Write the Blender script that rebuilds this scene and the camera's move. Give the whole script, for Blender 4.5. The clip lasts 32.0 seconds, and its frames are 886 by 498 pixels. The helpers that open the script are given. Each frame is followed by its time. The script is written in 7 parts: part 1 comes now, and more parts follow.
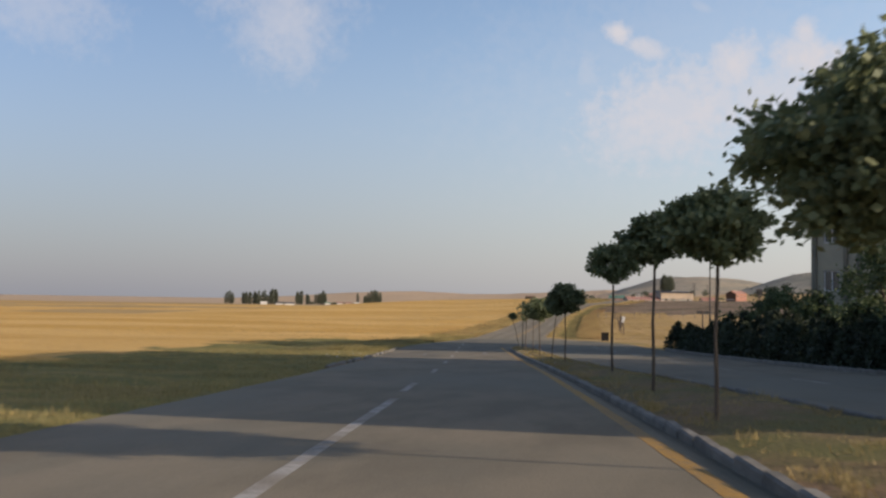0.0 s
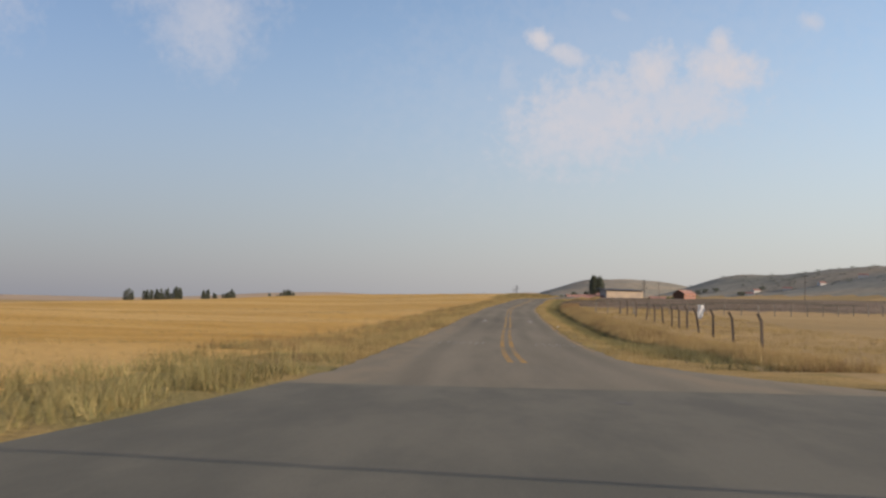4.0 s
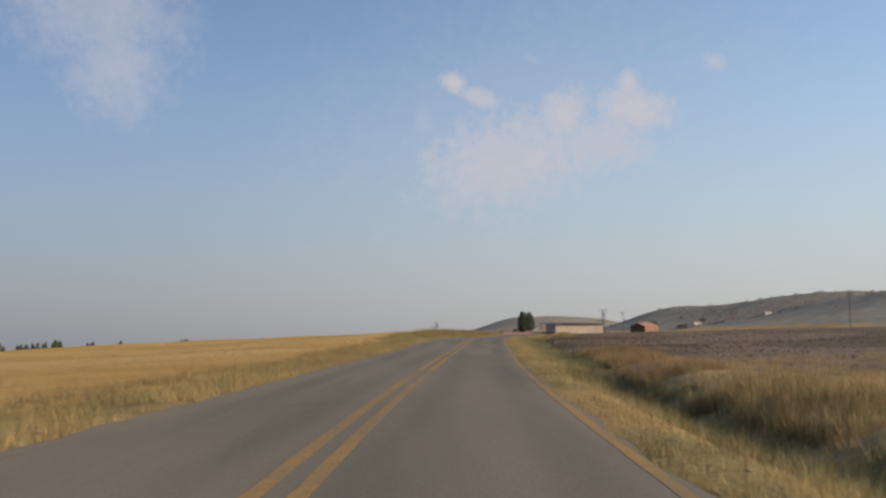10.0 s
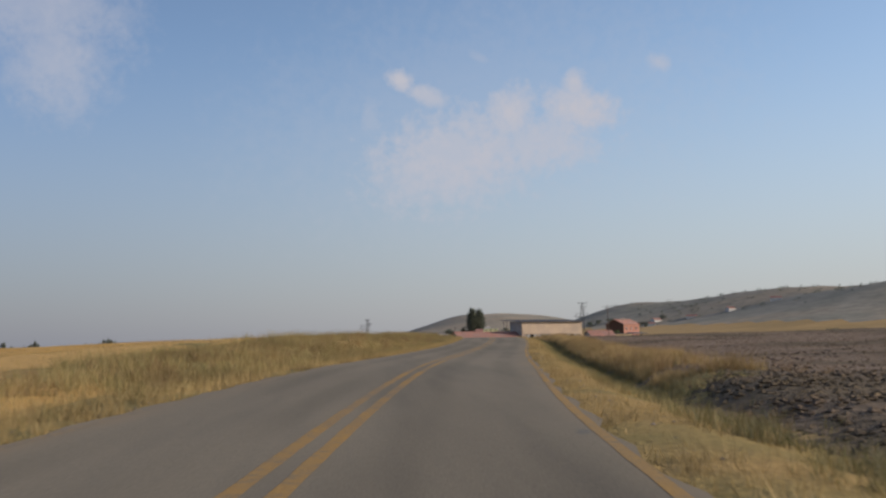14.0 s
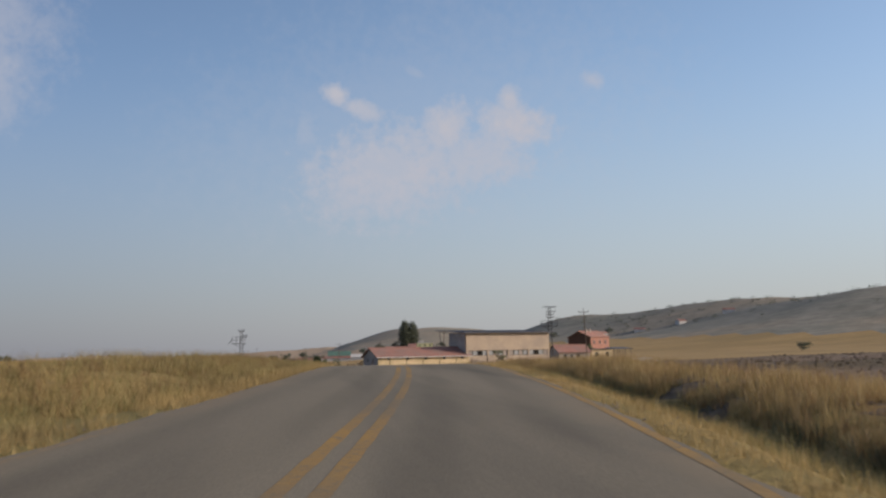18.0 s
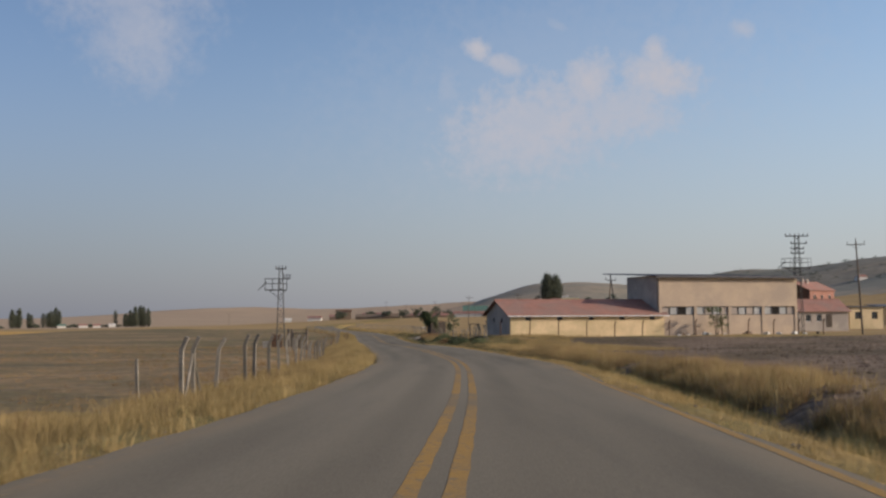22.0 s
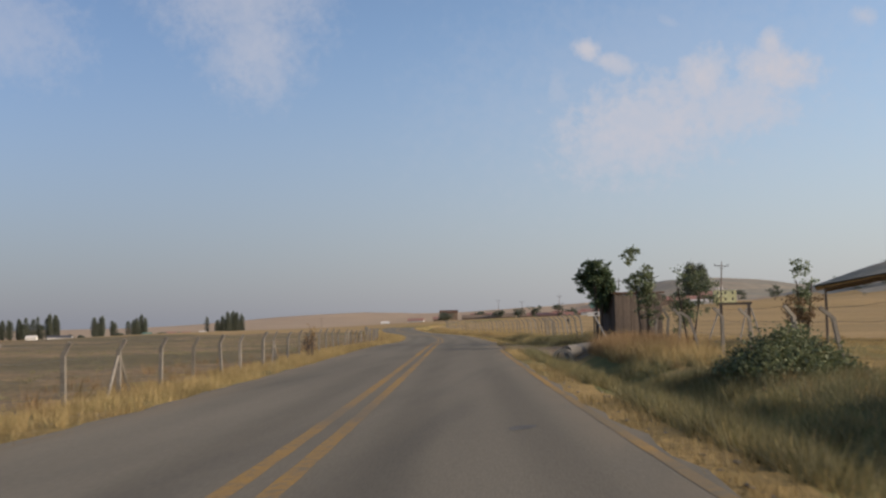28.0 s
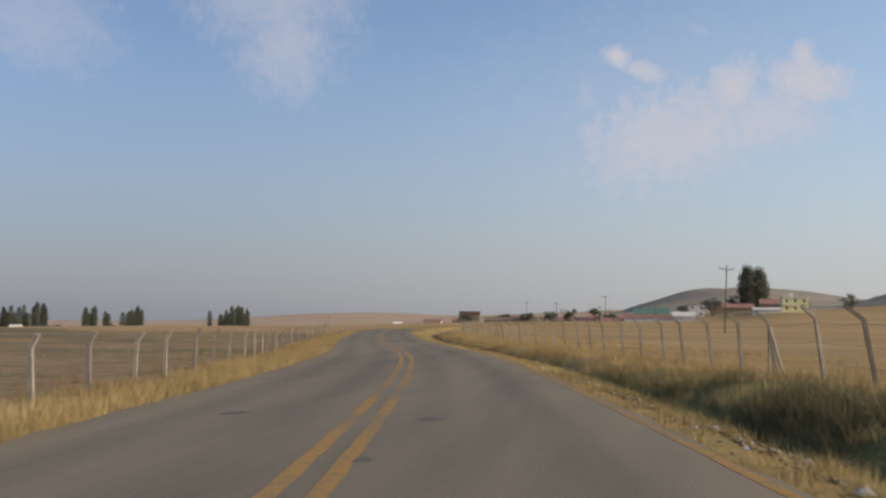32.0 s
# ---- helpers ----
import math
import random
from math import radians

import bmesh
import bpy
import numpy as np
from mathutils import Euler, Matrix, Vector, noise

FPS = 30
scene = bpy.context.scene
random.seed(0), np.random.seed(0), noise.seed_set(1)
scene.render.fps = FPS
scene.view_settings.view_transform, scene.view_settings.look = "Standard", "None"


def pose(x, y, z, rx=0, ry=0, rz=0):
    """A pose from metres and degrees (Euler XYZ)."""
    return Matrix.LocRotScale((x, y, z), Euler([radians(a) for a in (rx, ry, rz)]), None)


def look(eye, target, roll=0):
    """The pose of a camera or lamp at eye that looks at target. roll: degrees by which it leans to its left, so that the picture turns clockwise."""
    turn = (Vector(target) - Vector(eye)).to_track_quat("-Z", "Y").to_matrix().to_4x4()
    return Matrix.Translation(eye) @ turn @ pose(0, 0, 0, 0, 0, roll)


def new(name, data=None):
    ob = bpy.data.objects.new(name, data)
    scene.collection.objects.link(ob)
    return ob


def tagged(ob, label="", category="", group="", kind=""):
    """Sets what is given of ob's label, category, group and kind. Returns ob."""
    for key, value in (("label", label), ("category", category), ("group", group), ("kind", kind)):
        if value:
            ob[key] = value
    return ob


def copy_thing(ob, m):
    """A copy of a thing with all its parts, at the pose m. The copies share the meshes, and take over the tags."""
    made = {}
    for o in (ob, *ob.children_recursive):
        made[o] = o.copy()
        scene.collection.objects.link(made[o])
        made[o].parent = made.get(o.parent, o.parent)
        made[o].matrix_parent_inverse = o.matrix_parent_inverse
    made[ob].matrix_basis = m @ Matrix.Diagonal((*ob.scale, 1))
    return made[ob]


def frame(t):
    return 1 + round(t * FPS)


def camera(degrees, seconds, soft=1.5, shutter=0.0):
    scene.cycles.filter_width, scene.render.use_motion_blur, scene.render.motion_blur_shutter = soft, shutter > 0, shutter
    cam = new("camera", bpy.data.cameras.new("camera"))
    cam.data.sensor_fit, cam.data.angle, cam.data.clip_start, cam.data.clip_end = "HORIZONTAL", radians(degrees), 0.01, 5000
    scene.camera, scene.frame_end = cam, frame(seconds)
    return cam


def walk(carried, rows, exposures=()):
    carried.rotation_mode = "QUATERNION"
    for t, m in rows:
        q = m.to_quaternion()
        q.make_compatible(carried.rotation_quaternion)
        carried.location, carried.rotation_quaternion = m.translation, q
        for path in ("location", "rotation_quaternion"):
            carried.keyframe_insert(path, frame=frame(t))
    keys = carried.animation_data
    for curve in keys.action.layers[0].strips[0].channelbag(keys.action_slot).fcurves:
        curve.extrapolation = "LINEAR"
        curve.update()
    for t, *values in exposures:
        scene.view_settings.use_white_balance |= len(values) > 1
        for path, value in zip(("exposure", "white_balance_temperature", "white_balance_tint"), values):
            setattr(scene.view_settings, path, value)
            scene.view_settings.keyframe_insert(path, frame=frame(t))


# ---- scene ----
# camera: a phone behind a windscreen, driven along a country road at about 80 km/h
cam = camera(46.21, 32.0, soft=2.4, shutter=0.12)
walk(cam, [
    (0, pose(-21.38, -520.19, -0.73, 92.73, -0.89, 7.45)),
    (0.5, pose(-22.59, -509.08, -1.09, 92.65, -2.24, 6.87)),
    (1, pose(-23.72, -497.97, -1.46, 92.35, -2.64, 6.54)),
    (1.5, pose(-24.80, -486.85, -1.85, 92.56, -0.87, 6.27)),
    (2, pose(-25.81, -475.71, -2.23, 92.49, -0.92, 5.75)),
    (2.5, pose(-26.76, -464.57, -2.60, 92.61, -0.00, 5.70)),
    (4.5, pose(-29.37, -419.71, -3.55, 93.29, -1.89, 2.02)),
    (5, pose(-29.51, -408.41, -3.70, 93.67, -1.92, 1.01)),
    (5.5, pose(-29.45, -397.09, -3.79, 93.72, -1.52, -0.25)),
    (6, pose(-29.23, -385.77, -3.90, 94.09, -0.77, -0.84)),
    (6.5, pose(-28.82, -374.45, -3.93, 94.57, -0.88, -1.49)),
    (7, pose(-28.34, -363.14, -3.85, 94.62, -0.25, -1.54)),
    (7.5, pose(-27.85, -351.82, -3.76, 94.74, -0.12, -1.50)),
    (8, pose(-27.44, -340.48, -3.65, 94.78, 1.19, -0.98)),
    (8.5, pose(-27.08, -329.14, -3.48, 95.00, 0.74, -0.71)),
    (9, pose(-26.76, -317.77, -3.28, 95.02, 0.29, -0.69)),
    (9.5, pose(-26.36, -306.37, -3.07, 95.37, -0.62, -0.87)),
    (10, pose(-25.92, -294.94, -2.87, 95.34, 0.67, -1.27)),
    (10.5, pose(-25.39, -283.47, -2.73, 95.05, 0.88, -1.57)),
    (11, pose(-24.82, -271.95, -2.63, 95.52, 1.52, -1.69)),
    (11.5, pose(-24.14, -260.39, -2.41, 95.23, 0.61, -2.43)),
    (12, pose(-23.43, -248.79, -2.20, 95.12, 0.34, -2.47)),
    (12.5, pose(-22.71, -237.14, -1.98, 95.15, 0.04, -2.68)),
    (13, pose(-21.88, -225.46, -1.72, 95.58, -0.08, -3.85)),
    (13.5, pose(-20.98, -213.74, -1.42, 95.54, 1.08, -3.97)),
    (14, pose(-19.99, -202.02, -1.10, 95.19, 0.87, -4.21)),
    (14.5, pose(-18.87, -190.30, -0.82, 95.38, 0.61, -5.05)),
    (15, pose(-17.62, -178.58, -0.72, 95.49, -0.15, -5.63)),
    (15.5, pose(-16.16, -166.89, -0.57, 95.53, -0.13, -6.40)),
    (17.5, pose(-9.66, -120.72, -0.27, 95.84, 0.46, -7.73)),
    (18, pose(-7.97, -109.57, -0.03, 95.94, 1.05, -7.77)),
    (18.5, pose(-6.31, -98.48, 0.21, 96.01, 1.06, -7.25)),
    (19, pose(-4.73, -87.47, 0.47, 95.93, 1.04, -6.66)),
    (19.5, pose(-3.33, -76.51, 0.72, 95.84, 1.22, -5.53)),
    (20, pose(-2.22, -65.60, 0.98, 95.51, 2.12, -3.72)),
    (20.5, pose(-1.52, -54.69, 0.93, 94.99, 1.80, -1.91)),
    (21, pose(-1.04, -43.81, 0.84, 94.58, 0.67, -1.45)),
    (21.5, pose(-0.67, -32.92, 0.65, 94.04, 0.61, -0.70)),
    (22, pose(-0.45, -21.99, 0.42, 93.57, 0.24, -0.03)),
    (22.5, pose(-0.12, -11.02, 0.19, 93.28, -0.58, 0.16)),
    (23, pose(0.00, -0.00, 0.00, 93.38, -0.88, -0.00)),
    (23.5, pose(0.09, 11.07, -0.38, 93.50, -1.86, 0.95)),
    (24, pose(0.12, 22.17, -0.60, 93.98, -2.06, 2.03)),
    (24.5, pose(-0.29, 33.30, -0.51, 93.91, -1.29, 3.22)),
    (25, pose(-0.88, 44.53, -0.72, 94.09, -0.59, 4.12)),
    (25.5, pose(-1.55, 55.70, -0.88, 94.07, -0.27, 4.99)),
    (27.5, pose(-4.68, 100.24, -1.93, 93.59, 0.65, 6.33)),
    (28, pose(-5.76, 111.38, -2.23, 93.87, 1.20, 6.30)),
    (28.5, pose(-6.73, 122.51, -2.34, 93.78, 0.95, 6.30)),
    (29, pose(-7.80, 133.66, -2.51, 94.49, 0.69, 6.35)),
    (29.5, pose(-8.62, 144.81, -2.42, 94.90, 0.79, 6.24)),
    (30, pose(-9.70, 155.95, -2.43, 94.55, 0.17, 6.79)),
    (30.5, pose(-10.93, 167.05, -2.43, 94.40, 0.27, 7.20)),
    (31, pose(-12.11, 178.12, -2.48, 93.51, -1.07, 7.47)),
    (31.5, pose(-13.34, 189.16, -2.68, 92.98, -0.60, 7.57)),
    (32, pose(-14.55, 200.19, -2.85, 94.02, -0.68, 7.48)),
], exposures=[(0, 0.24, 6600, 10), (2.6, 0.24, 6600, 10), (5.0, 0.08, 6500, 10), (7.0, 0.03, 6450, 10), (9.0, 0.0, 6400, 10), (14.0, -0.1, 6200, 10), (21.0, -0.17, 6200, 10), (25.5, -0.15, 6250, 10), (28.0, 0.0, 6250, 10), (32.0, 0.02, 6300, 10)])

# ---- light ----
SUN_ELEV, SUN_AZ = radians(20.0), math.atan2(0.985, -0.17)   # azimuth clockwise from north (+y)
sun_dir = Vector((math.cos(SUN_ELEV) * math.sin(SUN_AZ), math.cos(SUN_ELEV) * math.cos(SUN_AZ), math.sin(SUN_ELEV)))
sun = new("sun", bpy.data.lights.new("sun", "SUN"))
sun.data.energy, sun.data.angle, sun.data.color = 4.35, radians(0.6), (1.0, 0.84, 0.66)
sun.matrix_world = look(sun_dir * 100, (0, 0, 0))

world = bpy.data.worlds.new("world")
scene.world = world
world.use_nodes = True
WT = world.node_tree
for nd in list(WT.nodes):
    WT.nodes.remove(nd)


def wn(kind, **sets):
    nd = WT.nodes.new(kind)
    for k, v in sets.items():
        if k == "operation":
            nd.operation = v
        elif k == "blend_type":
            nd.blend_type = v
    return nd


def wmath(op, a, b=None, clamp=False):
    nd = wn("ShaderNodeMath", operation=op)
    nd.use_clamp = clamp
    for i, v in enumerate((a, b)):
        if v is None:
            continue
        if isinstance(v, (int, float)):
            nd.inputs[i].default_value = v
        else:
            WT.links.new(v, nd.inputs[i])
    return nd.outputs[0]


def wmap(v, a, b, c=0.0, d=1.0, smooth=True):
    nd = WT.nodes.new("ShaderNodeMapRange")
    nd.interpolation_type = "SMOOTHSTEP" if smooth else "LINEAR"
    WT.links.new(v, nd.inputs[0])
    for i, x in enumerate((a, b, c, d)):
        nd.inputs[1 + i].default_value = x
    return nd.outputs[0]


def wmix(fac, a, b):
    nd = WT.nodes.new("ShaderNodeMix")
    nd.data_type = "RGBA"
    for sock, v in ((nd.inputs[0], fac), (nd.inputs[6], a), (nd.inputs[7], b)):
        if isinstance(v, (int, float)):
            sock.default_value = v
        elif isinstance(v, tuple):
            sock.default_value = (*v, 1)
        else:
            WT.links.new(v, sock)
    return nd.outputs[2]


tc = WT.nodes.new("ShaderNodeTexCoord")
sep = WT.nodes.new("ShaderNodeSeparateXYZ")
WT.links.new(tc.outputs["Generated"], sep.inputs[0])
sky = WT.nodes.new("ShaderNodeTexSky")
sky.sky_type, sky.sun_disc, sky.sun_elevation, sky.sun_rotation = "NISHITA", False, SUN_ELEV, SUN_AZ
sky.air_density, sky.dust_density, sky.ozone_density, sky.altitude = 1.0, 2.5, 2.0, 900
SKY_STRENGTH = 0.135
# summer haze lying over the plain
haze = wmap(sep.outputs[2], -0.02, 0.30, 1.0, 0.0)
haze = wmath("MULTIPLY", haze, 0.80)
east = wmap(sep.outputs[0], -0.55, 0.40)
haze_col = wmix(east, (1.92, 1.95, 2.30), (3.45, 3.42, 3.6))
tint = wmix(east, (1.0, 0.94, 0.96), (1.6, 1.47, 1.37))
mul = WT.nodes.new("ShaderNodeMix")
mul.data_type, mul.blend_type = "RGBA", "MULTIPLY"
mul.inputs[0].default_value = 1.0
WT.links.new(sky.outputs[0], mul.inputs[6])
WT.links.new(tint, mul.inputs[7])
col = wmix(haze, mul.outputs[2], haze_col)
noise_a = WT.nodes.new("ShaderNodeTexNoise")
noise_a.inputs["Scale"].default_value, noise_a.inputs["Detail"].default_value = 11.0, 10.0
noise_a.inputs["Roughness"].default_value, noise_a.inputs["Distortion"].default_value = 0.6, 0.5
WT.links.new(tc.outputs["Generated"], noise_a.inputs["Vector"])
noise_b = WT.nodes.new("ShaderNodeTexNoise")
noise_b.inputs["Scale"].default_value, noise_b.inputs["Detail"].default_value = 34.0, 9.0
noise_b.inputs["Roughness"].default_value, noise_b.inputs["Distortion"].default_value = 0.62, 0.6
WT.links.new(tc.outputs["Generated"], noise_b.inputs["Vector"])

noise_c = WT.nodes.new("ShaderNodeTexNoise")
noise_c.inputs["Scale"].default_value, noise_c.inputs["Detail"].default_value, noise_c.inputs["Roughness"].default_value = 95.0, 6.0, 0.6
WT.links.new(tc.outputs["Generated"], noise_c.inputs["Vector"])


def cloud(az, el, wide, high, tilt, strength, ragged):
    """A soft cloud at that azimuth (degrees, clockwise from +y) and height, by its half sizes in degrees."""
    a, e = radians(az), radians(el)
    d = Vector((math.sin(a) * math.cos(e), math.cos(a) * math.cos(e), math.sin(e)))
    r = Vector((math.cos(a), -math.sin(a), 0))
    u = r.cross(d)
    c, s = math.cos(radians(tilt)), math.sin(radians(tilt))
    r, u = c * r + s * u, c * u - s * r
    terms = []
    for axis, size in ((r, wide), (u, high)):
        dot = WT.nodes.new("ShaderNodeVectorMath")
        dot.operation = "DOT_PRODUCT"
        WT.links.new(tc.outputs["Generated"], dot.inputs[0])
        dot.inputs[1].default_value = axis / math.tan(radians(size))
        terms.append(wmath("POWER", wmath("ABSOLUTE", dot.outputs["Value"]), 2.0))
    dist = wmath("SQRT", wmath("ADD", *terms))
    for nz, amp in ((noise_a, 2.8), (noise_b, 4.6), (noise_c, 4.8)):
        dist = wmath("ADD", dist, wmath("MULTIPLY", wmath("SUBTRACT", nz.outputs[0], 0.5), ragged * amp))
    front = WT.nodes.new("ShaderNodeVectorMath")
    front.operation = "DOT_PRODUCT"
    WT.links.new(tc.outputs["Generated"], front.inputs[0])
    front.inputs[1].default_value = d
    return wmath("MULTIPLY", wmath("MULTIPLY", wmap(dist, 1.2, 0.1), strength), wmath("GREATER_THAN", front.outputs["Value"], 0.0))


CLOUDS = [
    (7.0, 13.0, 15.0, 7.5, 10, 0.16, 0.25),
    (-17.2, 17.6, 5.4, 3.9, -10, 0.5, 0.2), (-16.4, 14.9, 3.2, 3.6, 8, 0.5, 0.2), (-29.5, 15.2, 4.6, 3.2, -15, 0.34, 0.25),
    (2.0, 14.45, 1.0, 0.75, -25, 0.95, 0.2), (3.5, 13.6, 1.6, 0.75, -22, 0.75, 0.22), (5.2, 10.2, 6.2, 3.2, 8, 0.8, 0.26),
    (8.3, 12.6, 2.1, 1.9, 60, 0.85, 0.22), (12.0, 12.7, 3.0, 1.5, -10, 0.95, 0.22), (11.8, 14.0, 0.9, 1.3, 0, 0.85, 0.2),
    (16.4, 14.9, 0.9, 0.6, -20, 0.55, 0.2), (6.5, 15.6, 1.0, 0.4, -25, 0.3, 0.2), (10.0, 11.0, 4.6, 2.4, 12, 0.7, 0.28), (0.4, 12.4, 1.0, 1.6, 0, 0.3, 0.25)]
mask = None
for spec in CLOUDS:
    m = cloud(*spec)
    mask = m if mask is None else wmath("MAXIMUM", mask, m)
mask = wmath("MULTIPLY", mask, wmap(noise_b.outputs[0], 0.25, 0.75, 0.85, 1.25))
mask = wmath("MULTIPLY", mask, 1.0, True)
col = wmix(mask, col, (4.15, 4.05, 4.35))
bg = WT.nodes.new("ShaderNodeBackground")
bg.inputs[1].default_value = SKY_STRENGTH
WT.links.new(col, bg.inputs[0])
wout = WT.nodes.new("ShaderNodeOutputWorld")
WT.links.new(bg.outputs[0], wout.inputs[0])

# ---- materials ----
def material(name, base, rough=0.9, spec=0.3, metal=0.0, second=None, scale=4.0, fine=40.0, contrast=0.35, bump=0.25, bump_dist=0.02,
             per_object=0.0, stretch=(1, 1, 1), third=None, big=0.15, alpha=None):
    """A surface with two scales of colour change (patches and grain), a third of stains, and fine relief, in metres."""
    mat = bpy.data.materials.new(name)
    mat.use_nodes = True
    nt = mat.node_tree
    bsdf = nt.nodes["Principled BSDF"]
    bsdf.inputs["Roughness"].default_value = rough
    bsdf.inputs["Specular IOR Level"].default_value = spec
    bsdf.inputs["Metallic"].default_value = metal
    geo = nt.nodes.new("ShaderNodeNewGeometry")
    mp = nt.nodes.new("ShaderNodeMapping")
    mp.inputs["Scale"].default_value = stretch
    nt.links.new(geo.outputs["Position"], mp.inputs[0])

    def tex(sc, detail):
        nd = nt.nodes.new("ShaderNodeTexNoise")
        nd.inputs["Scale"].default_value, nd.inputs["Detail"].default_value, nd.inputs["Roughness"].default_value = sc, detail, 0.6
        nt.links.new(mp.outputs[0], nd.inputs["Vector"])
        return nd.outputs[0]

    def ramp(v, lo, hi):
        nd = nt.nodes.new("ShaderNodeMapRange")
        nd.interpolation_type = "SMOOTHSTEP"
        nd.inputs[1].default_value, nd.inputs[2].default_value = lo, hi
        nt.links.new(v, nd.inputs[0])
        return nd.outputs[0]

    def mix(fac, a, b, mode="MIX"):
        nd = nt.nodes.new("ShaderNodeMix")
        nd.data_type, nd.blend_type = "RGBA", mode
        for sock, v in ((nd.inputs[0], fac), (nd.inputs[6], a), (nd.inputs[7], b)):
            if isinstance(v, float):
                sock.default_value = v
            elif isinstance(v, tuple):
                sock.default_value = (*v[:3], 1)
            else:
                nt.links.new(v, sock)
        return nd.outputs[2]

    second = second or tuple(c * 0.72 for c in base)
    patch, grain = tex(scale, 4), tex(fine, 5)
    colr = mix(ramp(patch, 0.35, 0.65), tuple(base), tuple(second))
    if third:
        colr = mix(ramp(tex(big, 4), 0.42, 0.62), colr, tuple(third))
    g = nt.nodes.new("ShaderNodeMapRange")
    g.inputs[1].default_value, g.inputs[2].default_value = 0.25, 0.75
    g.inputs[3].default_value, g.inputs[4].default_value = 1 - contrast, 1 + contrast
    nt.links.new(grain, g.inputs[0])
    colr = mix(1.0, colr, g.outputs[0], "MULTIPLY")
    if per_object:
        info = nt.nodes.new("ShaderNodeObjectInfo")
        rr = nt.nodes.new("ShaderNodeMapRange")
        rr.inputs[3].default_value, rr.inputs[4].default_value = 1 - per_object, 1 + per_object
        nt.links.new(info.outputs["Random"], rr.inputs[0])
        colr = mix(1.0, colr, rr.outputs[0], "MULTIPLY")
    nt.links.new(colr, bsdf.inputs["Base Color"])
    if bump:
        bp = nt.nodes.new("ShaderNodeBump")
        bp.inputs["Strength"].default_value, bp.inputs["Distance"].default_value = bump, bump_dist
        nt.links.new(grain, bp.inputs["Height"])
        nt.links.new(bp.outputs[0], bsdf.inputs["Normal"])
    return mat


def road_surface(name, base, second, dust):
    """Asphalt with grain, lengthwise wear, darker wheel tracks and dusty edges; "lane" is the offset from the middle."""
    mat = material(name, base, 0.9, 0.14, second=second, scale=0.9, fine=90, contrast=0.22, bump=0.35, bump_dist=0.006, third=tuple(c * 1.05 for c in base), big=0.35, stretch=(1, 0.08, 1))
    nt = mat.node_tree
    bsdf = nt.nodes["Principled BSDF"]
    old = bsdf.inputs["Base Color"].links[0].from_socket

    def calc(op, a, b=0.0):
        nd = nt.nodes.new("ShaderNodeMath")
        nd.operation = op
        for i, v in enumerate((a, b)):
            if isinstance(v, (int, float)):
                nd.inputs[i].default_value = v
            else:
                nt.links.new(v, nd.inputs[i])
        return nd.outputs[0]

    def ease(v, a, b, c, d):
        nd = nt.nodes.new("ShaderNodeMapRange")
        nd.interpolation_type = "SMOOTHSTEP"
        nt.links.new(v, nd.inputs[0])
        for i, q in enumerate((a, b, c, d)):
            nd.inputs[1 + i].default_value = q
        return nd.outputs[0]

    def noise(sx, sy, detail):
        geo = nt.nodes.new("ShaderNodeNewGeometry")
        mp = nt.nodes.new("ShaderNodeMapping")
        mp.inputs["Scale"].default_value = (sx, sy, 1)
        nd = nt.nodes.new("ShaderNodeTexNoise")
        nd.inputs["Scale"].default_value, nd.inputs["Detail"].default_value = 1.0, detail
        nt.links.new(geo.outputs["Position"], mp.inputs[0])
        nt.links.new(mp.outputs[0], nd.inputs["Vector"])
        return nd.outputs[0]

    lane = nt.nodes.new("ShaderNodeAttribute")
    lane.attribute_name = "lane"
    off = calc("ABSOLUTE", lane.outputs["Fac"])
    track = calc("ABSOLUTE", calc("SUBTRACT", calc("ABSOLUTE", calc("SUBTRACT", off, 1.75)), 0.8))
    wear = ease(track, 0.1, 0.55, 1.0, 0.0)
    wear = calc("MULTIPLY", wear, ease(noise(0.5, 0.05, 3), 0.35, 0.6, 0.25, 1.0))
    shade = calc("SUBTRACT", 1.05, calc("MULTIPLY", wear, 0.17))
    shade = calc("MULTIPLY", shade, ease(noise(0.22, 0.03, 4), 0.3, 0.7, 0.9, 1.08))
    mul = nt.nodes.new("ShaderNodeMix")
    mul.data_type, mul.blend_type = "RGBA", "MULTIPLY"
    mul.inputs[0].default_value = 1.0
    nt.links.new(old, mul.inputs[6])
    nt.links.new(shade, mul.inputs[7])
    edge = calc("MULTIPLY", ease(off, 2.7, 3.5, 0.0, 0.75), ease(noise(1.2, 0.25, 5), 0.35, 0.65, 0.1, 1.0))
    mx = nt.nodes.new("ShaderNodeMix")
    mx.data_type = "RGBA"
    nt.links.new(edge, mx.inputs[0])
    nt.links.new(mul.outputs[2], mx.inputs[6])
    mx.inputs[7].default_value = (*dust, 1)
    nt.links.new(mx.outputs[2], bsdf.inputs["Base Color"])
    return mat


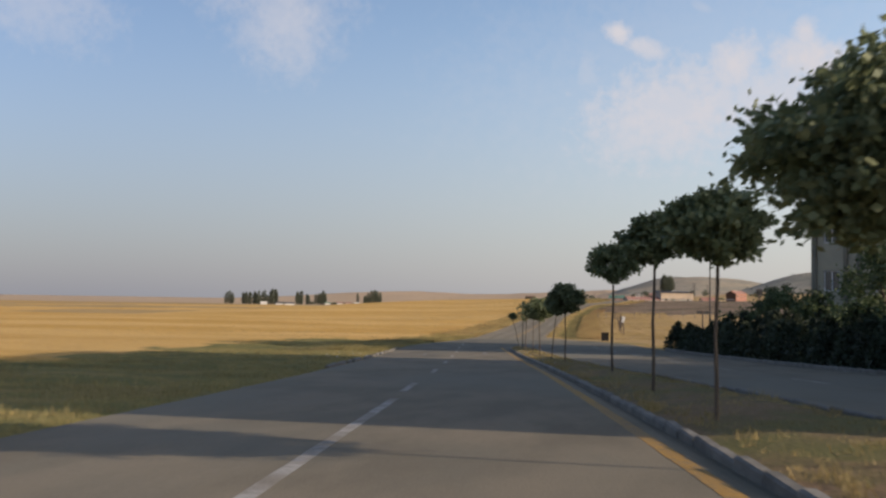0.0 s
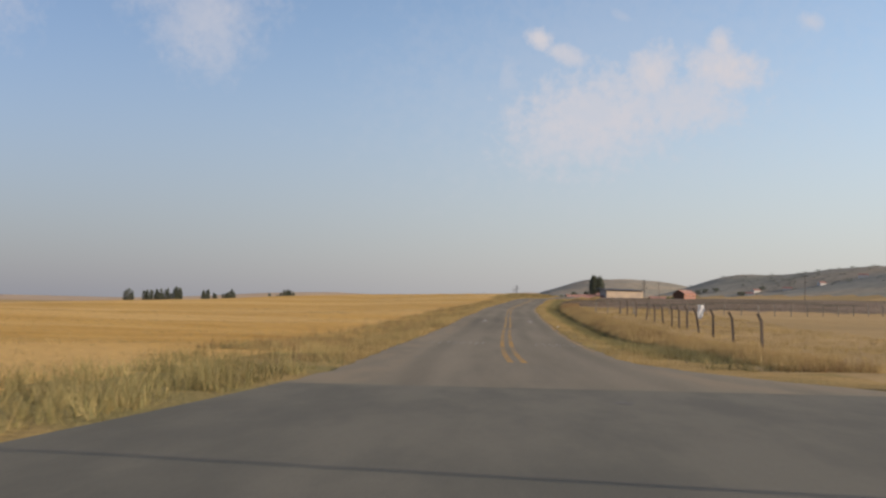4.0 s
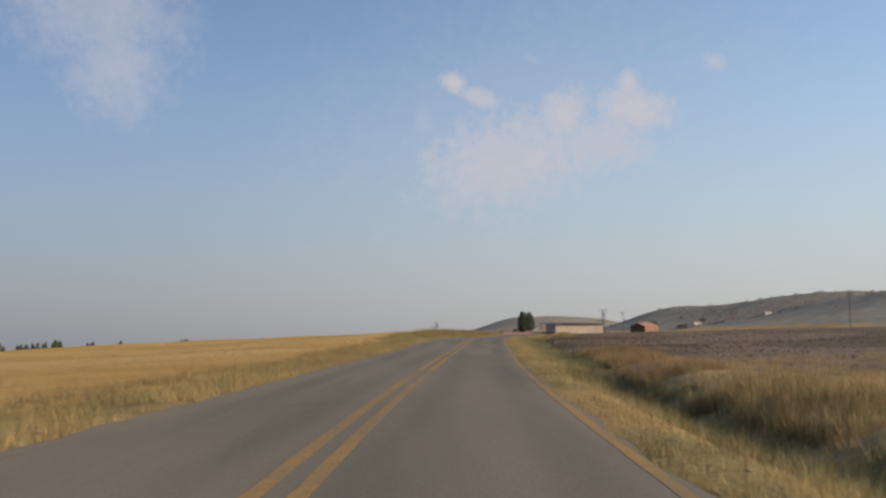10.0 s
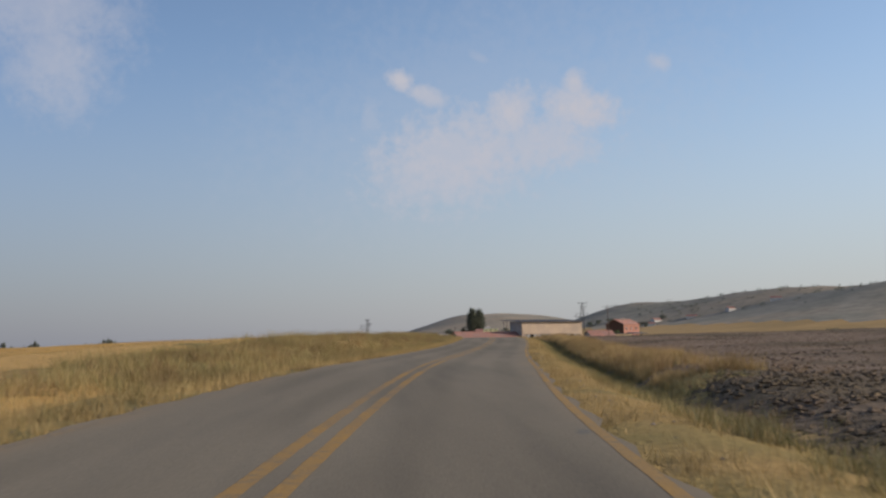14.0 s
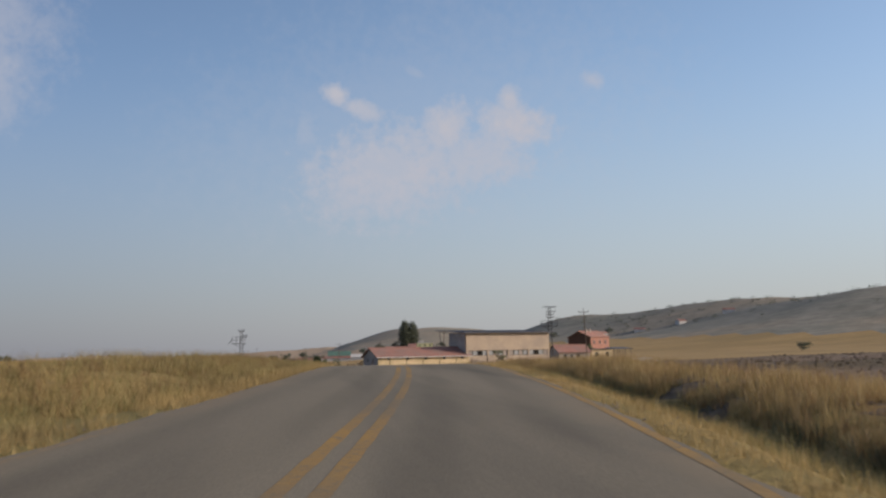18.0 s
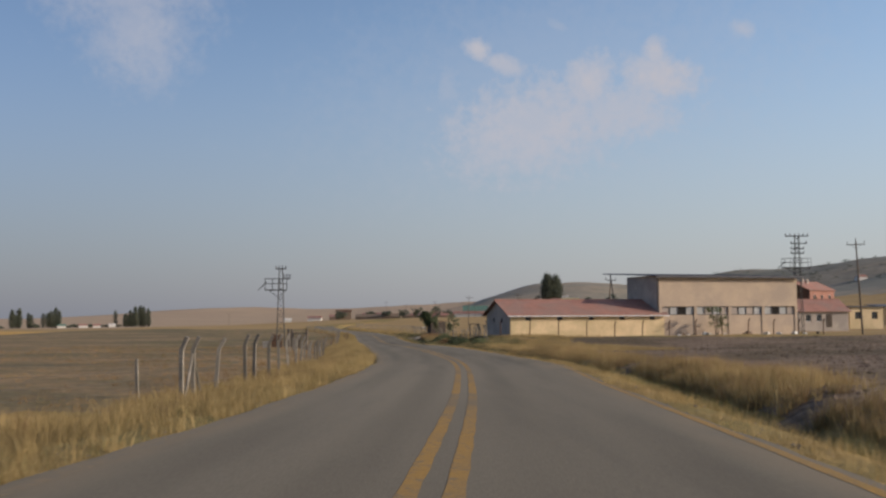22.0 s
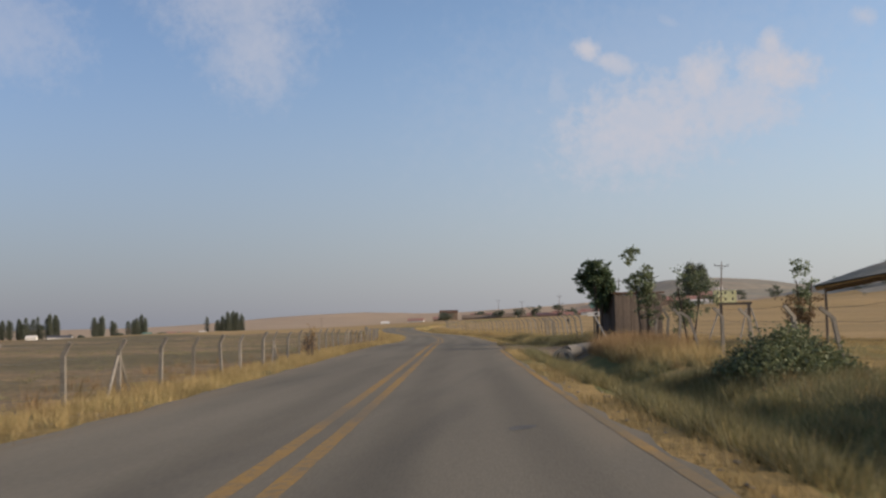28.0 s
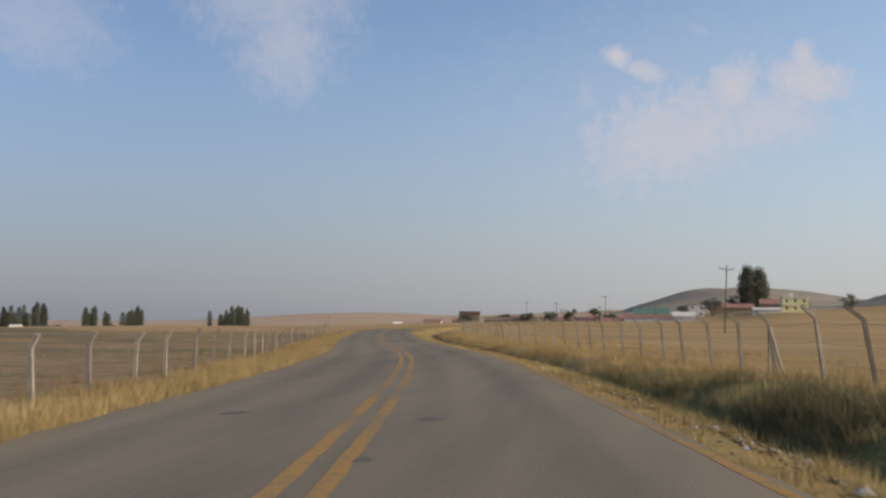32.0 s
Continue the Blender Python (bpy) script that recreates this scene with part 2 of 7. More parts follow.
def worn_line(name, paint, road, cover):
    """Road paint rubbed through to the asphalt in streaks and patches."""
    mat = material(name, paint, 0.8, 0.2, second=tuple(0.8 * p + 0.2 * r for p, r in zip(paint, road)), scale=1.4, fine=30, contrast=0.3, third=tuple(0.62 * p + 0.38 * r for p, r in zip(paint, road)), big=0.22)
    nt = mat.node_tree
    bsdf = nt.nodes["Principled BSDF"]
    old = bsdf.inputs["Base Color"].links[0].from_socket
    geo = nt.nodes.new("ShaderNodeNewGeometry")
    prev = None
    for sc, lo, hi in ((7.0, cover - 0.08, cover + 0.08), (0.13, cover - 0.13, cover + 0.13)):
        nd = nt.nodes.new("ShaderNodeTexNoise")
        nd.inputs["Scale"].default_value, nd.inputs["Detail"].default_value, nd.inputs["Roughness"].default_value = sc, 6.0, 0.65
        nt.links.new(geo.outputs["Position"], nd.inputs["Vector"])
        rr = nt.nodes.new("ShaderNodeMapRange")
        rr.interpolation_type = "SMOOTHSTEP"
        rr.inputs[1].default_value, rr.inputs[2].default_value = lo, hi
        rr.inputs[4].default_value = 0.8
        nt.links.new(nd.outputs[0], rr.inputs[0])
        mx = nt.nodes.new("ShaderNodeMix")
        mx.data_type = "RGBA"
        nt.links.new(rr.outputs[0], mx.inputs[0])
        nt.links.new(prev or old, mx.inputs[6])
        mx.inputs[7].default_value = (*road, 1)
        prev = mx.outputs[2]
    nt.links.new(prev, bsdf.inputs["Base Color"])
    return mat


def leafy(name, base, second, island=0.35, rough=0.6):
    """Leaves or grass: each blade or leaf has a shade of its own, and a little light passes through."""
    mat = bpy.data.materials.new(name)
    mat.use_nodes = True
    nt = mat.node_tree
    bsdf = nt.nodes["Principled BSDF"]
    bsdf.inputs["Roughness"].default_value = rough
    bsdf.inputs["Specular IOR Level"].default_value = 0.25
    geo = nt.nodes.new("ShaderNodeNewGeometry")
    mixc = nt.nodes.new("ShaderNodeMix")
    mixc.data_type = "RGBA"
    mixc.inputs[6].default_value, mixc.inputs[7].default_value = (*base, 1), (*second, 1)
    nt.links.new(geo.outputs["Random Per Island"], mixc.inputs[0])
    ns = nt.nodes.new("ShaderNodeTexNoise")
    ns.inputs["Scale"].default_value = 0.35
    nt.links.new(geo.outputs["Position"], ns.inputs["Vector"])
    rr = nt.nodes.new("ShaderNodeMapRange")
    rr.inputs[1].default_value, rr.inputs[2].default_value = 0.3, 0.7
    rr.inputs[3].default_value, rr.inputs[4].default_value = 1 - island, 1 + island
    nt.links.new(ns.outputs[0], rr.inputs[0])
    mul = nt.nodes.new("ShaderNodeMix")
    mul.data_type, mul.blend_type = "RGBA", "MULTIPLY"
    mul.inputs[0].default_value = 1.0
    nt.links.new(mixc.outputs[2], mul.inputs[6])
    nt.links.new(rr.outputs[0], mul.inputs[7])
    nt.links.new(mul.outputs[2], bsdf.inputs["Base Color"])
    tr = nt.nodes.new("ShaderNodeBsdfTranslucent")
    nt.links.new(mul.outputs[2], tr.inputs[0])
    sh = nt.nodes.new("ShaderNodeMixShader")
    sh.inputs[0].default_value = 0.3
    nt.links.new(bsdf.outputs[0], sh.inputs[1])
    nt.links.new(tr.outputs[0], sh.inputs[2])
    nt.links.new(sh.outputs[0], nt.nodes["Material Output"].inputs[0])
    return mat


M = {
    "asphalt": road_surface("asphalt", (0.178, 0.150, 0.106), (0.145, 0.124, 0.090), (0.235, 0.185, 0.120)),
    "asphalt_shaded": material("asphalt_shaded", (0.140, 0.127, 0.096), 0.88, 0.16, second=(0.105, 0.097, 0.075), scale=0.7, fine=90, contrast=0.2, bump=0.3, bump_dist=0.006, stretch=(1, 0.3, 1)),
    "asphalt_old": material("asphalt_old", (0.195, 0.163, 0.117), 0.9, 0.14, second=(0.145, 0.124, 0.090), scale=0.8, fine=80, contrast=0.22, bump=0.3, bump_dist=0.006, third=(0.172, 0.156, 0.120), big=0.15, stretch=(1, 0.3, 1)),
    "tar_dark": material("tar_dark", (0.075, 0.065, 0.05), 0.75, 0.35, second=(0.10, 0.085, 0.062), scale=4, fine=50),
    "tar": material("tar", (0.118, 0.102, 0.075), 0.75, 0.4, scale=3, fine=50),
    "yellow_paint": worn_line("yellow_paint", (0.36, 0.20, 0.042), (0.165, 0.135, 0.09), 0.565),
    "dull_yellow": worn_line("dull_yellow", (0.36, 0.205, 0.05), (0.17, 0.14, 0.09), 0.585),
    "faded_yellow": worn_line("faded_yellow", (0.26, 0.18, 0.09), (0.175, 0.145, 0.10), 0.5),
    "white_paint": material("white_paint", (0.33, 0.31, 0.28), 0.8, 0.25, second=(0.25, 0.23, 0.20), scale=3, fine=30, contrast=0.3, third=(0.20, 0.175, 0.14), big=1.3),
    "wheat": material("wheat", (0.50, 0.30, 0.085), 0.95, 0.1, second=(0.42, 0.24, 0.06), scale=0.25, fine=7, contrast=0.28, bump=0.7, bump_dist=0.15, third=(0.54, 0.34, 0.12), big=0.03, stretch=(0.35, 1.3, 1)),
    "dry_grass": material("dry_grass", (0.37, 0.245, 0.095), 0.95, 0.1, second=(0.27, 0.185, 0.07), scale=0.5, fine=9, contrast=0.35, bump=0.8, bump_dist=0.12, third=(0.21, 0.17, 0.065), big=0.09),
    "green_weeds": material("green_weeds", (0.17, 0.155, 0.055), 0.95, 0.1, second=(0.25, 0.19, 0.07), scale=0.5, fine=9, contrast=0.4, bump=0.8, bump_dist=0.12, third=(0.13, 0.125, 0.045), big=0.12),
    "pool_water": material("pool_water", (0.035, 0.038, 0.028), 0.04, 0.5, second=(0.05, 0.05, 0.035), scale=2.0, fine=20, contrast=0.3, bump=0.03, bump_dist=0.01),
    "plough": material("plough", (0.172, 0.124, 0.088), 0.97, 0.1, second=(0.225, 0.165, 0.115), scale=0.6, fine=3.5, contrast=0.5, bump=1.0, bump_dist=0.25, third=(0.125, 0.095, 0.06), big=0.06),
    "pasture": material("pasture", (0.30, 0.205, 0.11), 0.95, 0.1, second=(0.20, 0.148, 0.082), scale=0.45, fine=4, contrast=0.4, bump=0.8, bump_dist=0.14, third=(0.155, 0.125, 0.068), big=0.075, stretch=(0.7, 1.0, 1)),
    "tan_field": material("tan_field", (0.38, 0.255, 0.115), 0.95, 0.1, second=(0.32, 0.215, 0.095), scale=0.12, fine=4, contrast=0.25, bump=0.5, bump_dist=0.1, third=(0.29, 0.20, 0.09), big=0.02, stretch=(0.4, 1.4, 1)),
    # far plain and hills: distance haze is put into these paler, greyer base colours
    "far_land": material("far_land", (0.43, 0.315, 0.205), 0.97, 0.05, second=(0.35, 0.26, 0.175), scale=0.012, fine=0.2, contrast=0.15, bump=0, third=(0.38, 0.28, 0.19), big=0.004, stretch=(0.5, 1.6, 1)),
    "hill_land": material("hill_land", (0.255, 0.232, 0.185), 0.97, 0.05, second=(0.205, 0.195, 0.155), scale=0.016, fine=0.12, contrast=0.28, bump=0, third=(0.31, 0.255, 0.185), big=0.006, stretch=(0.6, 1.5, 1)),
    "soil": material("soil", (0.20, 0.135, 0.08), 0.95, 0.1, second=(0.15, 0.12, 0.06), scale=1.5, fine=14, contrast=0.4, bump=0.8, bump_dist=0.06, third=(0.13, 0.12, 0.05), big=0.3),
    "gravel": material("gravel", (0.27, 0.22, 0.17), 0.95, 0.15, second=(0.2, 0.165, 0.12), scale=1.5, fine=25, contrast=0.4, bump=0.6, bump_dist=0.03),
    "kerb": material("kerb", (0.19, 0.175, 0.155), 0.9, 0.2, second=(0.14, 0.13, 0.115), scale=2, fine=30, contrast=0.25, per_object=0.18, bump_dist=0.01),
    "concrete": material("concrete", (0.34, 0.31, 0.27), 0.9, 0.2, second=(0.27, 0.25, 0.22), scale=3, fine=30, contrast=0.2, per_object=0.15, bump_dist=0.008),
    "post": material("post", (0.285, 0.25, 0.202), 0.92, 0.15, second=(0.215, 0.188, 0.15), scale=2.5, fine=25, contrast=0.3, per_object=0.25, bump_dist=0.01, third=(0.20, 0.175, 0.14), big=1.2),
    "steel": material("steel", (0.075, 0.07, 0.068), 0.7, 0.3, metal=0.2, scale=3, fine=20, contrast=0.2),
    "rust": material("rust", (0.14, 0.075, 0.045), 0.85, 0.2, second=(0.09, 0.055, 0.04), scale=4, fine=25),
    "wire": material("wire", (0.10, 0.09, 0.08), 0.7, 0.3, scale=5, fine=40, bump=0),
    "ceramic": material("ceramic", (0.05, 0.04, 0.038), 0.35, 0.5, scale=5, fine=40, bump=0),
    "cream": material("cream", (0.70, 0.54, 0.33), 0.9, 0.2, second=(0.64, 0.49, 0.30), scale=0.5, fine=12, contrast=0.1, third=(0.55, 0.43, 0.25), big=0.25, bump_dist=0.01),
    # also on barn and shed end walls, where their shade is greyed in
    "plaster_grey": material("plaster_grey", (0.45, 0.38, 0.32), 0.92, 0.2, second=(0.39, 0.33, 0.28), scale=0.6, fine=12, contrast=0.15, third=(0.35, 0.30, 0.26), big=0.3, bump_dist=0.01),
    "shed_wall": material("shed_wall", (0.50, 0.39, 0.285), 0.92, 0.2, second=(0.44, 0.345, 0.26), scale=0.5, fine=10, contrast=0.12, third=(0.40, 0.32, 0.25), big=0.2, bump_dist=0.01),
    "roof_tile": material("roof_tile", (0.36, 0.185, 0.14), 0.85, 0.25, second=(0.30, 0.155, 0.118), scale=0.8, fine=9, contrast=0.25, third=(0.29, 0.18, 0.145), big=0.3),
    "roof_sheet": material("roof_sheet", (0.10, 0.10, 0.11), 0.7, 0.35, metal=0.2, scale=1, fine=8, contrast=0.2),
    "red_wall": material("red_wall", (0.34, 0.175, 0.13), 0.9, 0.2, second=(0.29, 0.15, 0.115), scale=0.7, fine=8, contrast=0.2),
    "white_wall": material("white_wall", (0.66, 0.62, 0.56), 0.9, 0.2, second=(0.58, 0.54, 0.48), scale=0.4, fine=6, contrast=0.12),
    "yellow_wall": material("yellow_wall", (0.74, 0.70, 0.38), 0.9, 0.2, second=(0.68, 0.64, 0.34), scale=0.4, fine=6, contrast=0.1),
    "adobe": material("adobe", (0.26, 0.19, 0.135), 0.95, 0.1, second=(0.20, 0.15, 0.11), scale=0.6, fine=6, contrast=0.25),
    "tarp_green": material("tarp_green", (0.13, 0.22, 0.17), 0.8, 0.3, scale=0.6, fine=6, contrast=0.2),
    "apartment": material("apartment", (0.40, 0.37, 0.28), 0.9, 0.2, second=(0.36, 0.335, 0.255), scale=0.5, fine=12, contrast=0.1, bump_dist=0.01),
    "apartment_rib": material("apartment_rib", (0.22, 0.205, 0.16), 0.9, 0.2, scale=0.5, fine=12, contrast=0.1, bump_dist=0.01),
    "frame_white": material("frame_white", (0.75, 0.74, 0.72), 0.5, 0.4, scale=2, fine=20, contrast=0.05, bump=0),
    "glass": material("glass", (0.05, 0.055, 0.06), 0.08, 0.8, scale=1, fine=3, contrast=0.1, bump=0),
    "dusty_pane": material("dusty_pane", (0.42, 0.41, 0.39), 0.35, 0.5, second=(0.33, 0.33, 0.32), scale=2, fine=12, contrast=0.15, bump=0),
    "worn_paint": material("worn_paint", (0.205, 0.183, 0.162), 0.8, 0.3, second=(0.165, 0.146, 0.126), scale=3, fine=30, contrast=0.25),
    "dirt": material("dirt", (0.215, 0.158, 0.10), 0.96, 0.1, second=(0.155, 0.118, 0.076), scale=0.7, fine=9, contrast=0.4, bump=0.6, bump_dist=0.04, third=(0.235, 0.185, 0.125), big=0.35),
    "dark": material("dark", (0.03, 0.027, 0.025), 0.9, 0.1, scale=2, fine=10, contrast=0.2),
    "bark": material("bark", (0.13, 0.10, 0.075), 0.95, 0.1, second=(0.09, 0.07, 0.055), scale=6, fine=40, contrast=0.3, bump=0.6, stretch=(1, 1, 0.25)),
    "wood": material("wood", (0.135, 0.105, 0.082), 0.95, 0.1, second=(0.10, 0.08, 0.066), scale=3, fine=25, contrast=0.3, per_object=0.12, stretch=(1, 1, 0.15)),
    "pole_wood": material("pole_wood", (0.16, 0.125, 0.10), 0.9, 0.15, scale=3, fine=25, contrast=0.3, stretch=(1, 1, 0.15)),
    "plastic_white": material("plastic_white", (0.6, 0.6, 0.6), 0.6, 0.4, scale=3, fine=12, contrast=0.1),
    "blue_sheet": material("blue_sheet", (0.09, 0.11, 0.15), 0.7, 0.3, scale=1, fine=9, contrast=0.2),
    "leaf_dark": leafy("leaf_dark", (0.06, 0.09, 0.042), (0.125, 0.155, 0.07)),
    "leaf_mid": leafy("leaf_mid", (0.108, 0.138, 0.068), (0.205, 0.222, 0.115)),
    "leaf_poplar": leafy("leaf_poplar", (0.095, 0.108, 0.078), (0.15, 0.16, 0.11), 0.15),
    "leaf_hedge": leafy("leaf_hedge", (0.03, 0.042, 0.026), (0.055, 0.068, 0.04)),
    "straw": leafy("straw", (0.45, 0.325, 0.14), (0.28, 0.20, 0.082), 0.35),
    "straw_green": leafy("straw_green", (0.20, 0.185, 0.07), (0.36, 0.27, 0.115), 0.35),
    "rust_weed": leafy("rust_weed", (0.24, 0.15, 0.07), (0.36, 0.23, 0.105)),
    "ditch_weed": leafy("ditch_weed", (0.115, 0.118, 0.053), (0.23, 0.19, 0.09)),
    "bush_leaf": leafy("bush_leaf", (0.115, 0.14, 0.062), (0.21, 0.215, 0.105)),
    "weed_leaf": leafy("weed_leaf", (0.15, 0.155, 0.07), (0.28, 0.235, 0.12)),
    "thistle": leafy("thistle", (0.19, 0.12, 0.055), (0.29, 0.185, 0.085), 0.3),
}


# ---- mesh tools ----
class Build:
    """Collects points and faces of one mesh."""

    def __init__(self):
        self.v, self.f, self.lane = [], [], []

    def poly(self, pts):
        n = len(self.v)
        self.v.extend([tuple(p) for p in pts])
        self.f.append(tuple(range(n, n + len(pts))))

    def box(self, x0, y0, z0, x1, y1, z1, m=None):
        c = [Vector((x, y, z)) for z in (z0, z1) for x, y in ((x0, y0), (x1, y0), (x1, y1), (x0, y1))]
        if m is not None:
            c = [m @ p for p in c]
        n = len(self.v)
        self.v.extend([tuple(p) for p in c])
        for q in ((0, 3, 2, 1), (4, 5, 6, 7), (0, 1, 5, 4), (1, 2, 6, 5), (2, 3, 7, 6), (3, 0, 4, 7)):
            self.f.append(tuple(n + i for i in q))

    def slab(self, x0, y0, z0, x1, y1, z1, b=0.02):
        """A box with its upper edges worn off."""
        n = len(self.v)
        for z, d in ((z0, 0), (z1 - b, 0), (z1, b)):
            self.v.extend([(x0 + d, y0 + d, z), (x1 - d, y0 + d, z), (x1 - d, y1 - d, z), (x0 + d, y1 - d, z)])
        for k in (0, 4):
            for i in range(4):
                j = (i + 1) % 4
                self.f.append((n + k + i, n + k + j, n + k + 4 + j, n + k + 4 + i))
        self.f.append((n + 8, n + 9, n + 10, n + 11))

    def rod(self, a, b, r0, r1=None, sides=6, cap=True):
        a, b = Vector(a), Vector(b)
        r1 = r0 if r1 is None else r1
        d = (b - a).normalized()
        u = d.orthogonal().normalized()
        w = d.cross(u)
        n = len(self.v)
        for p, r in ((a, r0), (b, r1)):
            for i in range(sides):
                t = 2 * math.pi * i / sides
                self.v.append(tuple(p + r * (math.cos(t) * u + math.sin(t) * w)))
        for i in range(sides):
            j = (i + 1) % sides
            self.f.append((n + i, n + j, n + sides + j, n + sides + i))
        if cap:
            self.f.append(tuple(n + sides + i for i in range(sides)))
            self.f.append(tuple(n + sides - 1 - i for i in range(sides)))

    def path(self, pts, r0, r1, sides=6):
        k = len(pts) - 1
        for i in range(k):
            self.rod(pts[i], pts[i + 1], r0 + (r1 - r0) * i / k, r0 + (r1 - r0) * (i + 1) / k, sides, True)

    def prism(self, outline, z0, z1):
        """An upright prism over a plan outline."""
        n, k = len(self.v), len(outline)
        self.v.extend([(x, y, z0) for x, y in outline] + [(x, y, z1) for x, y in outline])
        for i in range(k):
            j = (i + 1) % k
            self.f.append((n + i, n + j, n + k + j, n + k + i))
        self.f.append(tuple(range(n + k, n + 2 * k)))
        self.f.append(tuple(range(n + k - 1, n - 1, -1)))

    def leaf(self, p, size, rng, up=0.3):
        """One leaf: a folded kite of two triangles."""
        d = Vector((rng.gauss(0, 1), rng.gauss(0, 1), rng.gauss(0, 1) * 0.8)).normalized()
        s = d.orthogonal().normalized()
        s.rotate(Matrix.Rotation(rng.uniform(0, 6.28), 3, d))
        p = Vector(p)
        n = len(self.v)
        self.v.extend([tuple(p), tuple(p + d * size * 0.5 + s * size * 0.32), tuple(p + d * size), tuple(p + d * size * 0.5 - s * size * 0.32)])
        self.f.append((n, n + 1, n + 2, n + 3))

    def mesh(self, name, mats=(), smooth=False):
        me = bpy.data.meshes.new(name)
        me.from_pydata(self.v, [], self.f)
        for m in mats:
            me.materials.append(m)
        if smooth:
            me.polygons.foreach_set("use_smooth", [True] * len(me.polygons))
        if self.lane and len(self.lane) == len(self.v):
            me.attributes.new("lane", "FLOAT", "POINT").data.foreach_set("value", self.lane)
        me.update()
        return me


def part(name, b, mat, parent, label="", kind="", smooth=False):
    ob = new(name, b.mesh(name, [mat], smooth))
    ob.parent = parent
    return tagged(ob, label, kind=kind)


def share(name, me, parent, m):
    ob = new(name, me)
    ob.parent = parent
    ob.matrix_basis = m
    return ob


def thing(name, m, label, category, group="", kind=""):
    ob = new(name)
    ob.empty_display_size = 0.3
    ob.matrix_basis = m
    return tagged(ob, label, category, group, kind)


def solo(name, b, mat, label, category="", group="", kind="", smooth=False):
    ob = new(name, b.mesh(name, [mat], smooth))
    return tagged(ob, label, category, group, kind)


# ---- the lie of the land: the road's middle and level, by northing ----
ROAD = [
    (1.94, -710, -1.5), (-18.01, -520, -1.98), (-20.62, -490, -2.99), (-23.72, -460, -3.94), (-26.8, -430, -4.61),
    (-28.45, -400, -5.01), (-28.5, -375, -5.12), (-28.17, -350, -4.97), (-27.82, -320, -4.56), (-27.2, -290, -4.08),
    (-25.7, -260, -3.64), (-23.6, -230, -3.05), (-21.41, -200, -2.35), (-18.34, -170, -1.88), (-14.06, -140, -1.67),
    (-9.35, -110, -1.27), (-5.72, -85, -0.73), (-3.39, -62, -0.4), (-2.04, -40, -0.52), (-0.76, -18, -0.92),
    (0.09, 4, -1.4), (0.15, 26, -1.77), (-1.65, 48, -2.04), (-3.69, 70, -2.44), (-5.78, 95, -3.04),
    (-8.22, 120, -3.53), (-10.56, 145, -3.69), (-13.08, 172, -3.75), (-15.78, 200, -4.1), (-20.85, 238, -4.3),
    (-33, 296, -4.5), (-45, 370, -4.2), (-30, 520, -3.4)]
_ry = np.array([p[1] for p in ROAD], float)
_rx = np.array([p[0] for p in ROAD], float)
_rz = np.array([p[2] for p in ROAD], float)


def curve(y, vals):
    y = np.asarray(y, float)
    m = np.gradient(vals, _ry)
    i = np.clip(np.searchsorted(_ry, y) - 1, 0, len(_ry) - 2)
    h = _ry[i + 1] - _ry[i]
    s = np.clip((y - _ry[i]) / h, 0, 1)
    return ((2 * s**3 - 3 * s**2 + 1) * vals[i] + (s**3 - 2 * s**2 + s) * h * m[i] + (3 * s**2 - 2 * s**3) * vals[i + 1] + (s**3 - s**2) * h * m[i + 1])


def xr(y):
    return curve(y, _rx)


def zr(y):
    return curve(y, _rz)


def step(v, a, b):
    t = np.clip((np.asarray(v, float) - a) / (b - a), 0, 1)
    return t * t * (3 - 2 * t)


def bell(v, c, s):
    return np.exp(-((np.asarray(v, float) - c) / s) ** 2)


def left_edge(y):
    return -3.65 - 0.65 * (1 - step(y, -338, -306)) - 4.45 * (1 - step(y, -446, -402))


def right_line(y):
    """The yellow line along the right-hand edge."""
    return 3.2 + 0.38 * step(y, -190, -166) - 0.1 * step(y, 0, 40) + 0.5 * bell(y, 21, 11) + 0.36 * step(y, 165, 182)


def right_edge(y):
    return right_line(y) + 0.15 + 7.5 * (1 - step(y, -424, -399))


def ridge(x, y, a, b, wide):
    """A ridge between two summits (x, y, height)."""
    dx, dy = b[0] - a[0], b[1] - a[1]
    t = np.clip(((x - a[0]) * dx + (y - a[1]) * dy) / (dx * dx + dy * dy), 0, 1)
    d2 = (x - a[0] - t * dx) ** 2 + (y - a[1] - t * dy) ** 2
    return (a[2] + t * (b[2] - a[2])) * np.exp(-d2 / wide**2)


def rough(x, y, s):
    return np.sin(x / s + 1.3 * np.sin(y / s * 0.7)) * np.sin(y / s * 1.13 + 0.9 * np.sin(x / s * 0.6))


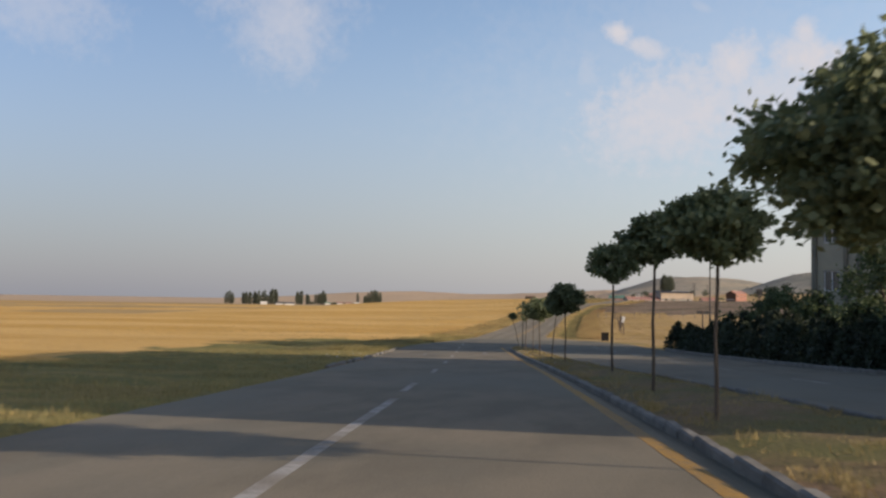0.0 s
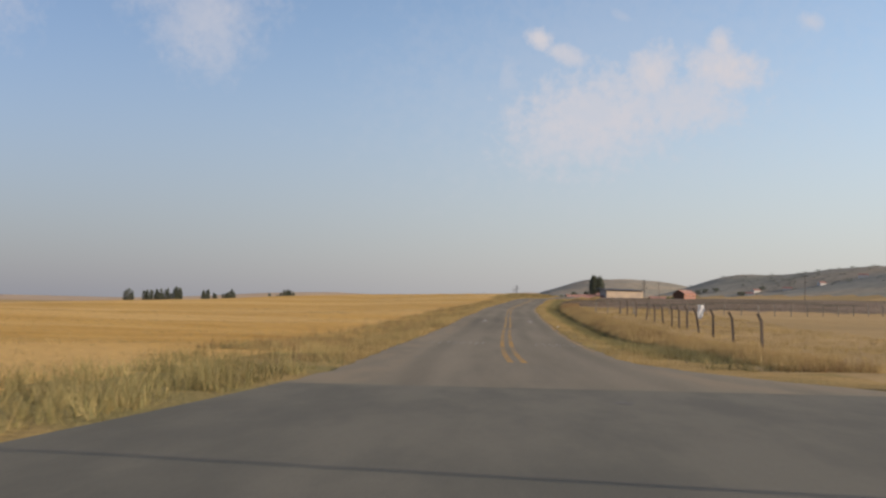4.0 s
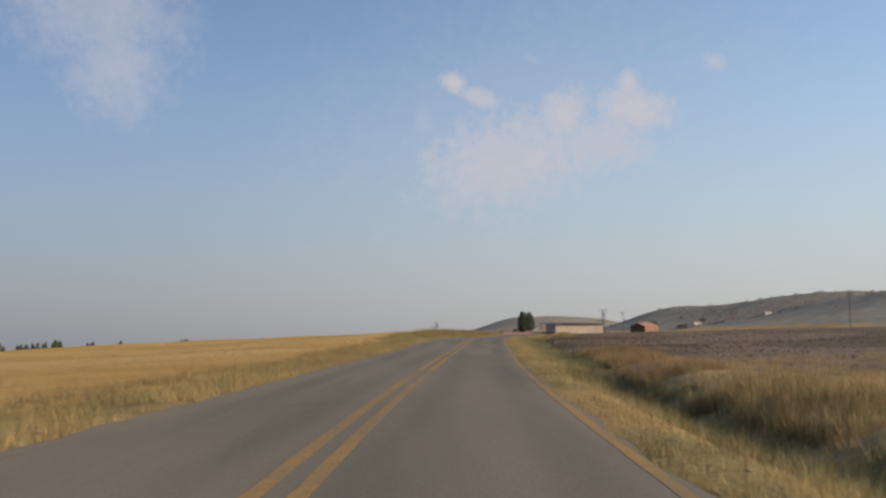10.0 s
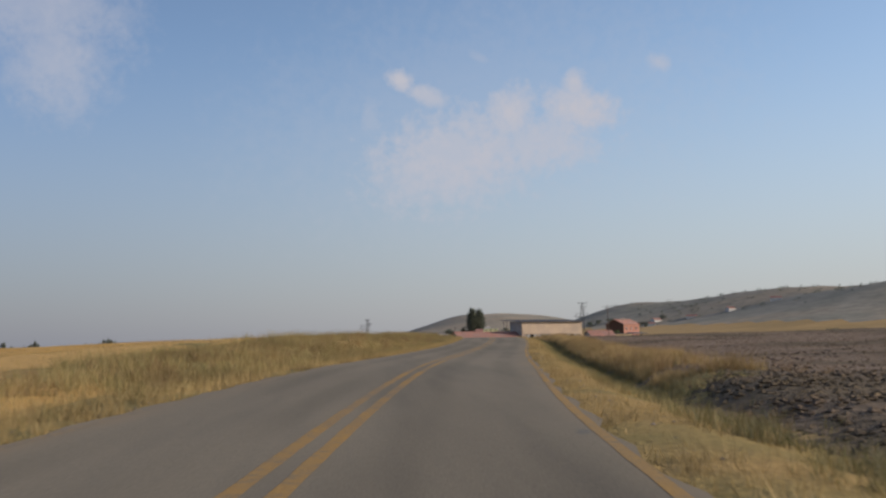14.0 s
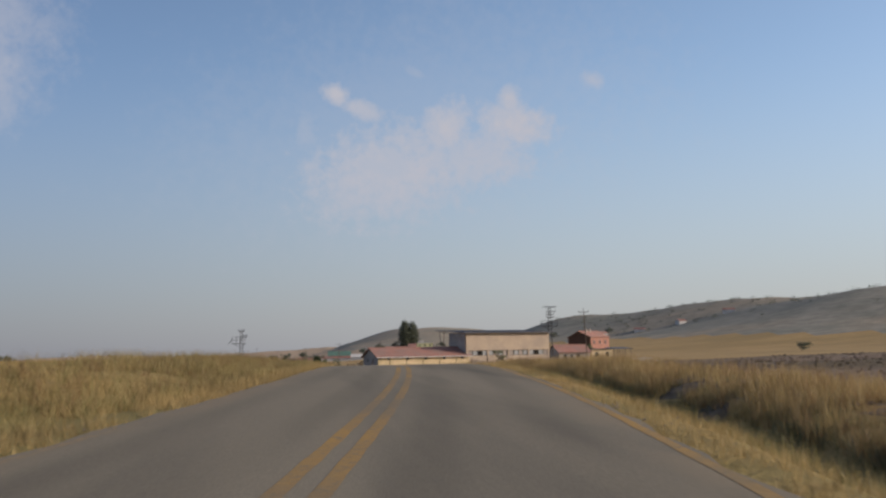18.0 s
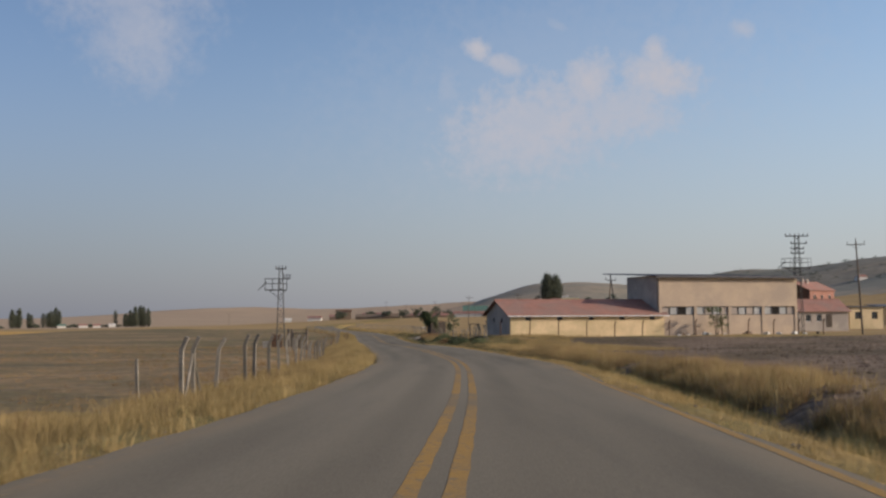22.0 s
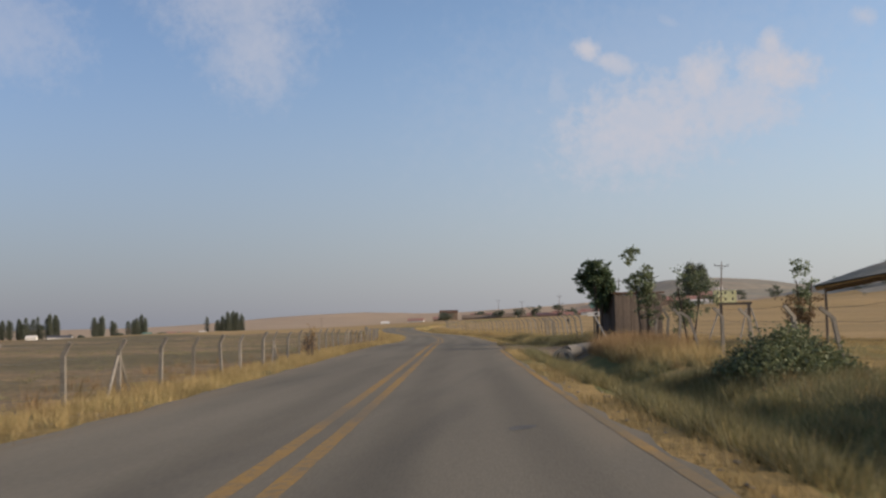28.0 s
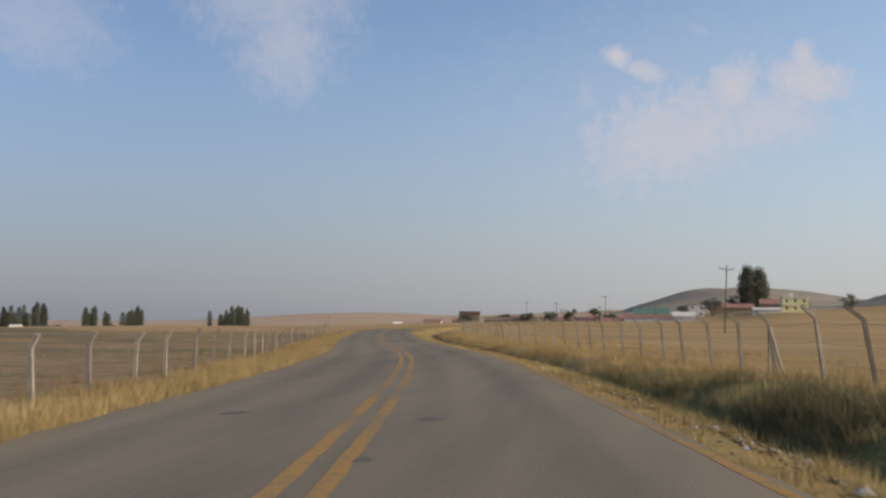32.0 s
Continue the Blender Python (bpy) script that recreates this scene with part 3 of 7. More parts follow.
def ground_z(x, y):
    x, y = np.asarray(x, float), np.asarray(y, float)
    u = x - xr(y)
    z0 = zr(y)
    lft, rgt = left_edge(y), right_edge(y)
    # shoulders, verge and ditch
    out_l, out_r = np.maximum(lft - u, 0), np.maximum(u - rgt, 0)
    prof = -0.10 - 0.0 * u
    prof = prof + 0.06 * step(out_l, 0.0, 0.5) - 0.25 * step(out_l, 0.6, 2.6) * step(y, -400, -380)
    ditch = step(y, -400, -360) * (1 - 0.5 * (1 - step(y, -300, -262))) * (1 - 0.6 * step(y, -268, -248) * (1 - step(y, -190, -168))) * (1 - 0.85 * step(y, 163, 168) * (1 - step(y, 172, 180)))
    prof = prof + 0.06 * step(out_r, 0.0, 0.4) - ditch * (0.85 * bell(out_r, 2.9, 1.25) + 0.10 * step(out_r, 0.5, 3.0))
    # a low rise of the wheat field and the slope of the ploughed land
    rise = step(y, -250, -160) * (1 - step(y, -60, 10))
    prof = prof + (rise * 0.6 - 0.8 * step(y, -330, -270) * (1 - step(y, -180, -120))) * bell(-u, 30, 20) * step(-u, 6, 14)
    prof = prof + 0.014 * np.maximum(u - 14, 0) * step(y, -300, -200) * (1 - step(u, 300, 900)) * (1 - step(y, 40, 110))
    # a grassy bank beside the wheat, and low ground beyond the fence
    bank = 1.05 * step(y, -195, -138) * (1 - 0.5 * step(y, -130, -65)) * (1 - step(y, -50, -22))
    prof = prof + bank * step(out_l, 1.0, 4.5) * (1 - step(out_l, 7, 30))
    prof = prof - 0.65 * bell(out_l, 4.6, 2.4) * step(y, 27, 42) * (1 - step(y, 100, 114))
    prof = prof + 1.05 * step(out_r, 4.5, 10.5) * step(y, 78, 97) * (1 - step(y, 114, 128))
    prof = prof - 1.3 * step(-u, 15, 60) * step(y, -340, -280) * (1 - step(y, -150, -90))
    bumps = 0.05 * rough(x, y, 1.7) * step(np.maximum(out_l, out_r), 0.6, 2) + 0.12 * rough(x, y, 7.0) * step(np.maximum(out_l, out_r), 3, 9)
    near = z0 + prof + bumps
    # the wide plain
    far = -14.0 + 12.5 * step(x, -330, 20) + 5.0 * step(y, 636, 846) * step(x, -34, 74) + 2.6 * step(x, 53, 86) * step(y, 666, 732) - 2.9 * bell(x, 8, 50) * step(y, 648, 714) * (1 - step(y, 888, 1044)) + 10 * step(np.hypot(x, y), 1500, 4000) * step(x, -1500, -700) + 0.5 * rough(x, y, 60.0)
    w = np.where(u < 0, step(-u, 25, 190), step(u, 60, 330))
    w = np.maximum(w, step(y, 330, 620))
    w = np.maximum(w, 1 - step(y, -760, -600))
    z = near * (1 - w) + far * w
    # hills
    d = np.hypot(x + 20, y + 200)
    wob = 1 + 0.10 * rough(x, y, 90.0) + 0.05 * rough(x, y, 37.0)
    lobe = np.where(x < 225, 160.0, 235.0)
    hill = 50 * np.exp(-((x - 225) / lobe) ** 2 - ((y - 1950) / 330) ** 2)
    hill = hill + 21 * np.exp(-((x - 610) / 200) ** 2 - ((y - 2000) / 300) ** 2)
    hill = np.maximum(hill, ridge(x, y, (352, 1127, 47), (480, 1040, 51), 112))
    hill = np.maximum(hill, ridge(x, y, (480, 1040, 51), (640, 930, 68), 112))
    hill = np.maximum(hill, ridge(x, y, (640, 930, 66), (1500, 420, 96), 240))
    hill = hill + (6 * step(x, -1600, -900) + 24 * bell(x, -720, 430) + 20 * step(x, -500, -100)) * np.exp(-((y - 3700) / 500) ** 2)
    return z + hill * wob * step(d, 300, 900)


def gz(x, y):
    return float(ground_z(x, y))


def on_road(y, u):
    """A place beside the road: northing and metres to the right of its middle."""
    h = 0.5
    dx = float(xr(y + h) - xr(y - h)) / (2 * h)
    k = 1 / math.sqrt(1 + dx * dx)
    return float(xr(y)) + u * k, y - u * dx * k


def heading(y):
    """The road's turn to the left from +y, in degrees."""
    return -math.degrees(math.atan(float(xr(y + 1) - xr(y - 1)) / 2))


# ---- ground: one sheet to the horizon ----
def spread(knots):
    out = []
    for (a, da), (b, db) in zip(knots[:-1], knots[1:]):
        v = a
        while v < b - 1e-6:
            out.append(v)
            t = (v - a) / (b - a)
            v += da + (db - da) * t
    out.append(knots[-1][0])
    return np.array(out)


gx = spread([(-4300, 500), (-1500, 90), (-500, 40), (-120, 6), (-46, 1.0), (-38, 0.6), (18, 0.6), (30, 1.2), (120, 6), (500, 30), (1700, 60), (4300, 500)])
gy = spread([(-2500, 400), (-760, 40), (-560, 4), (-470, 2.5), (300, 2.5), (420, 8), (800, 22), (2500, 50), (4600, 160)])
GX, GY = np.meshgrid(gx, gy)
GZ = ground_z(GX, GY)
gnx, gny = len(gx), len(gy)
verts = np.stack([GX.ravel(), GY.ravel(), GZ.ravel()], 1)
ii = (np.arange(gny - 1)[:, None] * gnx + np.arange(gnx - 1)[None, :]).ravel()
faces = np.stack([ii, ii + 1, ii + gnx + 1, ii + gnx], 1)
gme = bpy.data.meshes.new("ground")
gme.from_pydata(verts.tolist(), [], faces.tolist())
KINDS = ["wheat", "dry_grass", "green_weeds", "plough", "pasture", "tan_field", "far_land", "hill_land", "gravel", "dirt"]
for k in KINDS:
    gme.materials.append(M[k])
cx, cy = verts[faces].mean(1)[:, 0], verts[faces].mean(1)[:, 1]
jit = 1.2 * rough(cx, cy, 2.1) + 0.8 * rough(cx, cy, 0.9)
cu = cx - xr(cy)
le, re_ = left_edge(cy), right_edge(cy)
idx = np.full(len(cx), 5)
idx[(cu < 0) & (cy < -20)] = 0
idx[(cu < 0) & (cy >= -20)] = 4
idx[(cu < 0) & (cy >= 330 + 20 * rough(cx, cy, 80.0))] = 5
idx[(cu > 0) & (cy > -262 + jit * 4) & (cy < 96) & (cu > 7.8 + 0.11 * np.maximum(cy - 25, 0) + jit)] = 3
idx[(cu > 6.2 + 0.5 * jit) & (cu < 12) & (cy > -236 + 2 * jit) & (cy < -176 + 2 * jit)] = 3
idx[(cu > 150) & (cy > -262) & (cy < 500)] = 5
idx[(cu < 0) & (cu > le - 3.4 + jit)] = 1
idx[(cu < 0) & (cu > le - 8.5 + 2 * jit) & (cy > -175) & (cy < -30)] = 1
beside_soil = (cy > -236 + 2 * jit) & (cy < -176 + 2 * jit)
idx[(cu > 0) & (cu < np.where(beside_soil, re_ + 2.5 + 0.5 * jit, re_ + 4.3 + jit))] = 1
idx[(cu < 0) & (cy < -425) & (cu > le - 13 + jit * 2)] = 2
idx[(cu > 0) & (cu < re_ + 8.5) & (cu > re_ + 1.0 + 0.4 * jit) & (cy > 78) & (cy < 160)] = 2
idx[(cu > 0) & (cu < re_ + 6.5) & (cu > re_ + 2.4 + jit) & (cy >= 174) & (cy < 240)] = 2
idx[(cu > 0) & (cy > 92) & (cy < 172) & (cu > re_ + 5.5 + jit)] = 1
idx[(cy < -440) & (cu > 10) & (cu < 70) & (cy > -620)] = 8
idx[(cu > 3.4) & (cu < 11 + jit) & (cy > 163 + 0.6 * jit) & (cy < 174 + jit)] = 9
idx[(cu > 5.0 + 0.3 * jit) & (cu < 6.9 + 0.3 * jit) & (cy > 176) & (cy < 222)] = 9
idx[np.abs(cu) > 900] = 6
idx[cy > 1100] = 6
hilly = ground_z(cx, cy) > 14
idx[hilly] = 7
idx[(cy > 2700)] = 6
idx[(cu < -200) & (cy < 900)] = np.where(rough(cx, cy, 110.0)[(cu < -200) & (cy < 900)] > -0.4, 0, 5)
gme.polygons.foreach_set("material_index", idx.astype(np.int32))
gme.polygons.foreach_set("use_smooth", np.ones(len(idx), bool))
gme.update()
tagged(new("ground", gme), "open farmland of golden stubble, ploughed soil and dry grass", "ground", kind="structure")


# ---- road ----
def ribbon(y0, y1, ua, ub, lift, dy=2.0, crown=0.0, cols=2, b=None):
    """A strip along the road between two offsets (numbers or functions of the northing)."""
    b = b or Build()
    fa = ua if callable(ua) else (lambda y: ua)
    fb = ub if callable(ub) else (lambda y: ub)
    k = max(1, int(math.ceil((y1 - y0) / dy)))
    n = len(b.v)
    for i in range(k + 1):
        y = y0 + (y1 - y0) * i / k
        a, e = float(fa(y)), float(fb(y))
        for j in range(cols):
            u = a + (e - a) * j / (cols - 1)
            x, yy = on_road(y, u)
            b.v.append((x, yy, float(zr(y)) + lift - crown * abs(u)))
            b.lane.append(u)
    for i in range(k):
        for j in range(cols - 1):
            q = n + i * cols + j
            b.f.append((q, q + 1, q + cols + 1, q + cols))
    return b


def edge_wobble(side, base):
    return lambda y: base(y) + side * (0.05 * math.sin(y * 1.9) + 0.04 * math.sin(y * 0.61 + 2) + 0.03 * math.sin(y * 4.3))


road = thing("road", Matrix(), "worn two-lane asphalt country road with yellow lines", "road", kind="structure")
part("asphalt", ribbon(-412, 515, edge_wobble(-1, left_edge), edge_wobble(1, right_edge), 0.0, 1.0, cols=9), M["asphalt"], road)
part("asphalt_carriageway", ribbon(-705, -452, lambda y: -8.75, lambda y: 11.2, 0.0, 2.0, cols=5), M["asphalt_old"], road)
# the apartment block's shade over the junction is put into a darker asphalt
part("asphalt_junction", ribbon(-452, -412, left_edge, right_edge, 0.002, 2.0, cols=5), M["asphalt_shaded"], road, "asphalt of a junction, darkened for the building's shade")


def stripe(name, y0, y1, u, w, mat, lift=0.003, label=""):
    fu = u if callable(u) else (lambda y: u)
    return part(name, ribbon(y0, y1, lambda y: fu(y) - w / 2 + 0.008 * math.sin(y * 2.3), lambda y: fu(y) + w / 2 + 0.008 * math.sin(y * 3.1 + 1), lift, 1.0), mat, road, label)


for side in (-0.19, 0.19):
    stripe("center_line", -402, 515, side, 0.18, M["yellow_paint"])
stripe("edge_line", -392, 515, lambda y: float(left_edge(y)) + 0.2, 0.14, M["faded_yellow"])
stripe("edge_line", -392, 160, right_line, 0.14, M["dull_yellow"])
stripe("edge_line", 160, 178, right_line, 0.13, M["faded_yellow"])
stripe("edge_line", 178, 515, right_line, 0.14, M["yellow_paint"])
stripe("edge_line", -705, -441, -1.42, 0.20, M["yellow_paint"])
stripe("lane_line", -560, -500.2, -5.15, 0.16, M["white_paint"])
for i in range(7):
    y = -497.5 + i * 10.6
    stripe("lane_dash", y, y + 3.6, -5.2 + 0.12 * i, 0.15, M["white_paint"])
    stripe("lane_dash", y - 3, y + 0.6, 6.4, 0.15, M["white_paint"])


def arrow(y, u, length, ahead=True, tilt=0.0, mat="white_paint"):
    """A painted arrow with its tail at one end."""
    b = Build()
    s = 1 if ahead else -1
    x0, y0 = on_road(y, u)
    m = Matrix.Translation((x0, y0, 0)) @ Matrix.Rotation(radians(heading(y)) + tilt, 4, "Z") @ Matrix.Diagonal((1, s, 1, 1))
    for shape in ([(-0.11, -length / 2), (0.11, -length / 2), (0.075, length * 0.12), (-0.075, length * 0.12)], [(-0.31, length * 0.12), (0.31, length * 0.12), (0.0, length / 2)]):
        pts = []
        for px, py in shape:
            p = m @ Vector((px, py, 0))
            pts.append((p.x, p.y, float(zr(p.y)) + 0.004))
        b.poly(pts if s > 0 else pts[::-1])
    part("arrow", b, M[mat], road, "worn white arrow")


arrow(-340.8, -2.0, 4.9, False)
arrow(-340.8, 1.9, 4.9, True)
arrow(-31.4, -2.05, 5.2, False)
arrow(-31.2, 1.8, 5.4, True)
arrow(-457.2, -2.95, 5.0, False, mat="worn_paint")
stripe("lane_dash", -462.4, -458.8, -6.45, 0.14, M["worn_paint"])
# faded lettering across both lanes, too worn to be read
rl = random.Random(5)
for u0, u1, y0 in ((-3.2, -0.9, -387.2), (-3.2, -0.9, -385.6), (1.2, 3.6, -387.4), (1.3, 3.2, -385.6)):
    b = Build()
    u = u0
    while u < u1:
        w = rl.uniform(0.09, 0.2)
        h = rl.uniform(0.5, 1.1)
        ribbon(y0, y0 + h, u, u + 0.06, 0.007, 0.5, b=b)
        if rl.random() < 0.7:
            yy = y0 + rl.choice((0, h - 0.12))
            ribbon(yy, yy + 0.12, u + 0.06, u + 0.06 + w, 0.007, 0.5, b=b)
        u += w + 0.16
    part("faded_lettering", b, M["white_paint"], road, "row of worn white marks")
# dark tar patches lying across the lanes
for y, u, half in ((-234.0, -0.44, 0.32), (-308.3, 2.15, 0.19), (191.7, -1.95, 0.05), (61.0, 0.66, 0.15), (140.3, 0.64, 0.14)):
    b = Build()
    pts = []
    for k in range(14):
        a = 2 * math.pi * k / 14
        w = 1 + 0.28 * math.sin(3 * a + y) + 0.15 * math.sin(5 * a + 2 * y)
        xx, yy = on_road(y + 0.75 * half * w * math.sin(a) + 0.5 * half * math.cos(a), u + half * w * math.cos(a))
        pts.append((xx, yy, float(zr(yy)) + 0.006))
    b.poly(pts)
    part("tar_patch", b, M["tar_dark"], road, "dark irregular tar patch")
# tar patches and cracks
for k in range(34):
    y, u = rl.uniform(-505, 230), rl.uniform(-3.0, 3.2)
    if y < -440:
        u -= 4.6
    b = Build()
    if k % 2:
        ln, ang = rl.uniform(0.5, 1.6), rl.uniform(-0.3, 0.3)
        pts = [(u + ln * t, y + ang * ln * t + 0.06 * math.sin(t * 9 + k)) for t in np.linspace(0, 1, 7)]
        for (a0, b0), (a1, b1) in zip(pts[:-1], pts[1:]):
            q = [on_road(b0, a0), on_road(b1, a1)]
            b.poly([(q[0][0], q[0][1] - 0.03, float(zr(b0)) + 0.005), (q[1][0], q[1][1] - 0.03, float(zr(b1)) + 0.005), (q[1][0], q[1][1] + 0.03, float(zr(b1)) + 0.005), (q[0][0], q[0][1] + 0.03, float(zr(b0)) + 0.005)])
    else:
        r = rl.uniform(0.10, 0.26)
        pts = []
        for t in range(9):
            rr = r * rl.uniform(0.35, 1.3)
            xx, yy = on_road(y + 1.6 * rr * math.sin(t * 0.698), u + rr * math.cos(t * 0.698))
            pts.append((xx, yy, float(zr(yy)) + 0.005))
        b.poly(pts)
    part("tar_patch", b, M["tar"], road)


# ---- kerbs and median at the edge of town ----
def kerb_run(name, label, ys, u, height, length=1.0, gap=0.02, missing=0.0, seed=1):
    t = thing(name, Matrix(), label, "kerb", kind="structure")
    b = Build()
    b.slab(-0.075, 0, -0.25, 0.075, length - gap, height, 0.025)
    me = b.mesh("kerb_stone", [M["kerb"]])
    rk = random.Random(seed)
    fu = u if callable(u) else (lambda y: u)
    y = ys[0]
    while y < ys[1]:
        if rk.random() >= missing:
            x, yy = on_road(y, fu(y))
            turn = math.degrees(math.atan(fu(y + 1) - fu(y)))
            share("kerb_stone", me, t, pose(x, yy, float(zr(y)) + rk.uniform(-0.015, 0.01), rk.uniform(-0.6, 0.6), rk.uniform(-2, 2), heading(y) - turn + rk.uniform(-0.8, 0.8)))
        y += length
    return t


def median_left(y):
    return -0.98 + 0.66 * step(y, -447, -441)


def median_right(y):
    return 2.5 - 1.6 * float(step(y, -505, -465)) - 0.95 * float(step(y, -447, -441))


kerb_run("kerb_median_inner", "low worn concrete kerb along the planted median", (-560, -441), lambda y: float(median_left(y)), 0.10, seed=2)
kerb_run("kerb_median_outer", "low worn concrete kerb on the far side of the median", (-560, -441), median_right, 0.10, seed=3)
kerb_run("kerb_verge", "broken pale kerb along the weedy verge", (-484, -447), lambda y: -8.85, 0.09, missing=0.18, seed=4)
kerb_run("kerb_hedge", "kerb before the dark hedge", (-560, -440), lambda y: 11.2, 0.14, seed=6)
b = Build()
k = 60
for i in range(k + 1):
    y = -560 + 119.2 * i / k
    for j in range(5):
        u = float(median_left(y)) + 0.06 + (median_right(y) - float(median_left(y)) - 0.12) * j / 4
        x, yy = on_road(y, u)
        b.v.append((x, yy, float(zr(y)) + 0.05 + 0.10 * math.sin(math.pi * j / 4) + 0.03 * math.sin(i * 2.1 + j * 3)))
for i in range(k):
    for j in range(4):
        q = i * 5 + j
        b.f.append((q, q + 1, q + 6, q + 5))
solo("median", b, M["soil"], "planted median of dry soil and sparse weeds", "median", kind="structure", smooth=True)


# ---- trees ----
def branchy(rng, trunk_h, r, spread_r, crown_c, crown_r, lean=(0, 0), limbs=7):
    b = Build()
    pts = [(0, 0, -0.15)]
    for i in range(1, 5):
        t = i / 4
        pts.append((lean[0] * t + rng.uniform(-0.03, 0.03), lean[1] * t + rng.uniform(-0.03, 0.03), trunk_h * t))
    b.path(pts, r, r * 0.7, 7)
    top = Vector(pts[-1])
    for i in range(limbs):
        a = 2 * math.pi * i / limbs + rng.uniform(-0.3, 0.3)
        e = rng.uniform(0.25, 1.0)
        tip = Vector(crown_c) + Vector((math.cos(a) * crown_r[0] * 0.75 * math.cos(e), math.sin(a) * crown_r[1] * 0.75 * math.cos(e), crown_r[2] * 0.7 * math.sin(e) * rng.uniform(-0.2, 1)))
        mid = top.lerp(tip, 0.5) + Vector((rng.uniform(-0.1, 0.1), rng.uniform(-0.1, 0.1), 0.15 * spread_r))
        b.path([top, mid, tip], r * 0.45, r * 0.1, 5)
    return b


def crown_leaves(rng, centre, radii, clumps, leaves, size, gap=0.0, squash=0.55):
    """A crown of leaf clumps spread over an uneven body, with gaps between them."""
    b = Build()
    c = Vector(centre)
    for _ in range(clumps):
        d = Vector((rng.gauss(0, 1), rng.gauss(0, 1), rng.gauss(0, 1))).normalized()
        rad = rng.uniform(0.25, 1.0) ** 0.5 * rng.uniform(0.84, 1.0)
        p = c + Vector((d.x * radii[0], d.y * radii[1], d.z * radii[2])) * rad
        cr = rng.uniform(0.09, 0.14) * min(radii)
        for _ in range(leaves):
            o = Vector((rng.gauss(0, cr), rng.gauss(0, cr), rng.gauss(0, cr * squash)))
            b.leaf(p + o, size * rng.uniform(0.6, 1.3), rng)
    return b


def round_tree(x, y, height, crown_r, seed, label, lean=(0, 0), sparse=1.0, leaf="leaf_mid", squash=0.75, z=None, size=0.115, clumps=170, leaves=40):
    rng = random.Random(seed)
    t = thing("roadside_tree", pose(x, y, (gz(x, y) if z is None else z), 0, 0, 0), label, "tree", "young trees along the median" if y < -430 else "")
    cz = height - crown_r * squash
    part("trunk", branchy(rng, cz - crown_r * 0.45, 0.036 * height / 3.6, 1, (lean[0], lean[1], cz), (crown_r, crown_r, crown_r * squash), lean), M["bark"], t)
    part("crown", crown_leaves(rng, (lean[0], lean[1], cz), (crown_r, crown_r, crown_r * squash), int(clumps * sparse), leaves, size), M[leaf], t)
    return t


TREES = [  # northing, offset, height, crown radius, fullness, lean
    (-510.5, 0.35, 3.85, 1.5, 2.3, 0), (-505.2, -0.18, 3.3, 0.74, 1.0, 0), (-497.7, 0.11, 3.8, 0.75, 1.0, 0), (-487, 0.6, 4.1, 0.85, 1.0, 0),
    (-476, 0.1, 3.35, 0.85, 1.0, 0), (-471.3, -0.1, 3.0, 0.6, 1.0, 0.25), (-464.8, -0.22, 3.12, 0.82, 1.0, 0), (-460.1, -0.26, 2.72, 0.48, 0.9, 0),
    (-454.5, -0.4, 3.0, 0.42, 0.26, 0.05), (-450, -0.27, 3.3, 0.42, 0.22, -0.05), (-446, -0.3, 2.5, 0.28, 0.4, -0.5)]
for i, (y, u, h, r, sp, ln) in enumerate(TREES):
    x, yy = on_road(y, u)
    round_tree(x, yy, h, r, 40 + i, "young round-crowned tree on the dry median" if sp > 0.5 else "thin half-bare young tree on the dry median", (ln, 0), sp, "leaf_mid", z=float(zr(y)) + 0.10, leaves=40 if sp > .35 else 10, squash=(0.66 if sp > 2 else 0.75) if sp > .35 else 1.5)


# ---- small builders ----
def pierced(length, z0, z1, holes, th, ya=0.0):
    """One wall with openings cut through it; holes are (offset, sill, width, height)."""
    xs = sorted({0.0, length} | {round(h[0], 4) for h in holes} | {round(h[0] + h[2], 4) for h in holes})
    zs = sorted({z0, z1} | {round(h[1], 4) for h in holes} | {round(h[1] + h[3], 4) for h in holes})
    b = Build()
    ids = {}

    def vert(i, k, y):
        if (i, k, y) not in ids:
            ids[i, k, y] = len(b.v)
            b.v.append((xs[i], y, zs[k]))
        return ids[i, k, y]

    def solid(i, k):
        if not (0 <= i < len(xs) - 1 and 0 <= k < len(zs) - 1):
            return False
        cx_, cz_ = (xs[i] + xs[i + 1]) / 2, (zs[k] + zs[k + 1]) / 2
        return not any(h[0] < cx_ < h[0] + h[2] and h[1] < cz_ < h[1] + h[3] for h in holes)

    a, c = ya, ya + th
    for i in range(len(xs) - 1):
        for k in range(len(zs) - 1):
            if not solid(i, k):
                continue
            b.f.append((vert(i, k, a), vert(i + 1, k, a), vert(i + 1, k + 1, a), vert(i, k + 1, a)))
            b.f.append((vert(i, k, c), vert(i, k + 1, c), vert(i + 1, k + 1, c), vert(i + 1, k, c)))
            if not solid(i - 1, k):
                b.f.append((vert(i, k, a), vert(i, k + 1, a), vert(i, k + 1, c), vert(i, k, c)))
            if not solid(i + 1, k):
                b.f.append((vert(i + 1, k, a), vert(i + 1, k, c), vert(i + 1, k + 1, c), vert(i + 1, k + 1, a)))
            if not solid(i, k - 1):
                b.f.append((vert(i, k, a), vert(i, k, c), vert(i + 1, k, c), vert(i + 1, k, a)))
            if not solid(i, k + 1):
                b.f.append((vert(i, k + 1, a), vert(i + 1, k + 1, a), vert(i + 1, k + 1, c), vert(i, k + 1, c)))
    return b


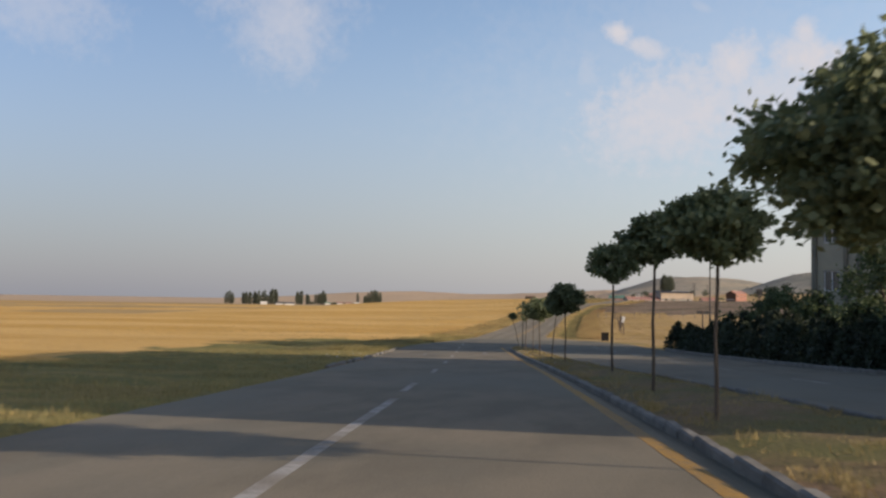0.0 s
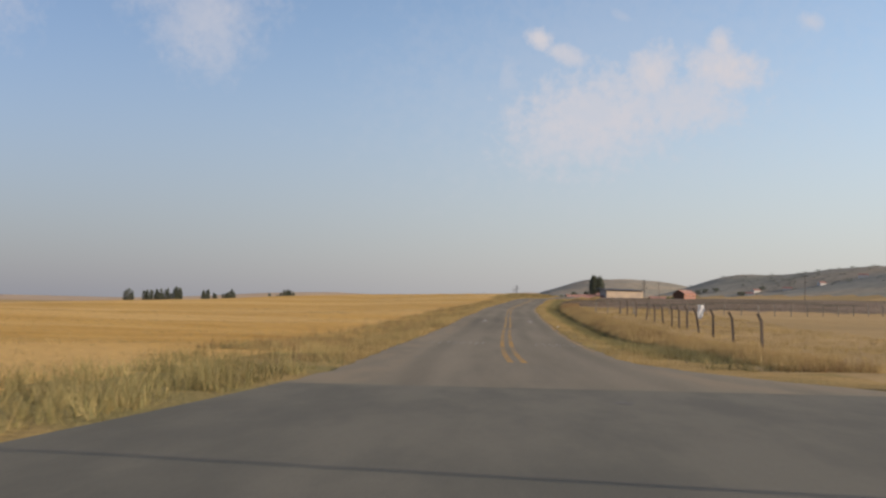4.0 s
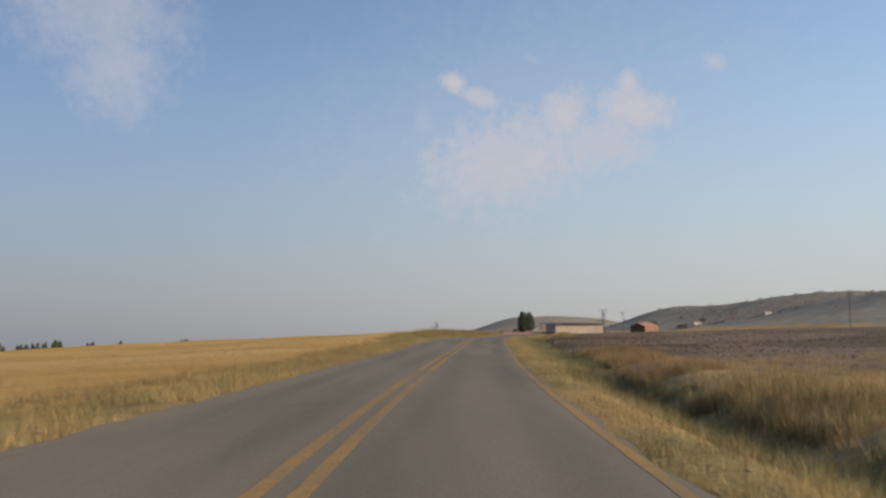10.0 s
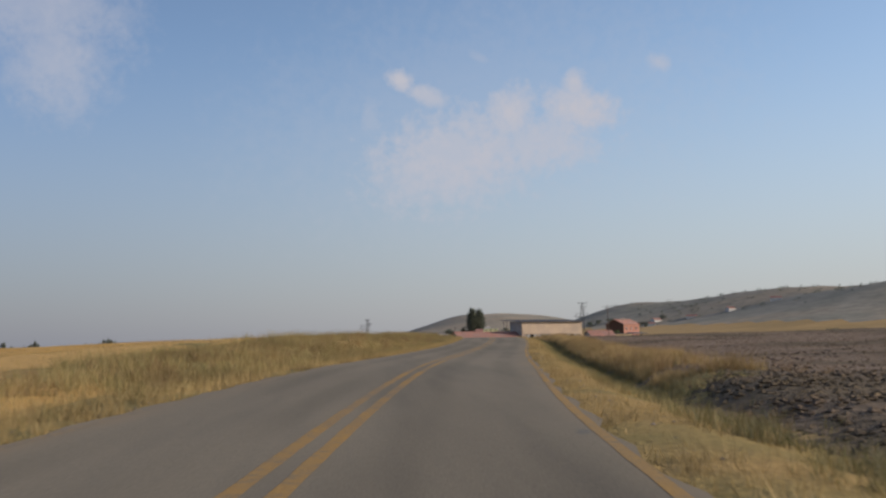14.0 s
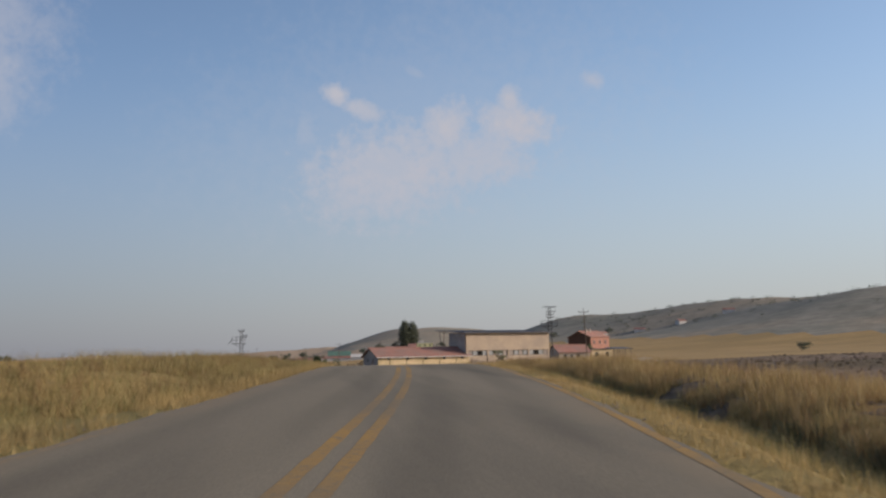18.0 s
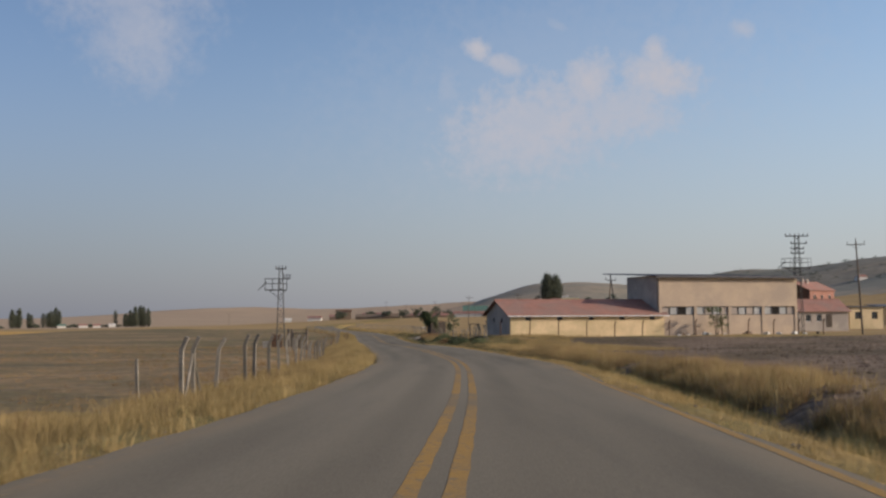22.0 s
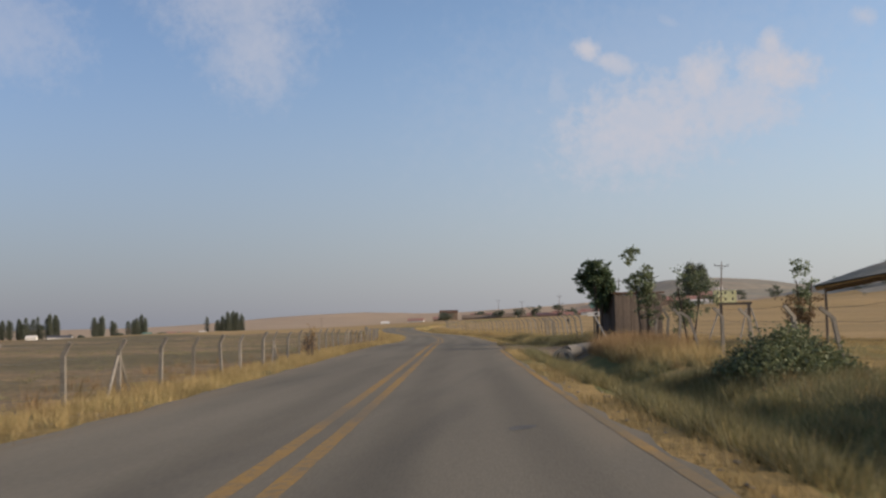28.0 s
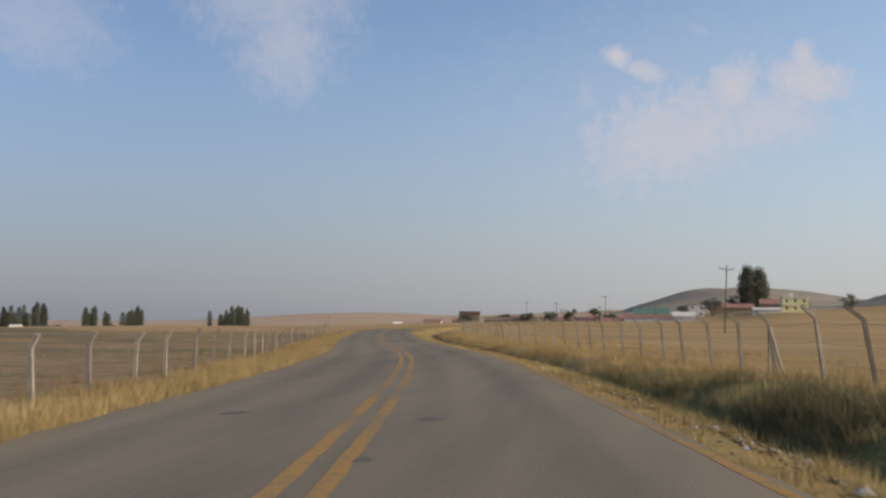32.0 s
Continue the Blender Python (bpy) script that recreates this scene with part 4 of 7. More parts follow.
def gable_house(name, x, y, turn, length, depth, wall_h, roof_h, wall, roof, label, category="house", z=None, over=0.35, windows=(), door=None, chimney=False, group="", gable=None):
    """A house whose front runs from (x, y) along its own x axis; the depth lies behind. windows: (offset, sill, width, height) on the front."""
    z = gz(x, y) if z is None else z
    t = thing(name, pose(x, y, z, 0, 0, turn), label, category, group)
    th = 0.25
    cuts = sorted(windows)
    front = pierced(length, -0.6, wall_h, cuts, th)
    part("front_wall", front, M[wall], t)
    b = Build()
    b.box(0, depth - th, -0.6, length, depth, wall_h)
    part("back_wall", b, M[wall], t)
    for xx in (0.0, length - th):
        b = Build()
        b.box(xx, th, -0.6, xx + th, depth - th, wall_h)
        n = len(b.v)
        b.v.extend([(xx, 0.05, wall_h), (xx, depth - 0.05, wall_h), (xx, depth / 2, wall_h + roof_h - 0.06), (xx + th, 0.05, wall_h), (xx + th, depth - 0.05, wall_h), (xx + th, depth / 2, wall_h + roof_h - 0.06)])
        b.f += [(n, n + 2, n + 1), (n + 3, n + 4, n + 5), (n, n + 3, n + 5, n + 2), (n + 1, n + 2, n + 5, n + 4)]
        # gable: a darker material for end walls whose shade is put into the colour
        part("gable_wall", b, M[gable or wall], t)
    for side in (0, 1):
        b = Build()
        ey = -over if side == 0 else depth + over
        slope = roof_h / (depth / 2)
        ez = wall_h - over * slope
        pts = [(-over, ey, ez), (length + over, ey, ez), (length + over, depth / 2, wall_h + roof_h), (-over, depth / 2, wall_h + roof_h)]
        rows = max(4, int(depth / 2 / 0.33))
        cols = int(min(length, 26) / 0.25)
        # tile courses, each lapped over the one below, as one folded sheet
        up, dn = Vector((0, 0, 0.055)), Vector((0, 0, -0.06))
        lows, highs = (Vector(pts[0]), Vector(pts[1])), (Vector(pts[3]), Vector(pts[2]))
        line = [(0.0, dn)]
        for r in range(rows):
            line += [(r / rows, up), ((r + 1) / rows, up * 0.3)]
        line.append((1.0, dn))
        n = len(b.v)
        for q, lift in line:
            b.v.extend([tuple(lows[0].lerp(highs[0], q) + lift), tuple(lows[1].lerp(highs[1], q) + lift)])
        k = len(line)
        for i in range(k):
            j = (i + 1) % k
            b.f.append((n + 2 * i, n + 2 * i + 1, n + 2 * j + 1, n + 2 * j))
        b.f.append(tuple(n + 2 * i for i in range(k)))
        b.f.append(tuple(n + 2 * i + 1 for i in range(k - 1, -1, -1)))
        part("roof_slope", b, M[roof], t)
    b = Build()
    b.rod((-over, depth / 2, wall_h + roof_h + 0.03), (length + over, depth / 2, wall_h + roof_h + 0.03), 0.11, sides=6)
    part("ridge", b, M[roof], t)
    for o, s, w, h in cuts:
        wn_ = new("window")
        wn_.parent = t
        b = Build()
        b.box(o + 0.04, 0.12, s + 0.04, o + w - 0.04, 0.14, s + h - 0.04)
        part("pane", b, M["glass"], wn_)
        b = Build()
        for q in ((o, s, o + w, s + 0.06), (o, s + h - 0.06, o + w, s + h), (o, s + 0.06, o + 0.06, s + h - 0.06), (o + w - 0.06, s + 0.06, o + w, s + h - 0.06)):
            b.box(q[0], 0.08, q[1], q[2], 0.16, q[3])
        part("frame", b, M["frame_white"] if w > 0.8 else M["adobe"], wn_)
    if door:
        o, w, h = door
        b = Build()
        b.box(o, -0.03, 0, o + w, -0.002, h)
        part("door", b, M["wood"], t)
    if chimney:
        b = Build()
        b.box(length * 0.3, depth * 0.42, wall_h + roof_h * 0.6, length * 0.3 + 0.5, depth * 0.42 + 0.5, wall_h + roof_h + 0.6)
        part("chimney", b, M["plaster_grey"], t)
    return t


def flat_house(name, x, y, turn, length, depth, height, wall, roof, label, category="house", storeys=1, bays=2, z=None, group="", parapet=0.3):
    z = gz(x, y) if z is None else z
    t = thing(name, pose(x, y, z, 0, 0, turn), label, category, group)
    sh = height / storeys
    wins = [(length * (i + 0.5) / bays - 0.5, s * sh + sh * 0.35, 1.0, sh * 0.4) for s in range(storeys) for i in range(bays)]
    b = pierced(length, -0.6, height, wins, 0.25)
    part("front_wall", b, M[wall], t)
    for nm, q in (("back_wall", (0, depth - 0.25, length, depth)), ("side_wall", (0, 0.25, 0.25, depth - 0.25)), ("side_wall", (length - 0.25, 0.25, length, depth - 0.25))):
        b = Build()
        b.box(q[0], q[1], -0.6, q[2], q[3], height)
        part(nm, b, M[wall], t)
    b = Build()
    b.box(-parapet, -parapet, height, length + parapet, depth + parapet, height + 0.22)
    part("roof", b, M[roof], t)
    for o, s, w, h in wins:
        b = Build()
        b.box(o, 0.14, s, o + w, 0.16, s + h)
        part("window", b, M["glass"], t)
    return t


# ---- apartment blocks by the start of the road ----
def apartment(x, y, turn, length, depth, storeys, label):
    z = gz(x, y) + 0.3
    t = thing("apartment_building", pose(x, y, z, 0, 0, turn), label, "apartment block", "apartment blocks")
    sh, bay = 3.25, 3.4
    nb = int(length / bay)
    length = nb * bay
    wall = pierced(length, 0, storeys * sh, [(i * bay + 0.95, s * sh + 1.0, 1.25, 1.4) for s in range(storeys) for i in range(nb)], 0.3)
    part("front_wall", wall, M["apartment"], t)
    H_ = storeys * sh
    for nm, q in (("end_wall", (0, 0.3, 0.3, depth)), ("end_wall", (length - 0.3, 0.3, length, depth)), ("back_wall", (0.3, depth - 0.3, length - 0.3, depth))):
        b = Build()
        b.box(q[0], q[1], 0, q[2], q[3], H_)
        part(nm, b, M["apartment"], t)
    b = Build()
    b.box(-0.4, -0.4, -1.2, length + 0.4, depth + 0.4, 0)
    part("plinth", b, M["plaster_grey"], t)
    rib = Build()
    rib.box(-0.14, -0.16, 0, 0.14, -0.002, H_)
    rme = rib.mesh("rib", [M["apartment_rib"]])
    for i in range(nb):
        for o in (0.35, 2.75):
            share("rib", rme, t, pose(i * bay + o, 0, 0))
    pane, fr = Build(), Build()
    pane.box(0, 0.16, 0, 1.25, 0.18, 1.4)
    for q in ((0, 0, 1.25, 0.08), (0, 1.32, 1.25, 1.4), (0, 0.08, 0.08, 1.32), (1.17, 0.08, 1.25, 1.32), (0.58, 0.08, 0.66, 1.32)):
        fr.box(q[0], 0.10, q[1], q[2], 0.20, q[3])
    pme, fme = pane.mesh("pane", [M["glass"]]), fr.mesh("frame", [M["frame_white"]])
    for s in range(storeys):
        for i in range(nb):
            w = new("window")
            w.parent = t
            w.matrix_basis = pose(i * bay + 0.95, 0, s * sh + 1.0)
            share("pane", pme, w, Matrix())
            share("frame", fme, w, Matrix())
    b = Build()
    b.box(-0.7, -0.7, H_, length + 0.7, depth + 0.7, H_ + 0.22)
    part("eaves", b, M["frame_white"], t)
    b = Build()
    p = [(-0.8, -0.8), (length + 0.8, -0.8), (length + 0.8, depth + 0.8), (-0.8, depth + 0.8)]
    if length < depth:
        p = p[1:] + p[:1]
        r0, r1 = Vector((length / 2, length / 2, H_ + 2.4)), Vector((length / 2, depth - length / 2, H_ + 2.4))
    else:
        r0, r1 = Vector((depth / 2, depth / 2, H_ + 2.4)), Vector((length - depth / 2, depth / 2, H_ + 2.4))
    q = [Vector((*c, H_ + 0.22)) for c in p]
    b.poly([q[0], q[1], r1, r0])
    b.poly([q[2], q[3], r0, r1])
    b.poly([q[1], q[2], r1])
    b.poly([q[3], q[0], r0])
    part("hip_roof", b, M["roof_tile"], t)
    return t


apartment(-5.6, -446.3, -48.6, 17.0, 20, 5, "five-storey olive-beige apartment block with ribbed facade")

bx, by = on_road(-479.6, 21.5)
apartment(bx, by, -84, 34.0, 12, 5, "five-storey olive-beige apartment block beside the service road")


def conifer_hedge(y0, y1, u0, u1, h):
    t = thing("hedge", Matrix(), "tall dark evergreen hedge behind the kerb", "hedge")
    rng = random.Random(8)
    y = y0
    while y < y1:
        x, yy = on_road(y, rng.uniform(u0, u1))
        hh = h * rng.uniform(0.8, 1.25)
        z = gz(x, yy)
        b = Build()
        for _ in range(430):
            tt = rng.random() ** 0.8
            r = 0.75 * (1 - tt ** 2.2) + 0.06
            a = rng.uniform(0, 6.283)
            rr = r * rng.uniform(0.75, 1.05)
            b.leaf((x + rr * math.cos(a), yy + rr * math.sin(a), z + 0.05 + hh * tt), rng.uniform(0.16, 0.32), rng)
        b.rod((x, yy, z - 0.1), (x, yy, z + hh * 0.7), 0.06, 0.02, 5)
        part("shrub", b, M["leaf_hedge"], t)
        y += rng.uniform(0.75, 1.0)
    return t


conifer_hedge(-486, -437.5, 12.0, 12.8, 1.75)
conifer_hedge(-480, -447, 13.4, 14.6, 2.3)


def shrub_tree(x, y, height, radius, seed, label, leaf="leaf_dark", name="tree", trunk=0.25, sparse=1.0, size=0.16, stems=3, group="", category="tree", clumps=130, leaves=34):
    """A wide tree with several stems and an irregular crown of separate boughs."""
    rng = random.Random(seed)
    t = thing(name, pose(x, y, gz(x, y)), label, category, group)
    tr, cr = Build(), Build()
    base = height * trunk
    for s in range(stems):
        a = 6.283 * s / stems + rng.uniform(-0.4, 0.4)
        foot = (0.12 * math.cos(a), 0.12 * math.sin(a), -0.1)
        k = (0.25 * radius * math.cos(a), 0.25 * radius * math.sin(a), base)
        tip = (0.55 * radius * math.cos(a), 0.55 * radius * math.sin(a), height * 0.75)
        tr.path([foot, k, tip], 0.03 * height / 1.6, 0.012 * height / 1.6, 6)
        for j in range(4):
            e = Vector(k).lerp(Vector(tip), 0.3 + 0.2 * j)
            tr.path([e, e + Vector((rng.uniform(-1, 1) * radius * 0.5, rng.uniform(-1, 1) * radius * 0.5, rng.uniform(0.1, 0.5) * radius))], 0.03, 0.008, 4)
    boughs = [(rng.gauss(0, 0.42), rng.gauss(0, 0.42), rng.uniform(0.0, 1.0)) for _ in range(11)]
    for _ in range(int(clumps * sparse)):
        bx_, by_, bz_ = boughs[rng.randrange(len(boughs))]
        p = Vector((bx_ * radius + rng.gauss(0, 0.24) * radius, by_ * radius + rng.gauss(0, 0.24) * radius, base + (height - base) * (bz_ * 0.85 + 0.08) + rng.gauss(0, 0.07) * height))
        p.z = max(min(p.z, height), base * 0.7)
        for _ in range(leaves):
            o = Vector((rng.gauss(0, 0.11), rng.gauss(0, 0.11), rng.gauss(0, 0.08))) * radius
            cr.leaf(p + o, size * rng.uniform(0.6, 1.3), rng)
    part("trunk", tr, M["bark"], t)
    part("crown", cr, M[leaf], t)
    return t


hx, hy = on_road(-452, 16.0)
shrub_tree(hx, hy, 4.6, 1.9, 21, "dark tree rising behind the hedge", "leaf_dark", size=0.22)
hx, hy = on_road(-458, 17.0)
shrub_tree(hx, hy, 4.0, 1.7, 22, "dark tree rising behind the hedge", "leaf_dark", size=0.22)
hx, hy = on_road(-462.5, 15.0)
b = Build()
b.box(-0.09, 0, -0.3, 0.09, 2.2, 1.15)
ob = solo("gate_pillar", b, M["plaster_grey"], "grey rendered wall piece in a gap of the hedge", "wall")
ob.matrix_basis = pose(hx, hy, gz(hx, hy), 0, 0, heading(-462))


# ---- poles, lamps and towers ----
def street_lamp(x, y, height, turn):
    t = thing("street_lamp", pose(x, y, gz(x, y), 0, 0, turn), "grey steel street lamp with one short arm", "street lamp")
    b = Build()
    b.rod((0, 0, -0.2), (0, 0, height), 0.085, 0.05, 8)
    part("pole", b, M["steel"], t)
    b = Build()
    b.path([(0, 0, height - 0.02), (-0.8, 0, height + 0.12), (-1.5, 0, height + 0.2)], 0.04, 0.035, 6)
    part("arm", b, M["steel"], t)
    b = Build()
    b.slab(-2.15, -0.13, height + 0.12, -1.4, 0.13, height + 0.27, 0.05)
    part("lamp_head", b, M["concrete"], t)
    b = Build()
    b.slab(-0.14, -0.14, -0.1, 0.14, 0.14, 0.2, 0.03)
    part("foot", b, M["concrete"], t)


street_lamp(-9.9, -426, 8.5, 8)
hx, hy = on_road(-469, 16.6)
shrub_tree(hx, hy, 5.6, 2.4, 23, "dark tree rising behind the hedge", "leaf_dark", size=0.22)
hx, hy = on_road(-473, 15.6)
shrub_tree(hx, hy, 5.8, 2.4, 24, "dark tree rising behind the hedge", "leaf_dark", size=0.22)


def wooden_pole(x, y, height, turn=0, arm=1.7, lean=0.0, top="tee", label="leaning wooden power pole with a crossarm", z=None, group="power poles"):
    t = thing("power_pole", pose(x, y, gz(x, y) if z is None else z, 0, lean, turn), label, "power pole", group)
    b = Build()
    b.rod((0, 0, -0.4), (0, 0, height), 0.14, 0.09, 8)
    part("pole", b, M["pole_wood"], t)
    if top == "tee":
        b = Build()
        b.box(-arm / 2, -0.05, height - 0.55, arm / 2, 0.05, height - 0.43)
        part("crossarm", b, M["steel"], t)
        for xx in (-arm / 2 + 0.08, 0.0, arm / 2 - 0.08):
            b = Build()
            z0 = height - 0.43 if xx else height
            b.rod((xx, 0, z0), (xx, 0, z0 + 0.16), 0.02, sides=5)
            b.rod((xx, 0, z0 + 0.12), (xx, 0, z0 + 0.34), 0.075, 0.05, 7)
            part("insulator", b, M["ceramic"], t)
        b = Build()
        b.rod((-arm * 0.3, 0, height - 0.5), (0, 0, height - 1.1), 0.025, sides=4)
        b.rod((arm * 0.3, 0, height - 0.5), (0, 0, height - 1.1), 0.025, sides=4)
        part("brace", b, M["steel"], t)
    elif top == "board":
        b = Build()
        b.box(-0.75, -0.03, height - 0.4, 0.75, 0.03, height)
        part("board", b, M["steel"], t)
    elif top == "box":
        b = Build()
        b.slab(-0.35, -0.25, height - 0.9, 0.35, 0.25, height - 0.1, 0.04)
        part("box", b, M["steel"], t)
    return t


def lattice_tower(x, y, height, w0, w1, turn, label, platform, arms, z=None):
    t = thing("lattice_tower", pose(x, y, gz(x, y) if z is None else z, 0, 0, turn), label, "power tower")
    cs = ((-1, -1), (1, -1), (1, 1), (-1, 1))
    panels = int(height / 0.62)
    lv = []
    for i in range(panels + 1):
        q = i / panels
        w = (w0 + (w1 - w0) * q) / 2
        lv.append([Vector((sx * w, sy * w, -0.3 + (height + 0.3) * q)) for sx, sy in cs])
    for k in range(4):
        b = Build()
        b.rod(lv[0][k], lv[-1][k], 0.045, 0.035, 5)
        part("leg", b, M["steel"], t)
    for face in range(4):
        b = Build()
        for i in range(panels):
            k, j = (face, (face + 1) % 4) if i % 2 else ((face + 1) % 4, face)
            b.rod(lv[i][k], lv[i + 1][j], 0.022, sides=4)
            if i % 3 == 0:
                b.rod(lv[i][face], lv[i][(face + 1) % 4], 0.022, sides=4)
        part("bracing", b, M["steel"], t)
    if platform:
        zp, x0, x1, yw, rail = platform
        b = Build()
        b.box(x0, -yw, zp - 0.09, x1, yw, zp)
        for j in range(int((x1 - x0) / 0.3)):
            b.box(x0 + 0.3 * j, -yw, zp, x0 + 0.3 * j + 0.12, yw, zp + 0.03)
        part("platform", b, M["steel"], t)
        b = Build()
        b.rod((x0 + 0.5, 0, zp - 0.08), (0, 0, zp - 1.15), 0.045, sides=4)
        part("strut", b, M["steel"], t)
        b = Build()
        b.rod((x1, -yw, zp - 0.08), (0, 0, zp - 0.7), 0.03, sides=4)
        part("strut", b, M["steel"], t)
        for yy in (-yw, yw):
            for zz in (zp + rail, zp + rail * 0.55):
                b = Build()
                b.rod((x0, yy, zz), (x1, yy, zz), 0.028, sides=4)
                part("rail", b, M["steel"], t)
            for j in range(4):
                xx = x0 + (x1 - x0) * j / 3
                b = Build()
                b.rod((xx, yy, zp), (xx, yy, zp + rail), 0.028, sides=4)
                part("rail_post", b, M["steel"], t)
        for zz in (zp + rail, zp + rail * 0.55):
            b = Build()
            b.rod((x0, -yw, zz), (x0, yw, zz), 0.028, sides=4)
            part("rail", b, M["steel"], t)
        b = Build()
        b.rod((x0 + 0.2, -yw, zp + rail * 0.7), (x0 - 0.75, -yw, zp - 0.05), 0.05, sides=5)
        part("drop_rail", b, M["steel"], t)
    for zz, xa, xb, ins, big in arms:
        b = Build()
        b.box(xa, -0.06, zz - 0.06, xb, 0.06, zz + 0.06)
        part("crossarm", b, M["steel"], t)
        for i in range(ins):
            xx = xa + 0.06 + (xb - xa - 0.12) * i / max(1, ins - 1)
            b = Build()
            b.rod((xx, 0, zz), (xx, 0, zz + 0.12 * big), 0.02, sides=5)
            for q in range(3):
                b.rod((xx, 0, zz + (0.10 + 0.1 * q) * big), (xx, 0, zz + (0.17 + 0.1 * q) * big), 0.13 * big ** 0.5 * (1 - 0.12 * q), 0.07, 8)
            part("insulator", b, M["ceramic"], t)
    return t


PLZ = -3.35
pyl = lattice_tower(-19.6, 101.2, 9.2, 0.98, 0.42, 6, "dark steel lattice power tower with a railed platform", (6.7, -1.85, 0.7, 0.62, 1.3),
                    [(9.17, -0.62, 0.62, 4, 0.95), (8.0, 0.3, 1.1, 3, 1.4)], z=PLZ)
pyr = lattice_tower(47.0, 116.6, 13.0, 1.15, 0.5, -4, "tall steel lattice power tower with platform and many insulators", (8.7, -1.9, 1.6, 0.7, 1.2),
                    [(12.9, -1.5, 1.5, 6, 0.9), (11.9, -0.8, 1.3, 3, 0.8), (11.2, -0.8, 0.9, 3, 0.8), (10.6, -0.8, 0.9, 3, 0.8)], z=-2.3)
wooden_pole(55.2, 115.9, 12.2, 8, 2.6, -3.0, z=-2.3)
wooden_pole(22.2, 295.5, 9.9, 10, 2.6, 3.0, z=-3.4)
wooden_pole(29.9, 168.8, 8.6, 0, 2.0, 4.0, z=-1.6)
wooden_pole(9.5, 378.9, 11.3, 10, 2.6, 2.0)
wooden_pole(93, -10, 11, 0, 2.2, 0.5)
sx, sy = -6.2, -388.5
wooden_pole(sx, sy, 3.4, 8, top="board", label="low post with a narrow board on top", group="")
wooden_pole(1.5, -383, 6.4, 0, top="box", label="dark wooden pole with a box on top", group="")
for px, py, hh in ((-46.2, 827, 14), (-25, 678, 9.5), (-4.9, 598, 9.8), (23.5, 737, 9), (-210, 1000, 12)):
    wooden_pole(px, py, hh, 0, 2.4)

# transformer boxes at the tower's foot
for dx, w in ((-0.35, 0.5), (0.35, 0.48)):
    t = thing("switch_cabinet", pose(-19.6 + dx, 98.6, gz(-19.6 + dx, 98.6), 0, 0, 6), "rusty brown steel switch cabinet at the tower's foot", "cabinet", "cabinets at the tower")
    b = Build()
    b.slab(-w / 2, -0.3, -0.1, w / 2, 0.3, 1.5, 0.09)
    part("body", b, M["rust"], t)
    b = Build()
    b.box(-w / 2 + 0.05, -0.33, 0.15, w / 2 - 0.05, -0.302, 1.36)
    part("door", b, M["rust"], t)
    b = Build()
    b.box(w / 2 - 0.16, -0.37, 0.7, w / 2 - 0.12, -0.332, 0.9)
    part("handle", b, M["steel"], t)
t = thing("meter_box", pose(-20.6, 97.0, gz(-20.6, 97.0), 0, 0, 6) @ Matrix.Diagonal((0.6, 0.7, 0.8, 1)), "small pale concrete box in the grass", "box")
b = Build()
b.slab(-0.6, -0.4, -0.2, 0.6, 0.4, 0.75, 0.05)
part("body", b, M["concrete"], t)
b = Build()
b.slab(-0.7, -0.5, 0.752, 0.7, 0.5, 0.86, 0.03)
part("lid", b, M["concrete"], t)


# ---- fences ----
def bent_post(height, bend, r=0.06, side=1):
    b = Build()
    b.box(-r, -r, -0.4, r, r, height * 0.80)
    m = Matrix.Translation((0, 0, height * 0.80)) @ Matrix.Rotation(side * bend, 4, "Y")
    b.box(-r * 0.95, -r * 0.95, -0.03, r * 0.95, r * 0.95, height * 0.24, m)
    return b


def fence(name, label, spots, height, bend, side, seed, mat="post", wires=(0.25, 0.5, 0.75, 0.98), tilt=3.0, braces=(), r=0.06, lean=0.0, face=None):
    """A line of posts with wires; spots are (x, y) in order."""
    t = thing(name, Matrix(), label, "fence")
    me = bent_post(height, bend, r, side).mesh("post", [M[mat]])
    rng = random.Random(seed)
    tops = []
    for i, (x, y) in enumerate(spots):
        z = gz(x, y)
        nx, ny = spots[min(i + 1, len(spots) - 1)]
        px, py = spots[max(i - 1, 0)]
        turn = -math.degrees(math.atan2(nx - px, ny - py))
        if face is not None:
            turn = face
        m = pose(x, y, z, rng.gauss(0, tilt), lean + rng.gauss(0, tilt), turn + rng.gauss(0, 4))
        share("post", me, t, m)
        tops.append(m)
        if i in braces:
            for s in (1, -1):
                b = Build()
                p = m @ Vector((0, 0.95 * s, -0.1))
                b.rod(p, m @ Vector((0, 0.06 * s, height * 0.72)), r * 0.8, sides=5)
                part("brace", b, M[mat], t)
    off = side * math.sin(bend) * height * 0.22
    for w in wires:
        b = Build()
        for a, c in zip(tops[:-1], tops[1:]):
            o = off if w > 0.9 else 0
            pa, pc = a @ Vector((o, 0, height * w)), c @ Vector((o, 0, height * w))
            if (pa - pc).length > 9:
                continue
            mid = (pa + pc) / 2 - Vector((0, 0, 0.05))
            b.rod(pa, mid, 0.005, sides=3, cap=False)
            b.rod(mid, pc, 0.005, sides=3, cap=False)
        part("wire", b, M["wire"], t)
    return t


def along(y0, y1, u, gap, seed, jit=0.2):
    rng = random.Random(seed)
    fu = u if callable(u) else (lambda y: u)
    out, y = [], y0
    while y <= y1:
        out.append(on_road(y + rng.uniform(-jit, jit), fu(y) + rng.uniform(-0.08, 0.08)))
        y += gap
    return out


